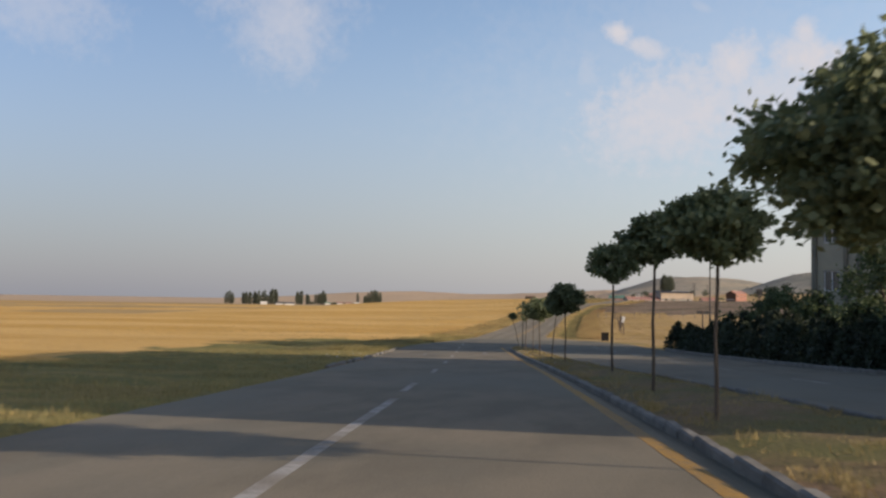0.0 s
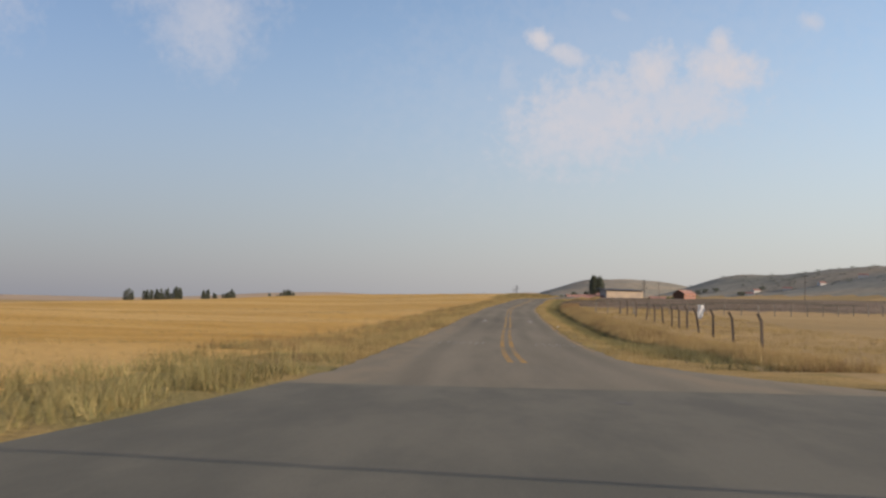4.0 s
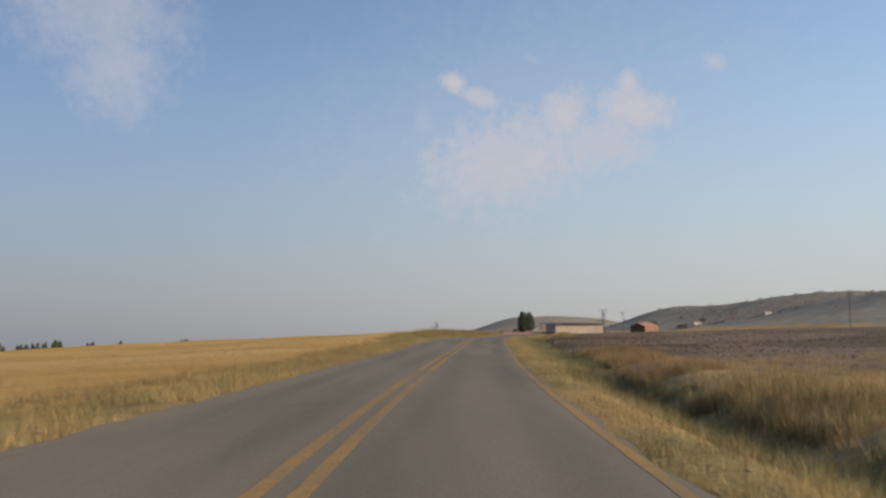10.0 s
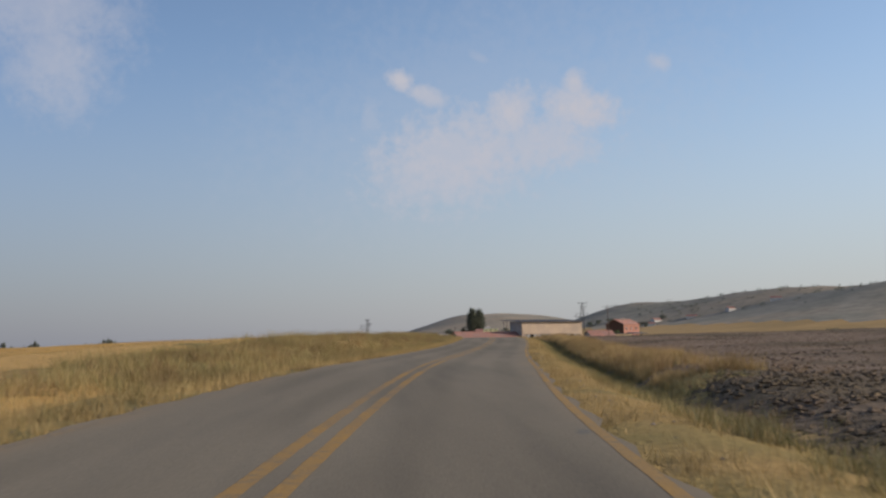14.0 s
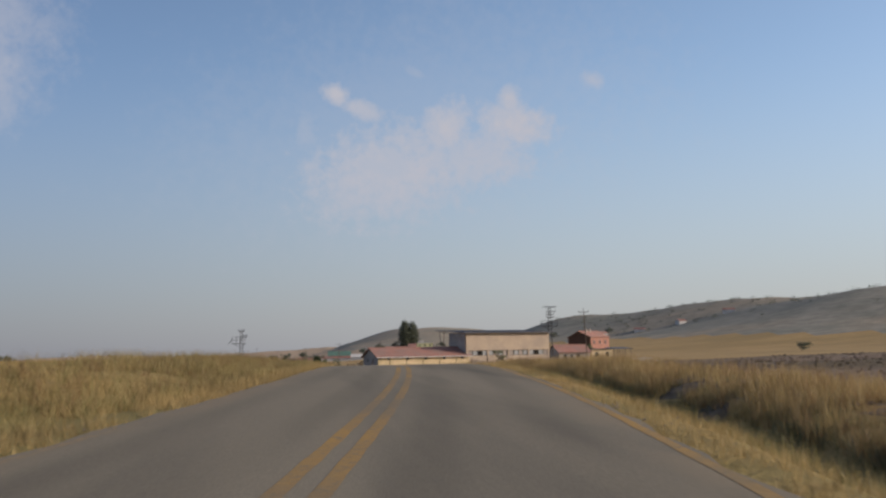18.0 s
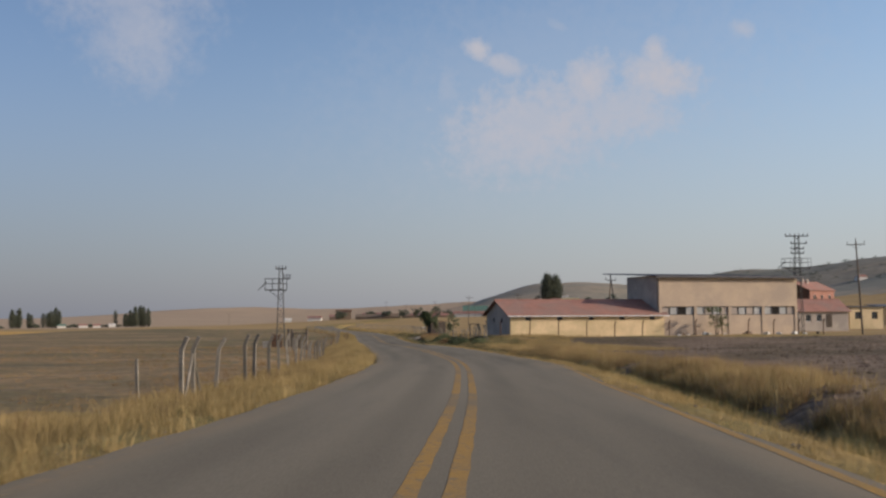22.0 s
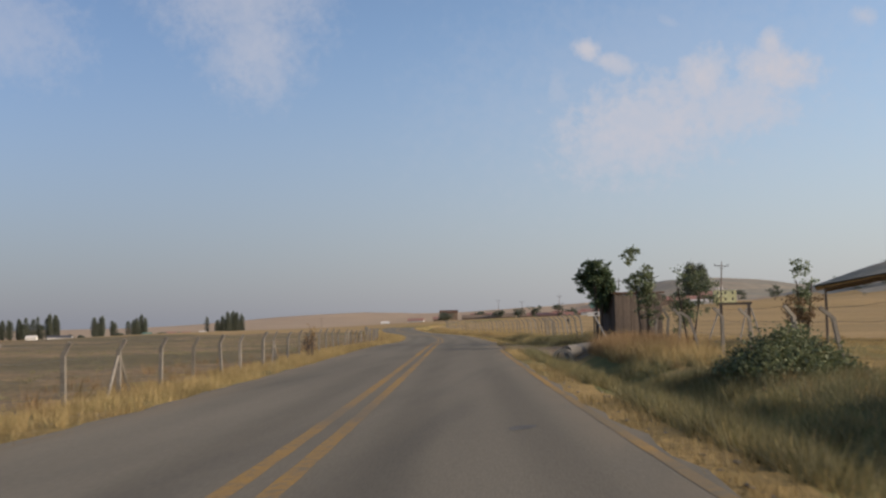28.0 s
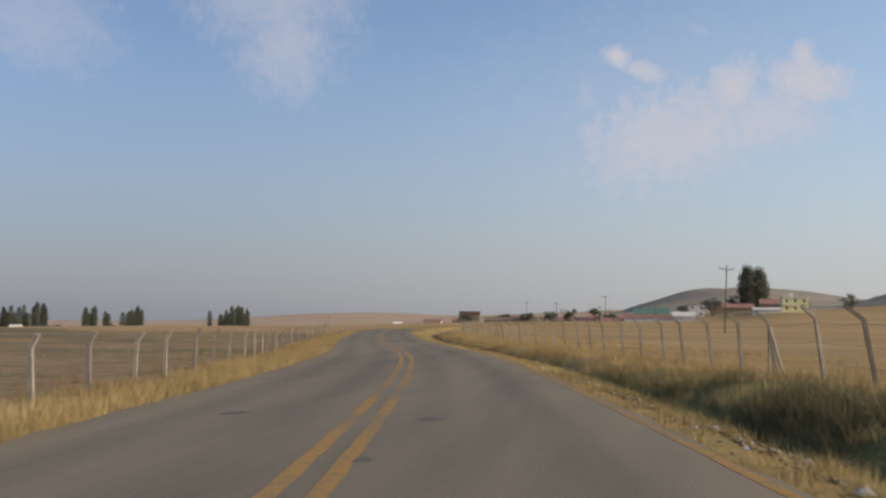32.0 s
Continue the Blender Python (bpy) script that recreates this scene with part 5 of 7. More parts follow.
fence("fence_field", "line of pale concrete posts with bent tops and sagging wire", [on_road(y, -7.1 - 0.5 * float(bell(y, 34, 14))) for y in (4.1, 5.2, 7.7, 12.0, 13.6, 16.8, 19.7, 23.6, 28.2, 32.4, 36.5, 39.6, 43.5, 47.3, 50.2, 53.5, 57.0, 60.6, 64.5)], 1.55, 0.42, 1, 31, r=0.05, braces=(1,), tilt=2.6)
fence("stake_fence", "thin straight stakes along the field edge", [(-12.9, -11.0), (-11.0, -8.2), (-9.3, -1.4), (-8.1, 4.2)], 0.98, 0.02, 1, 38, tilt=2.0, r=0.035)
fence("tower_fence", "straight grey posts along the field before the tower", [(-13.4, 69.5), (-14.6, 74.8), (-14.9, 79.6), (-15.6, 85.0), (-16.6, 90.5), (-17.3, 95.8)], 1.3, 0.02, 1, 41, tilt=1.5, r=0.05)
fence("fence_meadow", "line of pale concrete posts with bent tops and sagging wire", along(104.7, 330, lambda y: -8.2 + 1.6 * float(step(y, 108, 122)) - 0.35 * float(step(y, 180, 196)), 3.5, 12), 1.36, 0.5, 1, 32, r=0.047, braces=(9, 15, 28, 42), tilt=2.0)
fence("fence_roadside", "old leaning wire fence of dark bent posts", along(-376, -303, lambda y: 13.6 + 0.6 * math.sin(y * 0.09), 5.9, 13, 0.4), 1.75, 0.45, -1, 33, mat="pole_wood", tilt=3.0, r=0.065)
fence("fence_cross", "row of pale concrete posts with bent tops across the dry field", [(-17.6, -308.8), (-15.9, -306.0), (-14.0, -303.1), (-12.0, -300.2), (-9.8, -298.4), (-7.0, -296.5)] + [(-4.4 + 2.6 * i, -295.0 + 1.5 * i) for i in range(16)], 1.6, 0.42, -1, 36, tilt=2, r=0.05, braces=(3,), face=0)
fence("fence_farm", "leaning concrete posts with bent tops round the farm plot", along(100, 166, lambda y: 11.8 + 0.7 * math.sin(y * 0.11), 3.3, 14), 1.9, 0.7, -1, 34, braces=(1, 13), tilt=6, r=0.05)
fence("fence_pasture", "long line of leaning concrete posts with bent tops", along(179.6, 345, lambda y: 9.8 + 1.3 * float(step(y, 192, 225)), 3.4, 15), 2.08, 0.75, -1, 35, braces=(15,), tilt=1.8, lean=-6, r=0.046)
fence("fence_barn", "row of brown steel posts with bent tops before the barn wall", [(6.4 + 3.55 * i, 101.4 + 0.98 * i) for i in range(13)], 2.0, 0.6, 1, 37, mat="rust", wires=(), tilt=1.5, r=0.05)

# lattice gate near the tower
t = thing("lattice_gate", pose(-17.6, 101.5, gz(-17.6, 101.5), 0, 0, -20), "closed gate of diagonal wooden slats between stout posts", "gate")
for xx in (-1.25, -0.8, 1.2):
    b = Build()
    b.box(xx - 0.09, -0.09, -0.3, xx + 0.09, 0.09, 2.35)
    part("post", b, M["pole_wood"], t)
for xx in (-0.68, 0.24):
    b = Build()
    for q in ((xx, 0.1, xx + 0.06, 1.9), (xx + 0.8, 0.1, xx + 0.86, 1.9), (xx + 0.06, 0.1, xx + 0.8, 0.18), (xx + 0.06, 1.82, xx + 0.8, 1.9)):
        b.box(q[0], -0.03, q[1], q[2], 0.03, q[3])
    part("gate_frame", b, M["steel"], t)
    for k in range(9):
        b = Build()
        z0 = 0.18 + 0.26 * k
        a0, a1 = Vector((xx + 0.06, -0.02, min(z0, 1.8))), Vector((xx + 0.8, -0.02, max(0.18, z0 - 0.62)))
        if z0 > 1.8:
            a0 = Vector((xx + 0.06 + (z0 - 1.8) * 1.19, -0.02, 1.8))
        if z0 - 0.62 < 0.18:
            a1 = Vector((xx + 0.06 + (z0 - 0.18) * 1.19, -0.02, 0.18))
        if (a1 - a0).length > 0.1:
            b.rod(a0, a1, 0.035, sides=4)
            part("slat", b, M["pole_wood"], t)


# ---- barn and big shed ----
vents = [(1.9 + 4.15 * i, 1.95, 0.75, 0.45) for i in range(5)]
BT = math.degrees(math.atan2(5.2, 19.2))
# shaded gable end: its shade is put into a greyer wall colour
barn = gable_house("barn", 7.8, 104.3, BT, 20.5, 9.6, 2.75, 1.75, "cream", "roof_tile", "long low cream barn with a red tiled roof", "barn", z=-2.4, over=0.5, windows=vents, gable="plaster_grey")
b = Build()
b.box(-0.5, -0.58, 2.42, 21.0, -0.44, 2.54)
part("gutter", b, M["frame_white"], barn)
for yy in (3.0, 6.2):
    b = Build()
    b.box(-0.03, yy, 1.7, -0.004, yy + 0.45, 2.25)
    part("vent", b, M["dark"], barn)

ST = math.degrees(math.atan2(5.6, 19.3))
shed = thing("farm_shed", pose(27.0, 109.7, -2.4, 0, 0, ST), "tall beige concrete shed under a dark overhanging roof", "shed")
SL, SD = 20.2, 9.0
b = Build()
b.box(0, 0, 3.85, SL, 0.3, 7.5)
part("upper_wall", b, M["shed_wall"], shed)
b = Build()
b.box(0, 0.06, -0.6, SL, 0.5, 2.55)
part("lower_wall", b, M["shed_wall"], shed)
b = Build()
b.box(-0.04, -0.05, 3.62, SL + 0.04, 0.32, 3.85)
part("beam", b, M["shed_wall"], shed)
for i in range(5):
    b = Build()
    xx = i * (SL - 0.4) / 4
    b.box(xx, -0.03, -0.6, xx + 0.4, 0.35, 3.62)
    part("column", b, M["shed_wall"], shed)
for i in range(4):
    x0, x1 = i * (SL - 0.4) / 4 + 0.4, (i + 1) * (SL - 0.4) / 4
    for k in range(4):
        a, c = x0 + (x1 - x0) * k / 4, x0 + (x1 - x0) * (k + 1) / 4
        w = new("window")
        w.parent = shed
        b = Build()
        b.box(a + 0.07, 0.16, 2.62, c - 0.07, 0.18, 3.56)
        part("pane", b, M["dark"] if (i * 4 + k) in (2, 13) else (M["dusty_pane"] if (i + k) % 2 else M["plaster_grey"]), w)
        b = Build()
        for q in ((a, 2.55, c, 2.62), (a, 3.56, c, 3.62), (a, 2.62, a + 0.07, 3.56), (c - 0.07, 2.62, c, 3.56)):
            b.box(q[0], 0.10, q[1], q[2], 0.22, q[3])
        part("frame", b, M["steel"], w)
# side and back walls: shade put in by a greyer plaster than the front
for nm, q in (("side_wall", (0, 0.5, 0.3, SD)), ("side_wall", (SL - 0.3, 0.5, SL, SD)), ("back_wall", (0.3, SD - 0.3, SL - 0.3, SD))):
    b = Build()
    b.box(q[0], q[1], -0.6, q[2], q[3], 7.6)
    part(nm, b, M["plaster_grey"], shed)
b = Build()
for k in range(85):
    xx = -0.7 + k * (SL + 1.4) / 84
    up = 0.08 * (k % 2)
    b.v.extend([(xx, -0.6, 7.46), (xx, -0.6, 7.52 + up), (xx, 15.2, 8.3 + up), (xx, 15.2, 8.24)])
for k in range(84):
    n = 4 * k
    for i in range(4):
        j = (i + 1) % 4
        b.f.append((n + i, n + 4 + i, n + 4 + j, n + j))
b.f += [(0, 1, 2, 3), (84 * 4 + 3, 84 * 4 + 2, 84 * 4 + 1, 84 * 4)]
part("roof", b, M["roof_sheet"], shed)
b = Build()
b.box(-0.72, -0.64, 7.28, SL + 0.72, -0.6, 7.6)
part("fascia", b, M["roof_sheet"], shed)
for xx in (0.2, SL - 0.3):
    b = Build()
    b.rod((xx, 14.6, 8.2), (xx, 12.0, 0), 0.07, sides=6)
    part("canopy_strut", b, M["steel"], shed)

# rubble and a small tree at the wall
rng = random.Random(77)
for k in range(16):
    x = 28 + rng.uniform(0, 21)
    y = 107.6 + (x - 27) * 0.29 + rng.uniform(-0.8, 0.6)
    b = Build()
    s = rng.uniform(0.15, 0.4)
    b.slab(-s, -s * 0.7, -0.1, s, s * 0.7, s * rng.uniform(0.6, 1.2), s * 0.3)
    ob = solo("rubble_block", b, M[rng.choice(["concrete", "white_wall", "adobe"])], "broken pale building block lying by the shed wall", "rubble", "rubble by the shed")
    ob.matrix_basis = pose(x, y, gz(x, y), rng.uniform(-8, 8), rng.uniform(-8, 8), rng.uniform(0, 180))
shrub_tree(34.2, 109.6, 3.5, 1.3, 51, "thin young tree before the shed wall", "leaf_mid", sparse=0.35, size=0.15)

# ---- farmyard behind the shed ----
# west gable in shade: its darkness is put in with a rust-brown wall
red = gable_house("farmhouse", 87.3, 226, 38, 10.4, 9.4, 6.0, 2.0, "red_wall", "roof_tile", "brick-red two-storey farmhouse with a tiled roof and a gable darkened for shade", z=-0.2, windows=[(1.4, 3.6, 1.0, 1.2), (4.6, 3.6, 1.0, 1.2), (7.8, 3.6, 1.0, 1.2)], chimney=True, gable="rust")
b = Build()
b.box(4.6, 3.6, 7.2, 5.1, 4.1, 8.7)
part("chimney", b, M["plaster_grey"], red)
gable_house("farmhouse", 54.3, 138, 10, 8.4, 6.4, 2.6, 1.7, "plaster_grey", "roof_tile", "small grey farmhouse with a worn tiled roof", z=-1.9, windows=[(1.2, 0.9, 0.9, 1.1), (3.0, 0.9, 0.9, 1.1)], door=(4.6, 1.0, 2.0))
flat_house("outbuilding", 63.2, 140.6, 8, 5.6, 5, 2.75, "cream", "roof_sheet", "small cream outbuilding with a flat roof", "shed", z=-1.6)
shrub_tree(68, 168, 6.5, 2.6, 52, "dark broad tree beside the farmhouse", "leaf_dark", size=0.3)


def lean_to(x, y, turn, length, depth, h0, h1, label, z=None, sheet="roof_sheet", mat="pole_wood"):
    t = thing("open_shed", pose(x, y, gz(x, y) if z is None else z, 0, 0, turn), label, "shed")
    n = max(3, int(length / 2.8))
    for i in range(n + 1):
        for yy, h in ((0, h0), (depth, h1)):
            b = Build()
            b.rod((length * i / n, yy, -0.3), (length * i / n, yy, h), 0.07, 0.06, 6)
            part("post", b, M[mat], t)
    b = Build()
    b.poly([(-0.4, -0.5, h0), (length + 0.4, -0.5, h0), (length + 0.4, depth + 0.4, h1 + 0.03), (-0.4, depth + 0.4, h1 + 0.03)])
    b.poly([(-0.4, -0.5, h0 + 0.08), (-0.4, depth + 0.4, h1 + 0.11), (length + 0.4, depth + 0.4, h1 + 0.11), (length + 0.4, -0.5, h0 + 0.08)][::-1])
    b.poly([(-0.4, -0.5, h0), (-0.4, -0.5, h0 + 0.08), (length + 0.4, -0.5, h0 + 0.08), (length + 0.4, -0.5, h0)][::-1])
    b.poly([(-0.4, -0.5, h0), (-0.4, depth + 0.4, h1 + 0.03), (-0.4, depth + 0.4, h1 + 0.11), (-0.4, -0.5, h0 + 0.08)][::-1])
    part("roof", b, M[sheet], t)
    for i in range(n + 1):
        b = Build()
        b.rod((length * i / n, 0, h0 - 0.05), (length * i / n, depth, h1 - 0.05), 0.05, sides=5)
        part("rafter", b, M[mat], t)
    return t


lean_to(69.8, 143.5, 6, 4.6, 5, 2.6, 3.0, "open farm shed with a dark sheet roof on thin posts", z=-1.4)
# a pale covered heap beside the open shed
b = Build()
for i in range(9):
    for j in range(7):
        u, v = i / 8, j / 6
        b.v.append((7 * u, 4 * v, 1.2 * math.sin(math.pi * u) ** 0.7 * math.sin(math.pi * v) ** 0.7 + 0.15 * math.sin(9 * u + 5 * v)))
for i in range(8):
    for j in range(6):
        q = i * 7 + j
        b.f.append((q, q + 7, q + 8, q + 1))
ob = solo("covered_heap", b, M["plastic_white"], "heap under a pale plastic cover", "heap", smooth=True)
ob.matrix_basis = pose(80.5, 148, gz(80.5, 148) + 0.55) @ Matrix.Diagonal((0.62, 0.7, 1.1, 1))
# bare hoops of a greenhouse tunnel between the open shed and the heap
hoops = thing("greenhouse_frame", pose(75.6, 145.5, gz(75.6, 145.5), 0, 0, 6), "bare pale hoops of a greenhouse tunnel", "greenhouse")
for i in range(6):
    b = Build()
    b.path([(1.1 * i, 2.4 - 2.4 * math.cos(math.pi * k / 8), 2.5 * math.sin(math.pi * k / 8) ** 0.7) for k in range(9)], 0.045, 0.045, 5)
    part("hoop", b, M["frame_white"], hoops)
for zz, yy in ((2.5, 2.4), (1.75, 0.9), (1.75, 3.9)):
    b = Build()
    b.rod((-0.1, yy, zz), (5.6, yy, zz), 0.04, sides=5)
    part("purlin", b, M["frame_white"], hoops)

# ---- farm plot beside the road ----
hx, hy = -2.55, 170.6
hut = thing("wooden_hut", pose(hx, hy, gz(hx, hy) - 0.05, 0, 0, 14), "weathered dark board hut with a flat roof", "hut")
for i in range(12):
    b = Build()
    b.box(i * 0.23, -0.03 + 0.012 * (i % 2), -0.3, i * 0.23 + 0.215, 0.0, 2.85 + 0.05 * math.sin(i * 2.2))
    part("board", b, M["wood"], hut)
for i in range(13):
    b = Build()
    b.box(-0.03 + 0.012 * (i % 2), 0.004 + i * 0.23, -0.3, 0.0, 0.22 + i * 0.23, 2.82 + 0.04 * math.sin(i * 3.1))
    part("board", b, M["wood"], hut)
b = Build()
b.box(0.004, 0.004, -0.3, 2.74, 0.06, 2.75)
b.box(0.004, 0.064, -0.3, 0.06, 3.0, 2.75)
b.box(2.68, 0.064, -0.3, 2.74, 3.0, 2.75)
b.box(0.06, 2.94, -0.3, 2.68, 3.0, 2.75)
part("inner_wall", b, M["dark"], hut)
b = Build()
b.box(-0.12, -0.12, 2.9, 2.88, 3.1, 2.98)
part("roof", b, M["rust"], hut)

shrub_tree(-3.45, 171.4, 4.65, 0.84, 61, "dense dark-green tree beside the board hut", "leaf_dark", clumps=330, size=0.14, trunk=0.42, leaves=40)
shrub_tree(-1.75, 160.6, 4.75, 0.75, 62, "thin young tree with sparse leaves by the fence", "leaf_mid", sparse=0.5, size=0.13, stems=2, clumps=150)
shrub_tree(1.1, 166.9, 4.1, 1.15, 63, "thin young tree with sparse leaves by the fence", "leaf_mid", sparse=0.5, size=0.13, stems=2, clumps=150)
shrub_tree(10.3, 181.6, 5.2, 0.95, 64, "thin young tree standing in dry grass", "leaf_mid", sparse=0.45, size=0.15, stems=2)
shrub_tree(8.2, 175.5, 2.5, 1.1, 65, "low bare-limbed tree standing in dry grass", "thistle", sparse=0.35, size=0.14, stems=3)
for k, (x, y) in enumerate(((15.5, 173), (19.5, 176.5), (23, 174.5), (27, 178))):
    shrub_tree(x, y, 3.9 + 0.4 * (k % 3), 1.8, 66 + k, "leafy orchard tree behind the open shed", "leaf_mid", size=0.2)
lean_to(9.5, 172.8, -104, 8, 7, 2.75, 4.05, "open farm shed with a pale sloping sheet roof on thin posts", sheet="plaster_grey")
t = thing("blue_container", pose(12.6, 152.5, gz(12.6, 152.5), 0, 0, 8), "dark blue sheet-metal container in the grass", "container")
b = Build()
for i in range(20):
    b.box(i * 0.2, -0.02 * (i % 2), -0.1, i * 0.2 + 0.2, 2.2, 1.35)
part("body", b, M["blue_sheet"], t)
b = Build()
b.box(-0.05, -0.06, 1.352, 4.05, 2.25, 1.42)
part("lid", b, M["blue_sheet"], t)


def bush(x, y, rx, ry, h, seed, label, leaf="leaf_dark", n=130, size=0.16, name="bush"):
    rng = random.Random(seed)
    t = thing(name, pose(x, y, gz(x, y) - 0.05), label, "bush", "roadside bushes")
    b, st = Build(), Build()
    for _ in range(n):
        a, r = rng.uniform(0, 6.283), rng.random() ** 0.6
        top = h * (1 - 0.75 * r * r) * rng.uniform(0.75, 1.1)
        px, py = rx * r * math.cos(a), ry * r * math.sin(a)
        zz = top * rng.uniform(0.35, 1.0)
        for _ in range(24):
            b.leaf((px + rng.gauss(0, 0.13), py + rng.gauss(0, 0.13), max(0.02, zz + rng.gauss(0, 0.1))), size * rng.uniform(0.6, 1.3), rng)
    for k in range(9):
        a = rng.uniform(0, 6.28)
        st.path([(0.1 * math.cos(a), 0.1 * math.sin(a), -0.05), (rx * 0.6 * math.cos(a), ry * 0.6 * math.sin(a), h * 0.7)], 0.025, 0.01, 4)
    part("leaves", b, M[leaf], t)
    part("stems", st, M["bark"], t, kind="stuff")


bush(-0.2, 137.8, 1.6, 2.0, 1.3, 71, "broad green bush beside the roadside ditch", "bush_leaf", n=330, size=0.1)
for k, (y, u, r, h) in enumerate(((104, 8.4, 1.5, 1.0), (109, 7.2, 1.7, 0.9), (113, 9.2, 1.4, 1.2), (119, 8.0, 1.2, 0.9), (93, 9.5, 1.2, 0.8))):
    x, yy = on_road(y, u)
    bush(x, yy, r, r, h, 72 + k, "grey-green thorny bush in dry grass", "thistle" if k % 2 else "bush_leaf", 80, 0.11)
for k, (y, u, r, h) in enumerate(((-452, -12.2, 1.6, 0.8), (-446, -11.0, 2.0, 0.9), (-440, -10.2, 2.2, 0.95), (-434, -10.6, 1.8, 0.8), (-457, -14, 2, 0.6), (-428, -9.8, 1.5, 0.7))):
    x, yy = on_road(y, u)
    bush(x, yy, r, r * 1.6, h * 0.45, 80 + k, "low green weeds growing over the kerb", "weed_leaf", 70, 0.07, "weed_clump")
# culvert pipe
px, py = on_road(160.0, 6.4)
t = thing("culvert_pipe", pose(px, py, gz(px, py) + 0.5, 0, 0, heading(160) - 8), "short grey concrete culvert pipe lying in the ditch", "pipe")
b = Build()
n = 20
for yy, r in ((0, 0.42), (2.4, 0.42), (2.4, 0.33), (0, 0.33)):
    for i in range(n):
        a = 2 * math.pi * i / n
        b.v.append((r * math.cos(a), yy, r * math.sin(a)))
for k in range(4):
    for i in range(n):
        j = (i + 1) % n
        b.f.append((k * n + i, k * n + j, ((k + 1) % 4) * n + j, ((k + 1) % 4) * n + i))
part("pipe", b, M["post"], t, smooth=False)
b = Build()
n0 = len(b.v)
for yy in (0.02, 0.16):
    for r in (0.425, 0.50):
        for i in range(n):
            a = 2 * math.pi * i / n
            b.v.append((r * math.cos(a), yy, r * math.sin(a)))
for a_, c_ in ((0, 1), (1, 3), (3, 2), (2, 0)):
    for i in range(n):
        j = (i + 1) % n
        b.f.append((a_ * n + i, a_ * n + j, c_ * n + j, c_ * n + i))
part("collar", b, M["post"], t)
# a broken length of pipe beyond it
bx, by = on_road(163.4, 7.0)
b = Build()
for yy, r in ((0, 0.36), (1.3, 0.36), (1.3, 0.28), (0, 0.28)):
    for i in range(n):
        a = 2 * math.pi * i / n
        b.v.append((r * math.cos(a), yy + 0.18 * math.sin(2 * a) * (yy > 0), r * math.sin(a)))
for k in range(4):
    for i in range(n):
        j = (i + 1) % n
        b.f.append((k * n + i, k * n + j, ((k + 1) % 4) * n + j, ((k + 1) % 4) * n + i))
ob = solo("broken_pipe", b, M["post"], "broken length of pale concrete pipe lying behind the culvert pipe", "pipe")
ob.matrix_basis = pose(bx, by, gz(bx, by) + 0.42, 6, 0, heading(160) - 62)
# small pools of standing water in the ditch
for k, (py, pu, wide, long_) in enumerate(((121.8, 6.3, 0.45, 0.9), (124.2, 6.5, 0.5, 1.3), (131.6, 6.6, 0.4, 1.7), (138.2, 6.7, 0.4, 1.4))):
    px, pyy = on_road(py, pu)
    b = Build()
    b.poly([(wide * (1 + 0.25 * math.sin(2 * a + k)) * math.cos(a), long_ * (1 + 0.2 * math.sin(3 * a + 2 * k)) * math.sin(a), 0) for a in np.linspace(0, 2 * math.pi, 18, endpoint=False)])
    ob = solo("ditch_pool", b, M["pool_water"], "shallow pool of still dark water in the ditch", "water", kind="structure")
    ob.matrix_basis = pose(px, pyy, gz(px, pyy) + 0.07, 0, 0, heading(py))
# sign near the hut
sx, sy = -3.8, 168.8
t = thing("roadside_sign", pose(sx, sy, gz(sx, sy), 0, 0, heading(170)), "small white sign board on a post", "sign")
b = Build()
b.rod((0, 0, -0.3), (0, 0, 1.85), 0.035, sides=6)
part("post", b, M["steel"], t)
b = Build()
b.box(-0.34, -0.065, 1.55, 0.3, -0.037, 1.77)
part("board", b, M["white_wall"], t)
b = Build()
b.rod((0.05, -0.02, 1.5), (0.85, -0.1, -0.1), 0.05, sides=5)
part("stay", b, M["concrete"], t)
b = Build()
b.box(0.02, -0.071, 1.6, 0.22, -0.067, 1.72)
part("mark", b, M["dark"], t)
# bin at the junction
t = thing("rubbish_bin", pose(-18.6, -409, gz(-18.6, -409), 0, 0, 5) @ Matrix.Diagonal((0.8, 0.8, 0.85, 1)), "black wheeled rubbish bin at the edge of the junction", "bin")
b = Build()
b.prism([(-0.4, -0.4), (0.4, -0.4), (0.45, 0.45), (-0.45, 0.45)], 0.1, 1.0)
part("body", b, M["dark"], t)
b = Build()
b.slab(-0.47, -0.47, 1.002, 0.47, 0.5, 1.1, 0.03)
part("lid", b, M["dark"], t)
for xx in (-0.35, 0.35):
    b = Build()
    b.rod((xx - 0.05, 0.35, 0.1), (xx + 0.05, 0.35, 0.1), 0.1, sides=8)
    part("wheel", b, M["dark"], t)
# pale sheet caught on the roadside fence
b = Build()
for i in range(5):
    for j in range(6):
        b.v.append((0.5 * i / 4 - 0.25 + 0.06 * math.sin(j), 0.06 * math.sin(i * 2 + j), 1.75 - 1.05 * j / 5 * (1 - 0.25 * abs(i - 2) / 2)))
for i in range(4):
    for j in range(5):
        q = i * 6 + j
        b.f.append((q, q + 6, q + 7, q + 1))
ob = solo("plastic_sheet", b, M["plastic_white"], "torn white plastic sheet caught on a fence post", "plastic sheet")
fx, fy = -14.5, -355.6
ob.matrix_basis = pose(fx, fy - 0.1, gz(fx, fy) + 0.15, 0, 0, 15)

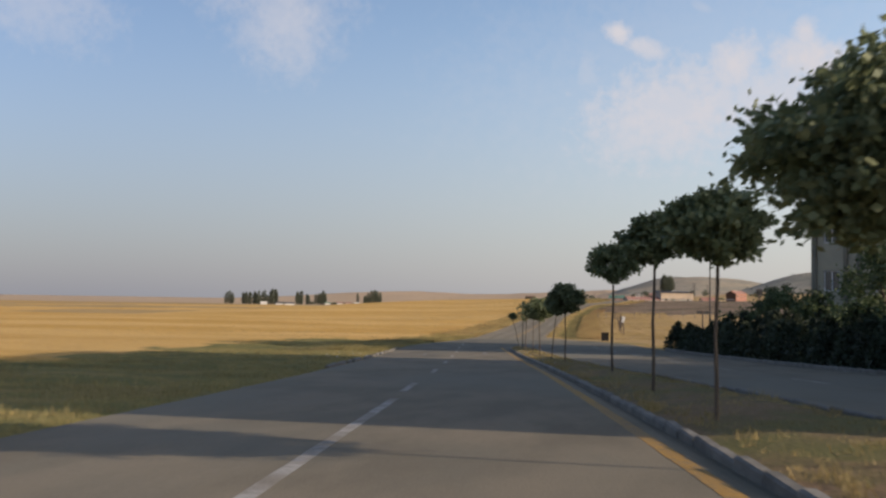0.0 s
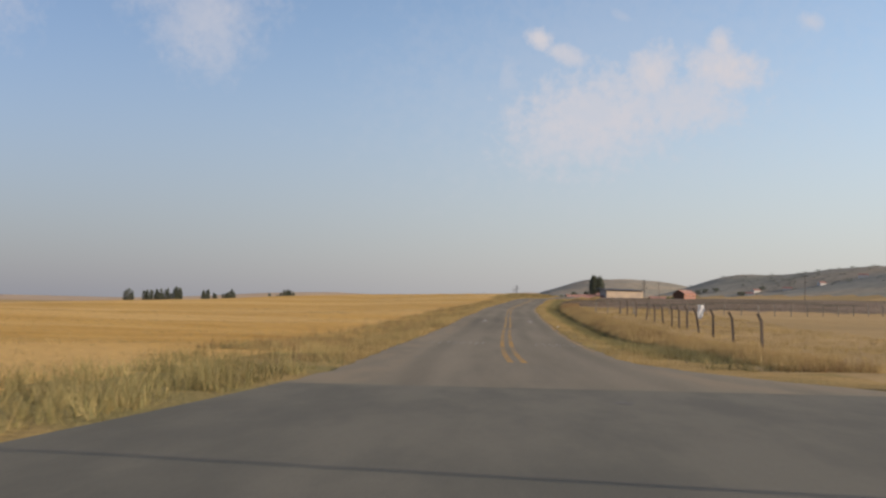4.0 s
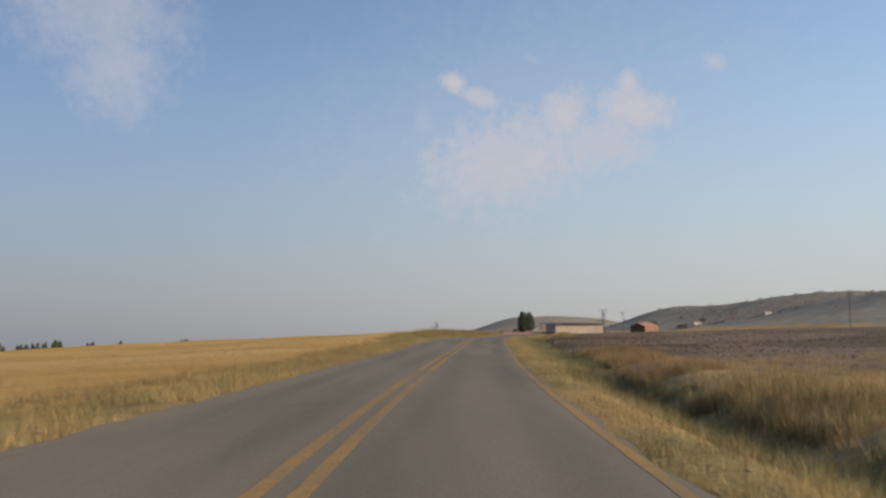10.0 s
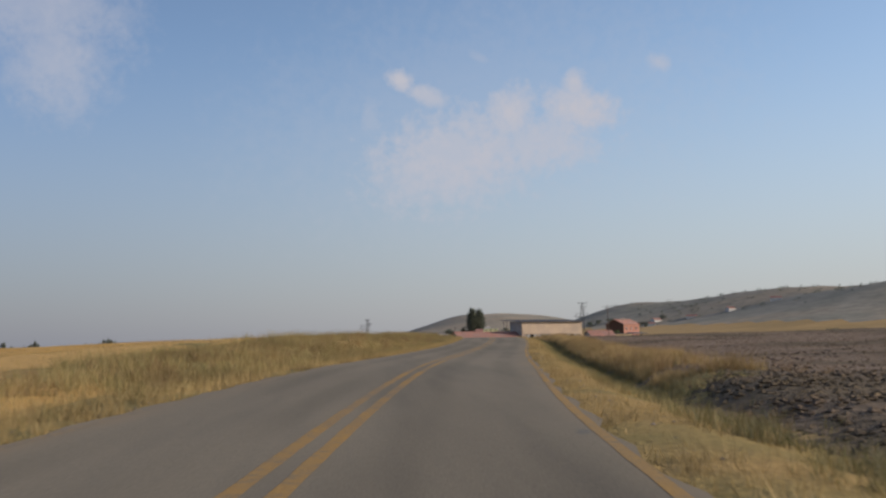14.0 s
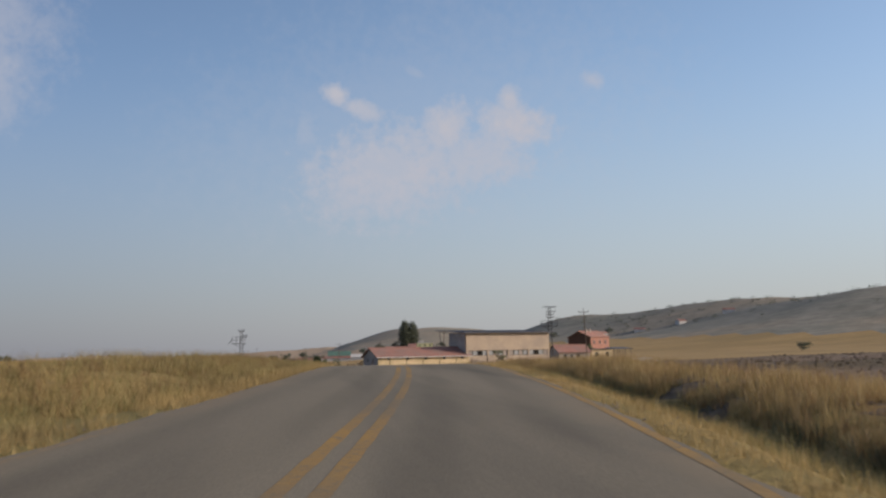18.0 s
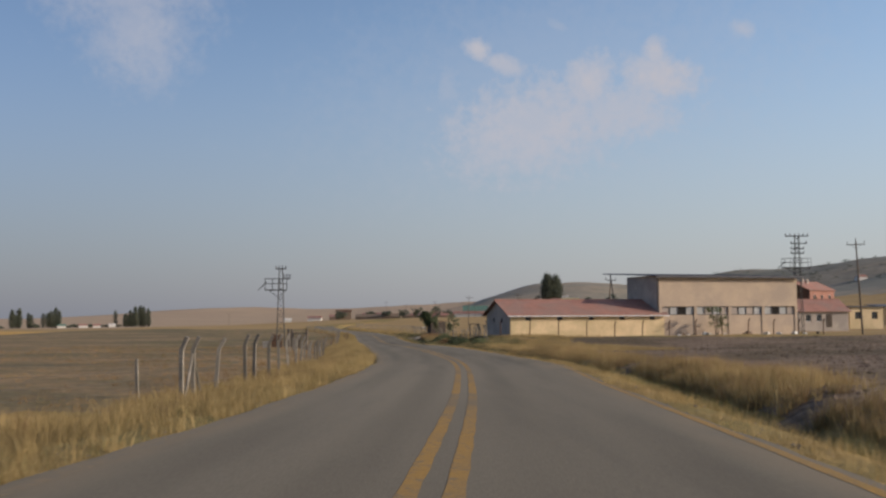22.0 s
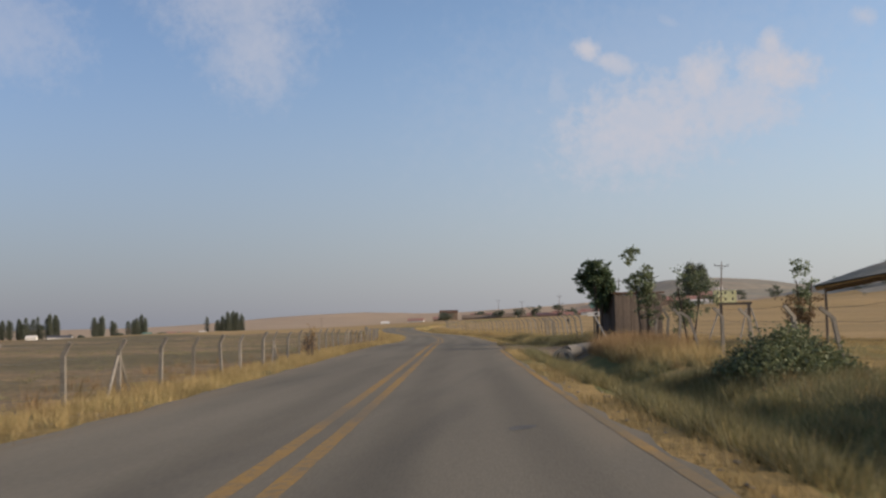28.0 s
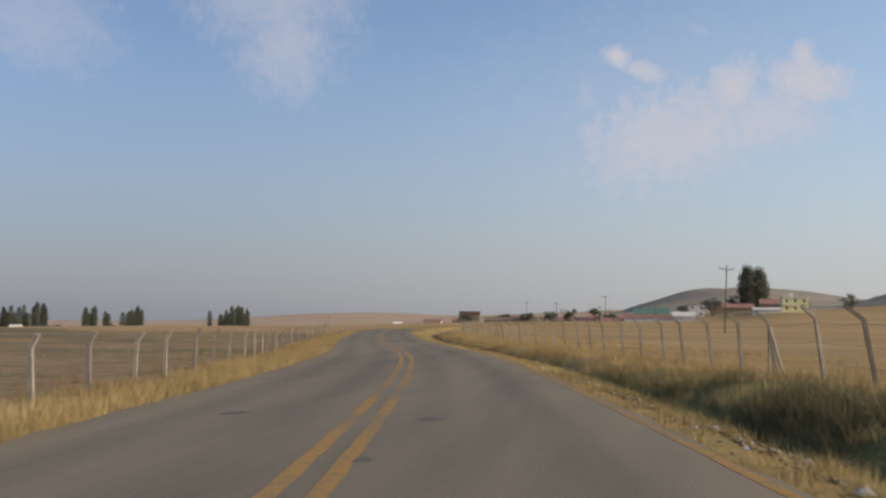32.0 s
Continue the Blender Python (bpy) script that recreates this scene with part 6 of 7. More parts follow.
# rank weeds beyond the pull-in
for k, (y, u, r, h) in enumerate(((176.5, 8.2, 1.1, 0.75), (178.0, 10.4, 1.4, 0.95), (180.5, 7.6, 1.0, 0.7), (182.5, 9.6, 1.2, 0.8), (186.0, 8.2, 1.1, 0.7), (177.2, 12.2, 1.4, 1.0), (190.5, 8.8, 1.2, 0.65), (196.0, 8.4, 1.0, 0.6))):
    x, yy = on_road(y, u)
    bush(x, yy, r, r, h, 100 + k, "rank grey-green weeds beyond the pull-in", "ditch_weed", 85, 0.08, "weed_clump")
# tall dry thistles by the meadow fence
for k, (y, u, h) in enumerate(((158.5, -5.2, 1.5), (160.0, -5.6, 1.25), (156.5, -5.0, 1.1))):
    x, yy = on_road(y, u)
    shrub_tree(x, yy, h, 0.35, 110 + k, "tall dry thistle standing by the fence", "thistle", "thistle_plant", sparse=0.25, size=0.06, stems=4, group="thistles", category="weed", clumps=60, leaves=12)
# black bag caught on a fence post
b = Build()
prev = None
for i in range(9):
    zz = 1.6 - 0.75 * i / 8
    r = 0.04 + 0.08 * math.sin(math.pi * min(1, i / 7.0)) ** 0.7 if i < 8 else 0.04
    ring = len(b.v)
    for j in range(10):
        a = 2 * math.pi * j / 10
        q = r * (1 + 0.18 * math.sin(3 * a + i))
        b.v.append((q * math.cos(a), q * 0.7 * math.sin(a), zz))
    if i:
        for j in range(10):
            b.f.append((ring - 10 + j, ring - 10 + (j + 1) % 10, ring + (j + 1) % 10, ring + j))
ob = solo("plastic_bag", b, M["dark"], "crumpled black plastic bag hanging on a fence post", "plastic bag", smooth=True)
ob.matrix_basis = pose(-4.95, 193.2, gz(-4.95, 193.2) + 0.86, 0, 0, 10) @ Matrix.Diagonal((0.8, 0.8, 0.62, 1))
# timber gate frame behind the fence
t = thing("timber_gate_frame", pose(4.9, 181.2, gz(4.9, 181.2), 0, 0, -8), "bare brown timber gate frame propped by pale stays", "gate")
for xx in (0.0, 1.75):
    b = Build()
    b.box(xx - 0.09, -0.09, -0.3, xx + 0.09, 0.09, 2.25)
    part("post", b, M["pole_wood"], t)
b = Build()
b.box(-0.2, -0.07, 2.252, 1.95, 0.07, 2.4)
part("lintel", b, M["pole_wood"], t)
for xx, dx in ((-0.12, -0.75), (1.87, 0.6), (1.6, -0.5)):
    b = Build()
    b.rod((xx, -0.15, 2.0), (xx + dx, -0.3, -0.1), 0.05, sides=5)
    part("stay", b, M["concrete"], t)


# ---- village and far groves ----
def poplar(name, height, radius, seed, label, group="", clumps=300):
    """A tall narrow tree: trunk, steep limbs and a slim crown of leaf clumps."""
    rng = random.Random(seed)
    t = thing(name, Matrix(), label, "tree", group)
    tr, cr = Build(), Build()
    tr.rod((0, 0, -0.5), (0, 0, height * 0.9), 0.02 * height, 0.02, 7)
    for k in range(14):
        a, z = rng.uniform(0, 6.28), height * rng.uniform(0.12, 0.7)
        tr.path([(0, 0, z), (radius * 0.5 * math.cos(a), radius * 0.5 * math.sin(a), z + height * 0.16)], 0.08, 0.03, 4)
    for _ in range(clumps):
        q = rng.random()
        w = radius * (math.sin(math.pi * min(1, q * 0.86 + 0.12)) ** 0.6) * rng.uniform(0.35, 1.08)
        a = rng.uniform(0, 6.283)
        p = Vector((w * math.cos(a), w * math.sin(a), height * (0.07 + 0.91 * q)))
        for _ in range(12):
            cr.leaf(p + Vector((rng.gauss(0, 0.16 * radius), rng.gauss(0, 0.16 * radius), rng.gauss(0, 0.3 * radius))), radius * rng.uniform(0.12, 0.26), rng)
    part("trunk", tr, M["bark"], t)
    part("crown", cr, M["leaf_poplar"], t)
    return t


def set_at(ob, x, y, s=(1, 1, 1), turn=0.0):
    ob.matrix_basis = pose(x, y, gz(x, y), 0, 0, turn) @ Matrix.Diagonal((*s, 1))


# twin poplars over the village
pa = poplar("poplar", 26.8, 5.4, 101, "tall dark poplar towering over the village houses", "poplars of the village", 620)
set_at(pa, 90.2, 872.8)
pb = poplar("poplar", 26.0, 5.4, 102, "tall dark poplar towering over the village houses", "poplars of the village", 620)
set_at(pb, 97.7, 875.2)
# groves on the plain: azimuth ranges as stretches of the plan
slim = [poplar("poplar", 22, 2.6, 110 + k, "slim grey-green poplar in a far row", "far poplar groves") for k in range(3)]
rng = random.Random(9)
GROVES = [((-576, 1064), (-563, 1071), 3, 0.82), ((-550, 1075), (-538, 1081), 4, 0.95), ((-538, 1086), (-527, 1091), 4, 0.95), ((-525, 1095), (-512, 1101), 3, 0.9), ((-512, 1101), (-503, 1106), 4, 1.2),
          ((-478, 1128), (-470, 1140), 4, 0.95), ((-466, 1146), (-462, 1151), 2, 0.85), ((-455, 1163), (-449, 1168), 2, 0.85), ((-448, 1168), (-440, 1176), 4, 1.0),
          ((-407, 1272), (-405, 1273), 1, 1.05), ((-394, 1264), (-383, 1271), 4, 0.9), ((-383, 1270), (-367, 1281), 6, 1.05)]
first = {0: True, 1: True, 2: True}
cnt = 0
for (x0, y0), (x1, y1), k, s in GROVES:
    k = int(k * 1.7 + 0.4) if k > 1 else 1
    for i in range(k):
        tt = (i + rng.uniform(0.2, 0.8)) / k
        x, y = x0 + (x1 - x0) * tt, y0 + (y1 - y0) * tt + rng.uniform(-3, 3)
        v = cnt % 3
        cnt += 1
        hs = 1.15 * s * rng.uniform(0.72, 1.08)
        m = pose(x, y, gz(x, y), 0, 0, rng.uniform(0, 360)) @ Matrix.Diagonal((rng.uniform(0.9, 1.35), rng.uniform(0.9, 1.35), hs, 1))
        if first[v]:
            slim[v].matrix_basis = m
            first[v] = False
        else:
            copy_thing(slim[v], m)
# low trees between the groves
low = shrub_tree(-430, 1195, 5, 4.5, 130, "low dark tree among far village houses", "leaf_poplar", size=0.9, clumps=70, leaves=14, group="far village trees")
for x, y in ((-434, 1188), (-424, 1205), (-419, 1216), (-414, 1232), (-410, 1246), (-458, 1150), (-455, 1142), (-436, 1180), (-401, 1262), (-484, 1115), (-492, 1108)):
    copy_thing(low, pose(x, y, gz(x, y), 0, 0, rng.uniform(0, 360)) @ Matrix.Diagonal((1, 1, rng.uniform(0.6, 1.1), 1)))
for k, (x, y, L, h, roof) in enumerate(((-492, 1060, 11, 2.6, "roof_sheet"), (-520, 1072, 10, 2.6, "white_wall"), (-438, 1160, 9, 2.6, "tarp_green"), (-424, 1190, 10, 2.8, "roof_tile"), (-415, 1212, 9, 2.6, "roof_tile"), (-470, 1034, 14, 2.6, "roof_sheet"), (-405, 1240, 8, 2.6, "white_wall"))):
    gable_house("village_house", x, y, 18, L, 8, h, 1.8, "white_wall", roof, "far low white house on the plain" if roof != "roof_tile" else "far low house with a red roof on the plain", group="far village houses")
# a single white house on the slope
gable_house("village_house", -139, 890, 8, 6, 5, 2.6, 1.2, "white_wall", "white_wall", "lone white house on the bare slope", group="far village houses")

# near village
yh = flat_house("yellow_house", 87.6, 746.8, -4, 12.72, 10.8, 7.44, "yellow_wall", "white_wall", "yellow two-storey house with a flat white roof", storeys=2, bays=3, z=4.2)
for k in range(3):
    b = Build()
    b.rod((1.4 + k * 1.7, 4, 7.66), (1.4 + k * 1.7, 4, 9.0 + 0.35 * k), 0.54, sides=10)
    part("water_tank", b, M["white_wall"], yh, "white roof tank")
b = Build()
b.box(0.2, -1.7, 3.6, 5.5, -0.002, 3.82)
part("balcony", b, M["white_wall"], yh)
gable_house("village_house", 8.4, 752.8, -3, 28.8, 10.8, 3.6, 1.68, "white_wall", "roof_tile", "long white village barn with a red roof", group="village houses")
gable_house("village_house", 15.6, 792.4, -3, 19.2, 10.8, 5.28, 3.6, "adobe", "tarp_green", "village house with a faded green roof", group="village houses", chimney=True)
gable_house("village_house", 32.4, 739.6, -6, 10.8, 8.4, 3.12, 2.16, "white_wall", "white_wall", "small white village house", group="village houses")
gable_house("village_house", 23.4, 850, -3, 10.2, 9.6, 6, 2.16, "white_wall", "roof_tile", "white two-storey village house with a red roof", group="village houses", windows=[(1.8, 3.4, 1.3, 1.6), (6.2, 3.4, 1.3, 1.6)])
flat_house("village_house", 50.8, 844, -3, 9.6, 9.6, 7.92, "white_wall", "roof_tile", "narrow white village house with two storeys", storeys=2, bays=2, group="village houses")
gable_house("village_house", 66, 854.8, -3, 25.2, 9.6, 4.56, 2.4, "adobe", "roof_tile", "mud-brown village house with a red roof", group="village houses")
gable_house("village_house", 86.4, 804.4, -3, 16.8, 9.6, 4.08, 2.64, "adobe", "roof_tile", "mud-brown village house with a red roof", group="village houses")
gable_house("village_house", 72.6, 743.2, -3, 13.8, 6, 2.64, 0.96, "white_wall", "white_wall", "low white village shed beside the yellow house", group="village houses")
for k, (x, y) in enumerate(((-45.6, 804.4), (-31.2, 792.4), (-21.6, 810.4), (-4.8, 828.4), (4.8, 846.4), (50.4, 870.4), (69.6, 886), (81.6, 876.4), (112.8, 882.4), (127.2, 894.4), (134.4, 804.4), (60, 804.4), (-63.6, 876.4))):
    shrub_tree(x, y, 6.5 + 1.2 * (k % 4), 4.5, 140 + k, "dark tree among the village houses", "leaf_poplar", size=0.7, clumps=75, leaves=16, group="village trees")
for k, (x, y, L, h, w, r) in enumerate(((-69.6, 804.4, 36, 2.64, "adobe", "adobe"), (-26.4, 828.4, 31.2, 3, "adobe", "roof_tile"), (-92, 872, 13, 7, "adobe", "rust"), (-70, 880, 18, 3.5, "red_wall", "roof_tile"), (-120, 900, 12, 3, "white_wall", "roof_tile"),
                                         (-104, 930, 14, 3.2, "adobe", "roof_tile"), (-52, 860, 36, 2.6, "adobe", "adobe"), (-9.6, 876.4, 24, 3.6, "adobe", "roof_tile"))):
    gable_house("village_house", x, y, 4 * (k % 3) - 4, L, 8, h, 1.8, w, r, "low earth-brown farm building at the edge of the village", group="village houses")
shrub_tree(-90, 866, 8, 6, 160, "broad dark tree at the edge of the village", "leaf_poplar", size=0.7, clumps=110, leaves=18)
# scattered shrubs on the slopes
wild = shrub_tree(330, 560, 6, 5, 170, "dark scrub tree on the bare hillside", "leaf_poplar", size=0.8, clumps=60, leaves=12, group="hillside scrub")
rng = random.Random(12)
for x, y in ((280, 900), (300, 1000), (330, 1010), (250, 1040), (262, 1046), (276, 1040), (420, 560)):
    copy_thing(wild, pose(x, y, gz(x, y), 0, 0, rng.uniform(0, 360)) @ Matrix.Diagonal((1, 1, rng.uniform(0.6, 1.1), 1)))
for x, y, L in ((300, 985, 14), (318, 1000, 10), (352, 985, 12), (395, 962, 9), (440, 950, 12)):
    gable_house("hillside_house", x, y, rng.uniform(-20, 20), L, 8, 4, 2, "white_wall", "roof_tile", "small white house on the far hillside", group="hillside houses")

# low scrub dotted over the far ridge
rs = random.Random(63)
b = Build()
for _ in range(240):
    q = rs.random()
    x, y = 300 + 380 * q + rs.gauss(0, 40), 1090 - 230 * q + rs.gauss(0, 55)
    z, r = gz(x, y), rs.uniform(1.2, 3.2)
    for _ in range(26):
        b.leaf((x + rs.gauss(0, r * 0.6), y + rs.gauss(0, r * 0.6), z + abs(rs.gauss(0, r * 0.45))), rs.uniform(0.6, 1.3), rs)
solo("hillside_scrub", b, M["leaf_poplar"], "low dark scrub dotted over the bare ridge", "scrub", kind="stuff")


# ---- grass, weeds and clods ----
def tufts(name, label, places, blades, h, mat, seed, width=0.005, lean=0.33):
    """Many tufts of upright blades in one mesh; places are (x, y, scale)."""
    rng = np.random.default_rng(seed)
    p = np.array(places)
    n = len(p) * blades
    base = np.repeat(p, blades, 0)
    zz = ground_z(base[:, 0], base[:, 1])
    ox, oy = rng.normal(0, 0.10, n) * base[:, 2], rng.normal(0, 0.10, n) * base[:, 2]
    hh = h * base[:, 2] * rng.uniform(0.45, 1.15, n)
    ax, ay = rng.normal(0, lean, n) * hh, rng.normal(0, lean, n) * hh
    ang = rng.uniform(0, 2 * np.pi, n)
    w = width * rng.uniform(0.7, 1.6, n) * (0.6 + 0.4 * base[:, 2])
    dx, dy = np.cos(ang) * w, np.sin(ang) * w
    x0, y0, z0 = base[:, 0] + ox, base[:, 1] + oy, zz - 0.03
    v = np.empty((n, 3, 3))
    v[:, 0] = np.stack([x0 - dx, y0 - dy, z0], 1)
    v[:, 1] = np.stack([x0 + dx, y0 + dy, z0], 1)
    v[:, 2] = np.stack([x0 + ax, y0 + ay, z0 + hh], 1)
    me = bpy.data.meshes.new(name)
    me.vertices.add(n * 3)
    me.vertices.foreach_set("co", v.ravel())
    me.loops.add(n * 3)
    me.loops.foreach_set("vertex_index", np.arange(n * 3, dtype=np.int32))
    me.polygons.add(n)
    me.polygons.foreach_set("loop_start", (np.arange(n) * 3).astype(np.int32))
    me.materials.append(M[mat])
    me.update(calc_edges=True)
    return tagged(new(name, me), label, "grass", kind="stuff")


def strewn(n, y0, y1, u0, u1, seed, big=(0.6, 1.3), clump=0.5, side="l"):
    """Places beside the road, thicker in clumps; offsets count from the asphalt's edge."""
    rng = np.random.default_rng(seed)
    out = []
    while sum(len(o) for o in out) < n:
        y = rng.uniform(y0, y1, n)
        o = u0 + (u1 - u0) * rng.random(n) ** 1.3
        u = left_edge(y) - o if side == "l" else right_edge(y) + o
        x = xr(y) + u
        keep = (0.5 + 0.5 * rough(x, y, 2.3) + 0.35 * rough(x, y, 0.8)) > clump * rng.random(n)
        keep &= ~((u > 0) & (u < 13) & (y > 164) & (y < 173)) & ~((u > 5.0) & (u < 8.2) & (y > 150) & (y < 164))
        keep &= ~((u > 5.7) & (u < 7.3) & (y > 178) & (y < 226) & (rng.random(n) < 0.8))
        keep &= ~((u > 6.2 + 0.5 * rough(x, y, 2.1)) & (y > -236) & (y < -176) & (rng.random(n) < 0.93))
        out.append(np.stack([x, y, rng.uniform(*big, n)], 1)[keep])
    return np.concatenate(out)[:n]


tufts("verge_grass", "soft dry golden grass along the verge", strewn(13000, -404, -20, 0.12, 6.0, 1), 18, 0.32, "straw", 1, width=0.0045)
tufts("verge_grass", "soft dry golden grass along the verge and fence", strewn(11000, -20, 345, 0.12, 3.6, 2), 18, 0.32, "straw", 2, width=0.0045)
tufts("verge_grass", "dry golden grass along the verge", strewn(12000, -402, 345, 0.12, 3.2, 3, side="r"), 16, 0.2, "straw", 3, width=0.0045)
tufts("ditch_grass", "mixed green and dry grass in the ditch", strewn(13000, -402, 345, 1.4, 4.4, 4, side="r"), 16, 0.30, "straw_green", 4, width=0.005)
tufts("ditch_grass", "rank dull weeds filling the bottom of the ditch", strewn(7000, -402, 100, 1.8, 4.0, 14, side="r"), 20, 0.34, "ditch_weed", 14, width=0.006, lean=0.45)
for k, (n, y0, y1, h, m, what) in enumerate(((5600, -402, -266, 0.4, "straw", "dry"), (3000, -402, -266, 0.38, "rust_weed", "brown"), (1600, -345, -266, 0.3, "ditch_weed", "dull green"), (1500, -262, -236, 0.34, "rust_weed", "brown mixed"), (7600, -172, 60, 0.46, "straw", "dry"), (2800, -172, 60, 0.5, "rust_weed", "brown"))):
    tufts("bank_grass", what + " grass standing on the far bank of the ditch", strewn(n, y0, y1, 3.7, 6.6, 45 + k, (0.6, 1.4), clump=0.75, side="r"), 18, h, m, 45 + k, width=0.006, lean=0.28)
tufts("meadow_grass", "dry grass beyond the ditch", strewn(10000, -402, -250, 5.0, 22, 5, side="r"), 14, 0.28, "straw", 5, width=0.0045)
tufts("meadow_grass", "dry grass round the farm plot", strewn(10000, 88, 345, 5.0, 20, 6, side="r"), 14, 0.3, "straw", 6, width=0.0045)
tufts("meadow_grass", "dry grass before the barn wall", strewn(5500, 50, 103, 4.5, 15, 29, (0.6, 1.4), side="r"), 16, 0.34, "straw", 29)
tufts("fence_grass", "tall golden grass standing along the fence", strewn(3400, -8, 112, 1.6, 4.2, 30), 20, 0.38, "straw", 30)
tufts("meadow_grass", "tall golden grass standing behind the ditch", strewn(3000, 174, 345, 3.8, 8.5, 34, (0.6, 1.4), side="r"), 18, 0.46, "straw", 34)
pull = np.random.default_rng(71)
py_ = pull.uniform(163.2, 175.5, 2600)
pu_ = 4.1 + 10 * pull.random(2600)
px_ = xr(py_) + pu_
thick = (0.5 + 0.5 * rough(px_, py_, 1.6) + 0.3 * rough(px_, py_, 0.6)) + 0.25 * np.abs(py_ - 169.5) / 6 > 1.1 * pull.random(2600)
ry_ = pull.normal(159.5, 3.6, 1500)
ru_ = pull.normal(9.6, 0.9, 1500)
tufts("rust_grass", "tall rust-gold dry grass and weeds beside the culvert pipe", np.stack([xr(ry_) + ru_, ry_, pull.uniform(0.5, 1.3, 1500)], 1)[(ru_ > 8.0) & (ru_ < 12) & (ry_ < 166.5)], 22, 0.8, "rust_weed", 74, width=0.006, lean=0.35)
tufts("rust_grass", "tall golden dry grass beside the ditch", np.stack([xr(ry_) + ru_ + 0.4, ry_ - 5, pull.uniform(0.5, 1.3, 1500)], 1)[(ru_ > 8.0) & (ru_ < 12) & (ry_ < 169)], 18, 0.6, "straw", 75, width=0.006, lean=0.35)
tufts("ditch_grass", "golden and green grass standing on the slope of the ditch", strewn(2600, 112, 150, 0.9, 4.4, 76, (0.5, 1.4), clump=0.9, side="r"), 18, 0.34, "straw_green", 76, width=0.005, lean=0.4)
tufts("pull_in_grass", "short trodden dry grass over the gravel of the pull-in", np.stack([px_, py_, pull.uniform(0.4, 1.2, 2600)], 1)[thick], 14, 0.11, "straw_green", 71, lean=0.55)
tufts("rubble_grass", "thin dry grass growing through the tipped rubble", strewn(2200, 177, 242, 0.6, 4.2, 72, (0.4, 1.2), clump=0.9, side="r"), 14, 0.2, "straw_green", 72, lean=0.45)
tufts("meadow_weeds", "grey-green weeds in patches over the fenced meadow", strewn(3600, 105, 335, 3.6, 32, 35, (0.5, 1.3), clump=1.1), 16, 0.2, "weed_leaf", 35, lean=0.5)
tufts("meadow_weeds", "brown withered weeds in patches over the fenced meadow", strewn(5000, -12, 110, 3.8, 36, 36, (0.4, 1.2), clump=1.1), 16, 0.2, "rust_weed", 36, lean=0.5)
tufts("meadow_weeds", "small dull green weeds scattered over the fenced meadow", strewn(700, -12, 110, 4.0, 30, 37, (0.4, 1.2), clump=1.1), 20, 0.2, "ditch_weed", 37, lean=0.5)
tufts("wheat_stubble", "pale golden stubble of the harvested field", strewn(18000, -420, -20, 5.0, 45, 7, (0.7, 1.1)), 10, 0.18, "straw", 7, lean=0.2)
tufts("weed_stalks", "dry brown weeds in scattered clumps among the grass", strewn(1100, -404, 345, 1.6, 6.5, 8, (0.5, 1.4), clump=0.9), 36, 0.5, "thistle", 8, width=0.0045, lean=0.45)
tufts("weed_stalks", "dry brown weeds in scattered clumps among the grass", strewn(520, -402, 345, 1.8, 7.5, 9, side="r"), 40, 0.4, "thistle", 9, width=0.0045, lean=0.45)
tufts("bank_weeds", "rank dry weeds on the grassy bank", strewn(4600, -178, -28, 1.2, 8, 18, (0.5, 1.5), clump=0.9), 24, 0.46, "straw_green", 18, lean=0.42)
tufts("bank_weeds", "rank brown weeds on the grassy bank", strewn(1000, -178, -28, 1.4, 7, 19, (0.6, 1.5), clump=0.9), 26, 0.5, "thistle", 19, lean=0.45)
tufts("verge_weeds", "dull green weeds scattered through the verge", strewn(3000, -404, -178, 0.8, 6, 20, (0.5, 1.3), clump=1.0), 22, 0.32, "straw_green", 20, lean=0.42)
tufts("verge_weeds", "dull green weeds at the foot of the fence", strewn(3200, -20, 345, 0.1, 3.0, 28, (0.4, 1.1), clump=1.0), 20, 0.26, "straw_green", 28, lean=0.42)
tufts("green_weeds", "low green weeds along the town verge", strewn(9000, -560, -424, 0.2, 12, 10), 14, 0.17, "straw_green", 10, width=0.0045)
tufts("green_weeds", "tall grey-green weeds on the town verge beside the wheat", strewn(1500, -458, -404, 0.5, 5.0, 73, (0.4, 1.4), clump=1.2), 24, 0.36, "straw_green", 73, width=0.006, lean=0.42)
tufts("ditch_weeds", "rank grey-green weeds filling the ditch", strewn(6500, 80, 158, 0.9, 9.0, 15, (0.4, 1.3), clump=0.7, side="r"), 28, 0.38, "ditch_weed", 15, width=0.006, lean=0.5)
tufts("ditch_weeds", "rank grey-green weeds beyond the pull-in", strewn(1300, 174, 232, 3.3, 6.0, 16, (0.5, 1.4), clump=0.9, side="r"), 30, 0.42, "ditch_weed", 16, width=0.006, lean=0.5)
tufts("ditch_weeds", "rank grey-green weeds in the ditch beside the ploughed land", strewn(1800, -300, 60, 2.4, 5.5, 17, (0.5, 1.2), clump=1.0, side="r"), 26, 0.3, "weed_leaf", 17, width=0.006, lean=0.5)
mg = np.random.default_rng(11)
mp_ = []
for _ in range(2600):
    y = mg.uniform(-556, -442)
    a, e = float(median_left(y)) + 0.15, median_right(y) - 0.15
    x, yy = on_road(y, mg.uniform(a, e))
    mp_.append((x, yy, mg.uniform(0.4, 1.0)))
mo = tufts("median_grass", "sparse dry weeds on the median", mp_, 14, 0.17, "straw", 11)
mo.location.z = 0.2
mo2 = tufts("median_weeds", "sparse green weeds on the median", mp_[::2], 16, 0.18, "straw_green", 12)
mo2.location.z = 0.2


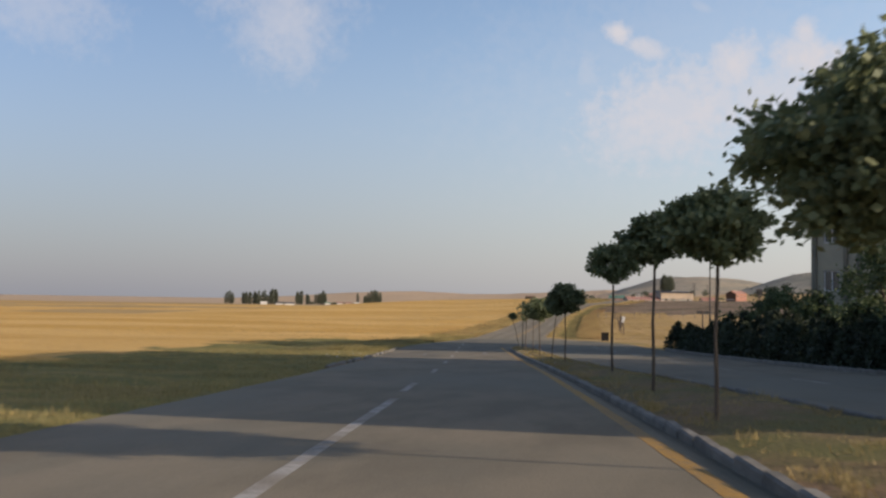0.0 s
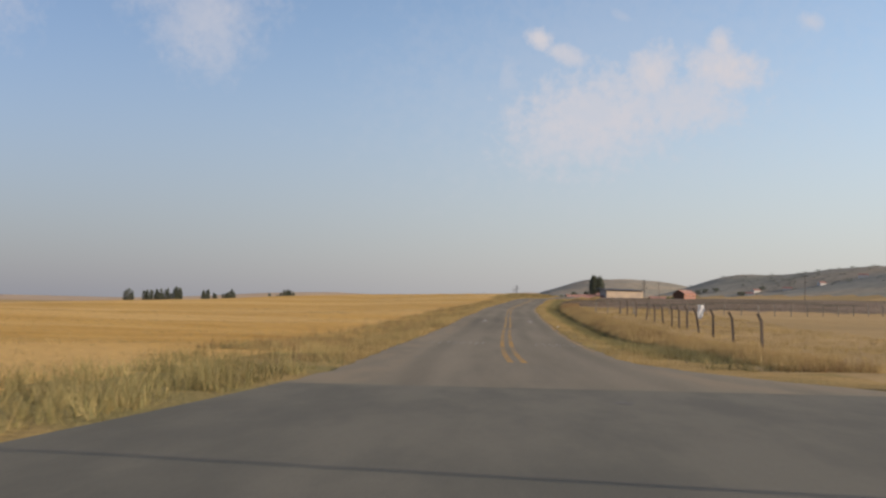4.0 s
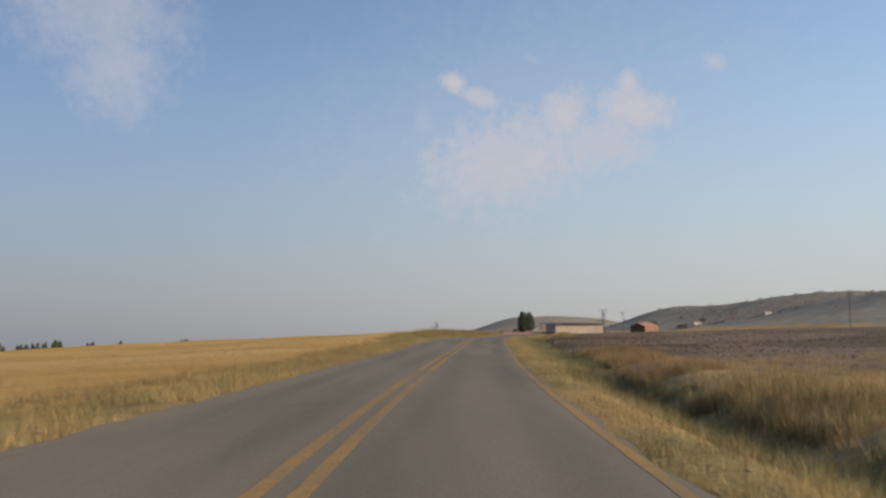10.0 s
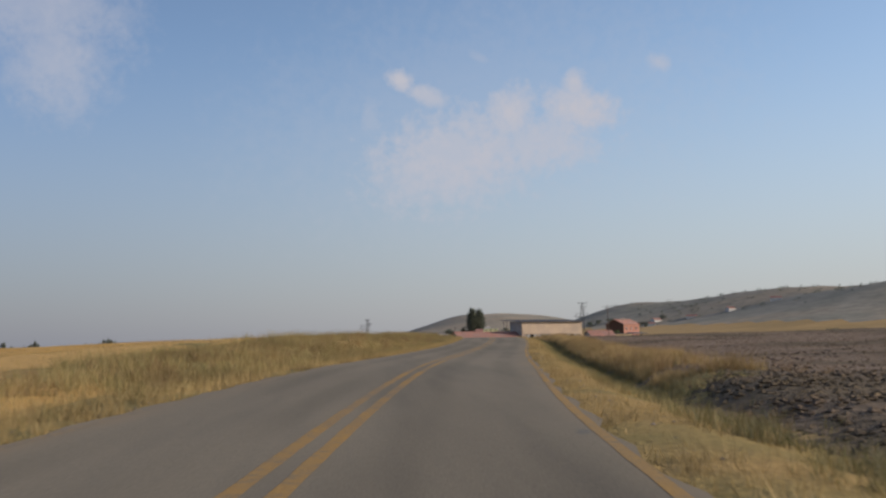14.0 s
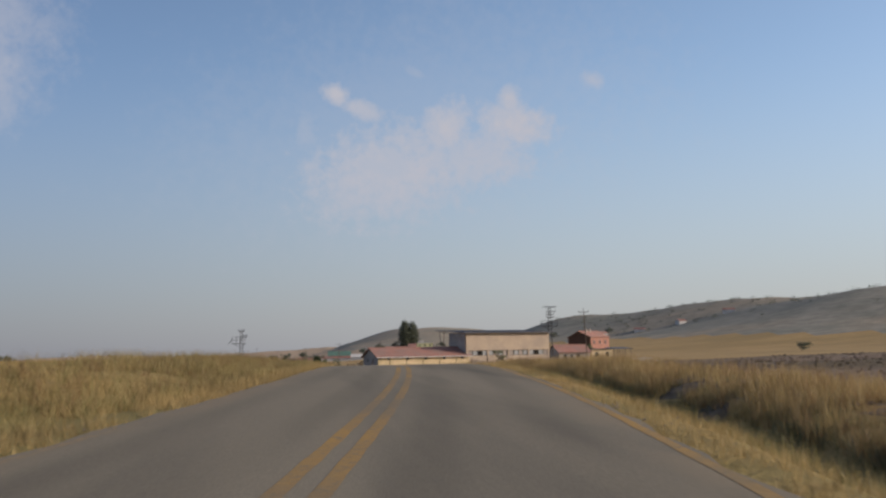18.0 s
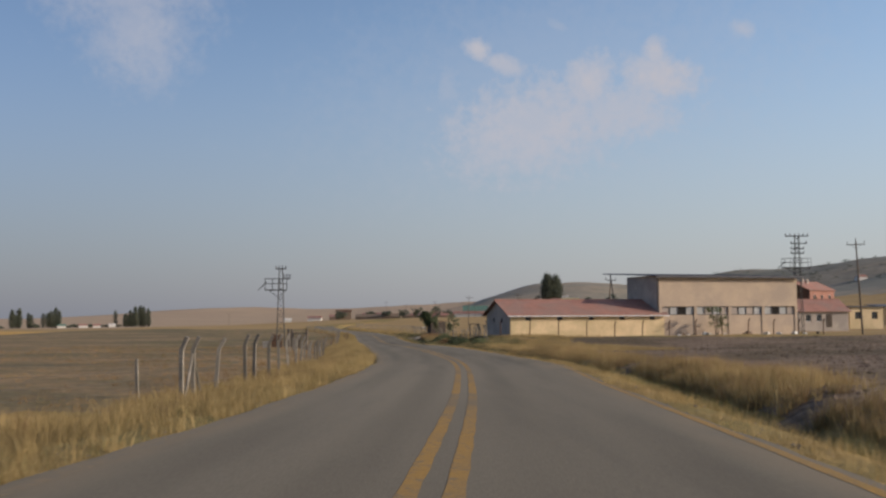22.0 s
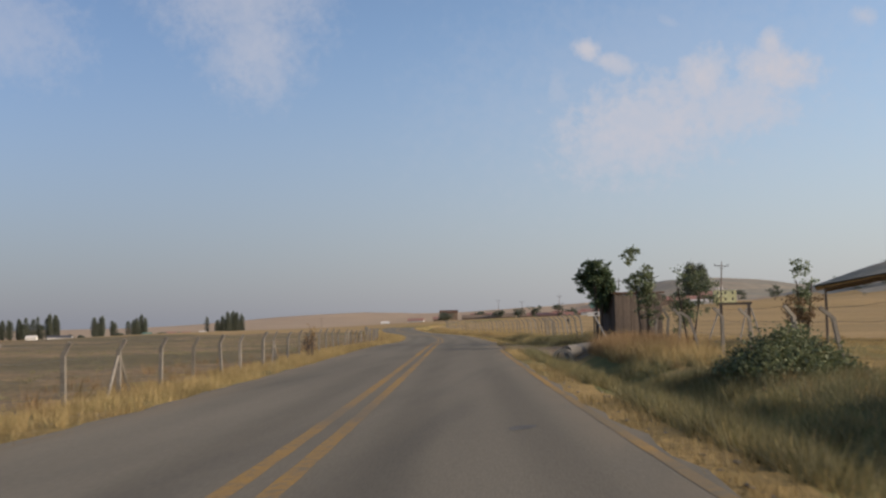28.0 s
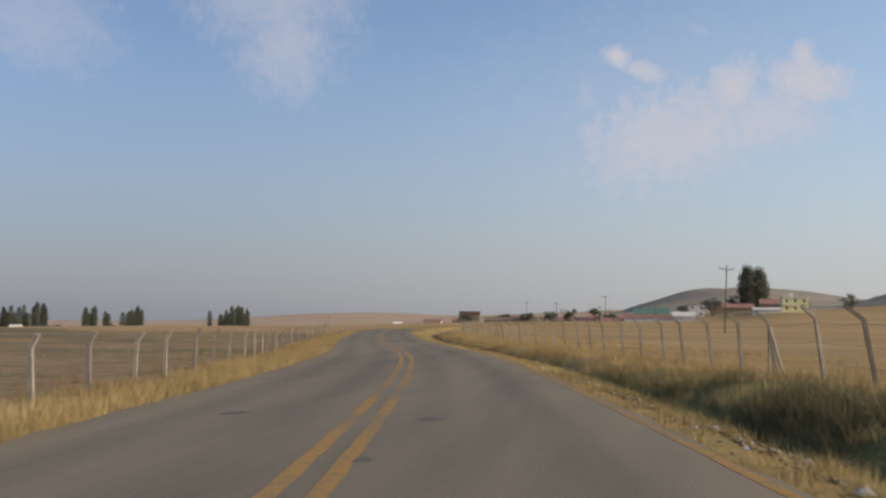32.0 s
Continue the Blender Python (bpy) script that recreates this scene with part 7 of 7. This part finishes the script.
def clods(name, label, n, y0, y1, u0, u1, size, mat, seed, cat, squash=0.6):
    """Lumps of soil or stone, joined into one mesh."""
    rng = np.random.default_rng(seed)
    y = rng.uniform(y0, y1, n)
    u = u0 + (u1 - u0) * rng.random(n) ** 1.7
    x = xr(y) + u
    z = ground_z(x, y)
    s = size * rng.uniform(0.4, 1.4, n)
    oct_ = np.array([(1, 0, 0), (0, 1, 0), (-1, 0, 0), (0, -1, 0), (0, 0, 1), (0, 0, -1)], float)
    v = oct_[None] * rng.uniform(0.6, 1.25, (n, 6, 1)) * s[:, None, None]
    v[:, :, 2] *= squash
    a = rng.uniform(0, 6.28, n)
    c, si = np.cos(a)[:, None], np.sin(a)[:, None]
    vx, vy = v[:, :, 0] * c - v[:, :, 1] * si, v[:, :, 0] * si + v[:, :, 1] * c
    v = np.stack([vx + x[:, None], vy + y[:, None], v[:, :, 2] + z[:, None] + s[:, None] * 0.1], 2)
    tri = np.array([(0, 1, 4), (1, 2, 4), (2, 3, 4), (3, 0, 4), (1, 0, 5), (2, 1, 5), (3, 2, 5), (0, 3, 5)])
    f = (tri[None] + 6 * np.arange(n)[:, None, None]).reshape(-1, 3)
    me = bpy.data.meshes.new(name)
    me.from_pydata(v.reshape(-1, 3).tolist(), [], f.tolist())
    me.materials.append(M[mat])
    me.update()
    return tagged(new(name, me), label, cat, kind="stuff")


clods("soil_clods", "lumps of turned brown soil in the ploughed field", 24000, -258, 94, 8.6, 60, 0.09, "plough", 21, "soil", 0.5)
clods("soil_clods", "large dark lumps of turned soil at the field's edge", 5200, -236, -174, 6.3, 16, 0.095, "plough", 63, "soil", 0.5)
clods("field_stones", "pale stones and dry stalks turned up by the plough", 900, -258, 94, 8.6, 40, 0.06, "gravel", 61, "stones")
b = Build()
b.slab(-0.09, -0.07, -0.04, 0.09, 0.07, 0.10, 0.025)
kx, ky = on_road(-353.4, 3.72)
ob = solo("white_block", b, M["white_wall"], "whitewashed stone block lying at the road's edge", "stone")
ob.matrix_basis = pose(kx, ky, gz(kx, ky), 4, -3, 20)
clods("verge_stones", "small pale stones at the road's edge", 1600, -400, 340, 3.9, 5.6, 0.035, "gravel", 22, "stones")
clods("verge_stones", "small pale stones at the road's edge", 1200, -400, 340, -3.9, -4.8, 0.03, "gravel", 23, "stones")
clods("pull_in_stones", "brown stones and clods strewn over the pull-in", 1900, 162, 176, 3.9, 13, 0.028, "dirt", 31, "stones")
clods("pull_in_stones", "pale stones strewn over the pull-in", 420, 162, 176, 3.9, 12, 0.03, "gravel", 32, "stones")
clods("rubble_line", "broken pale stones tipped along the ditch", 420, 177, 240, 4.9, 7.6, 0.06, "gravel", 24, "rubble")
clods("rubble_line", "brown stones tipped along the ditch", 2600, 176, 240, 4.7, 7.8, 0.05, "dirt", 33, "rubble")
clods("litter", "white scraps of litter tipped along the ditch", 150, 178, 240, 4.6, 7.6, 0.075, "plastic_white", 25, "litter")
clods("litter_heap", "white scraps of litter on the median", 60, -480, -444, -0.7, 1.0, 0.05, "plastic_white", 26, "litter").location.z = 0.2
clods("litter_heap", "white scraps of litter in the weeds", 40, -475, -430, -11.5, -9.2, 0.06, "plastic_white", 27, "litter")
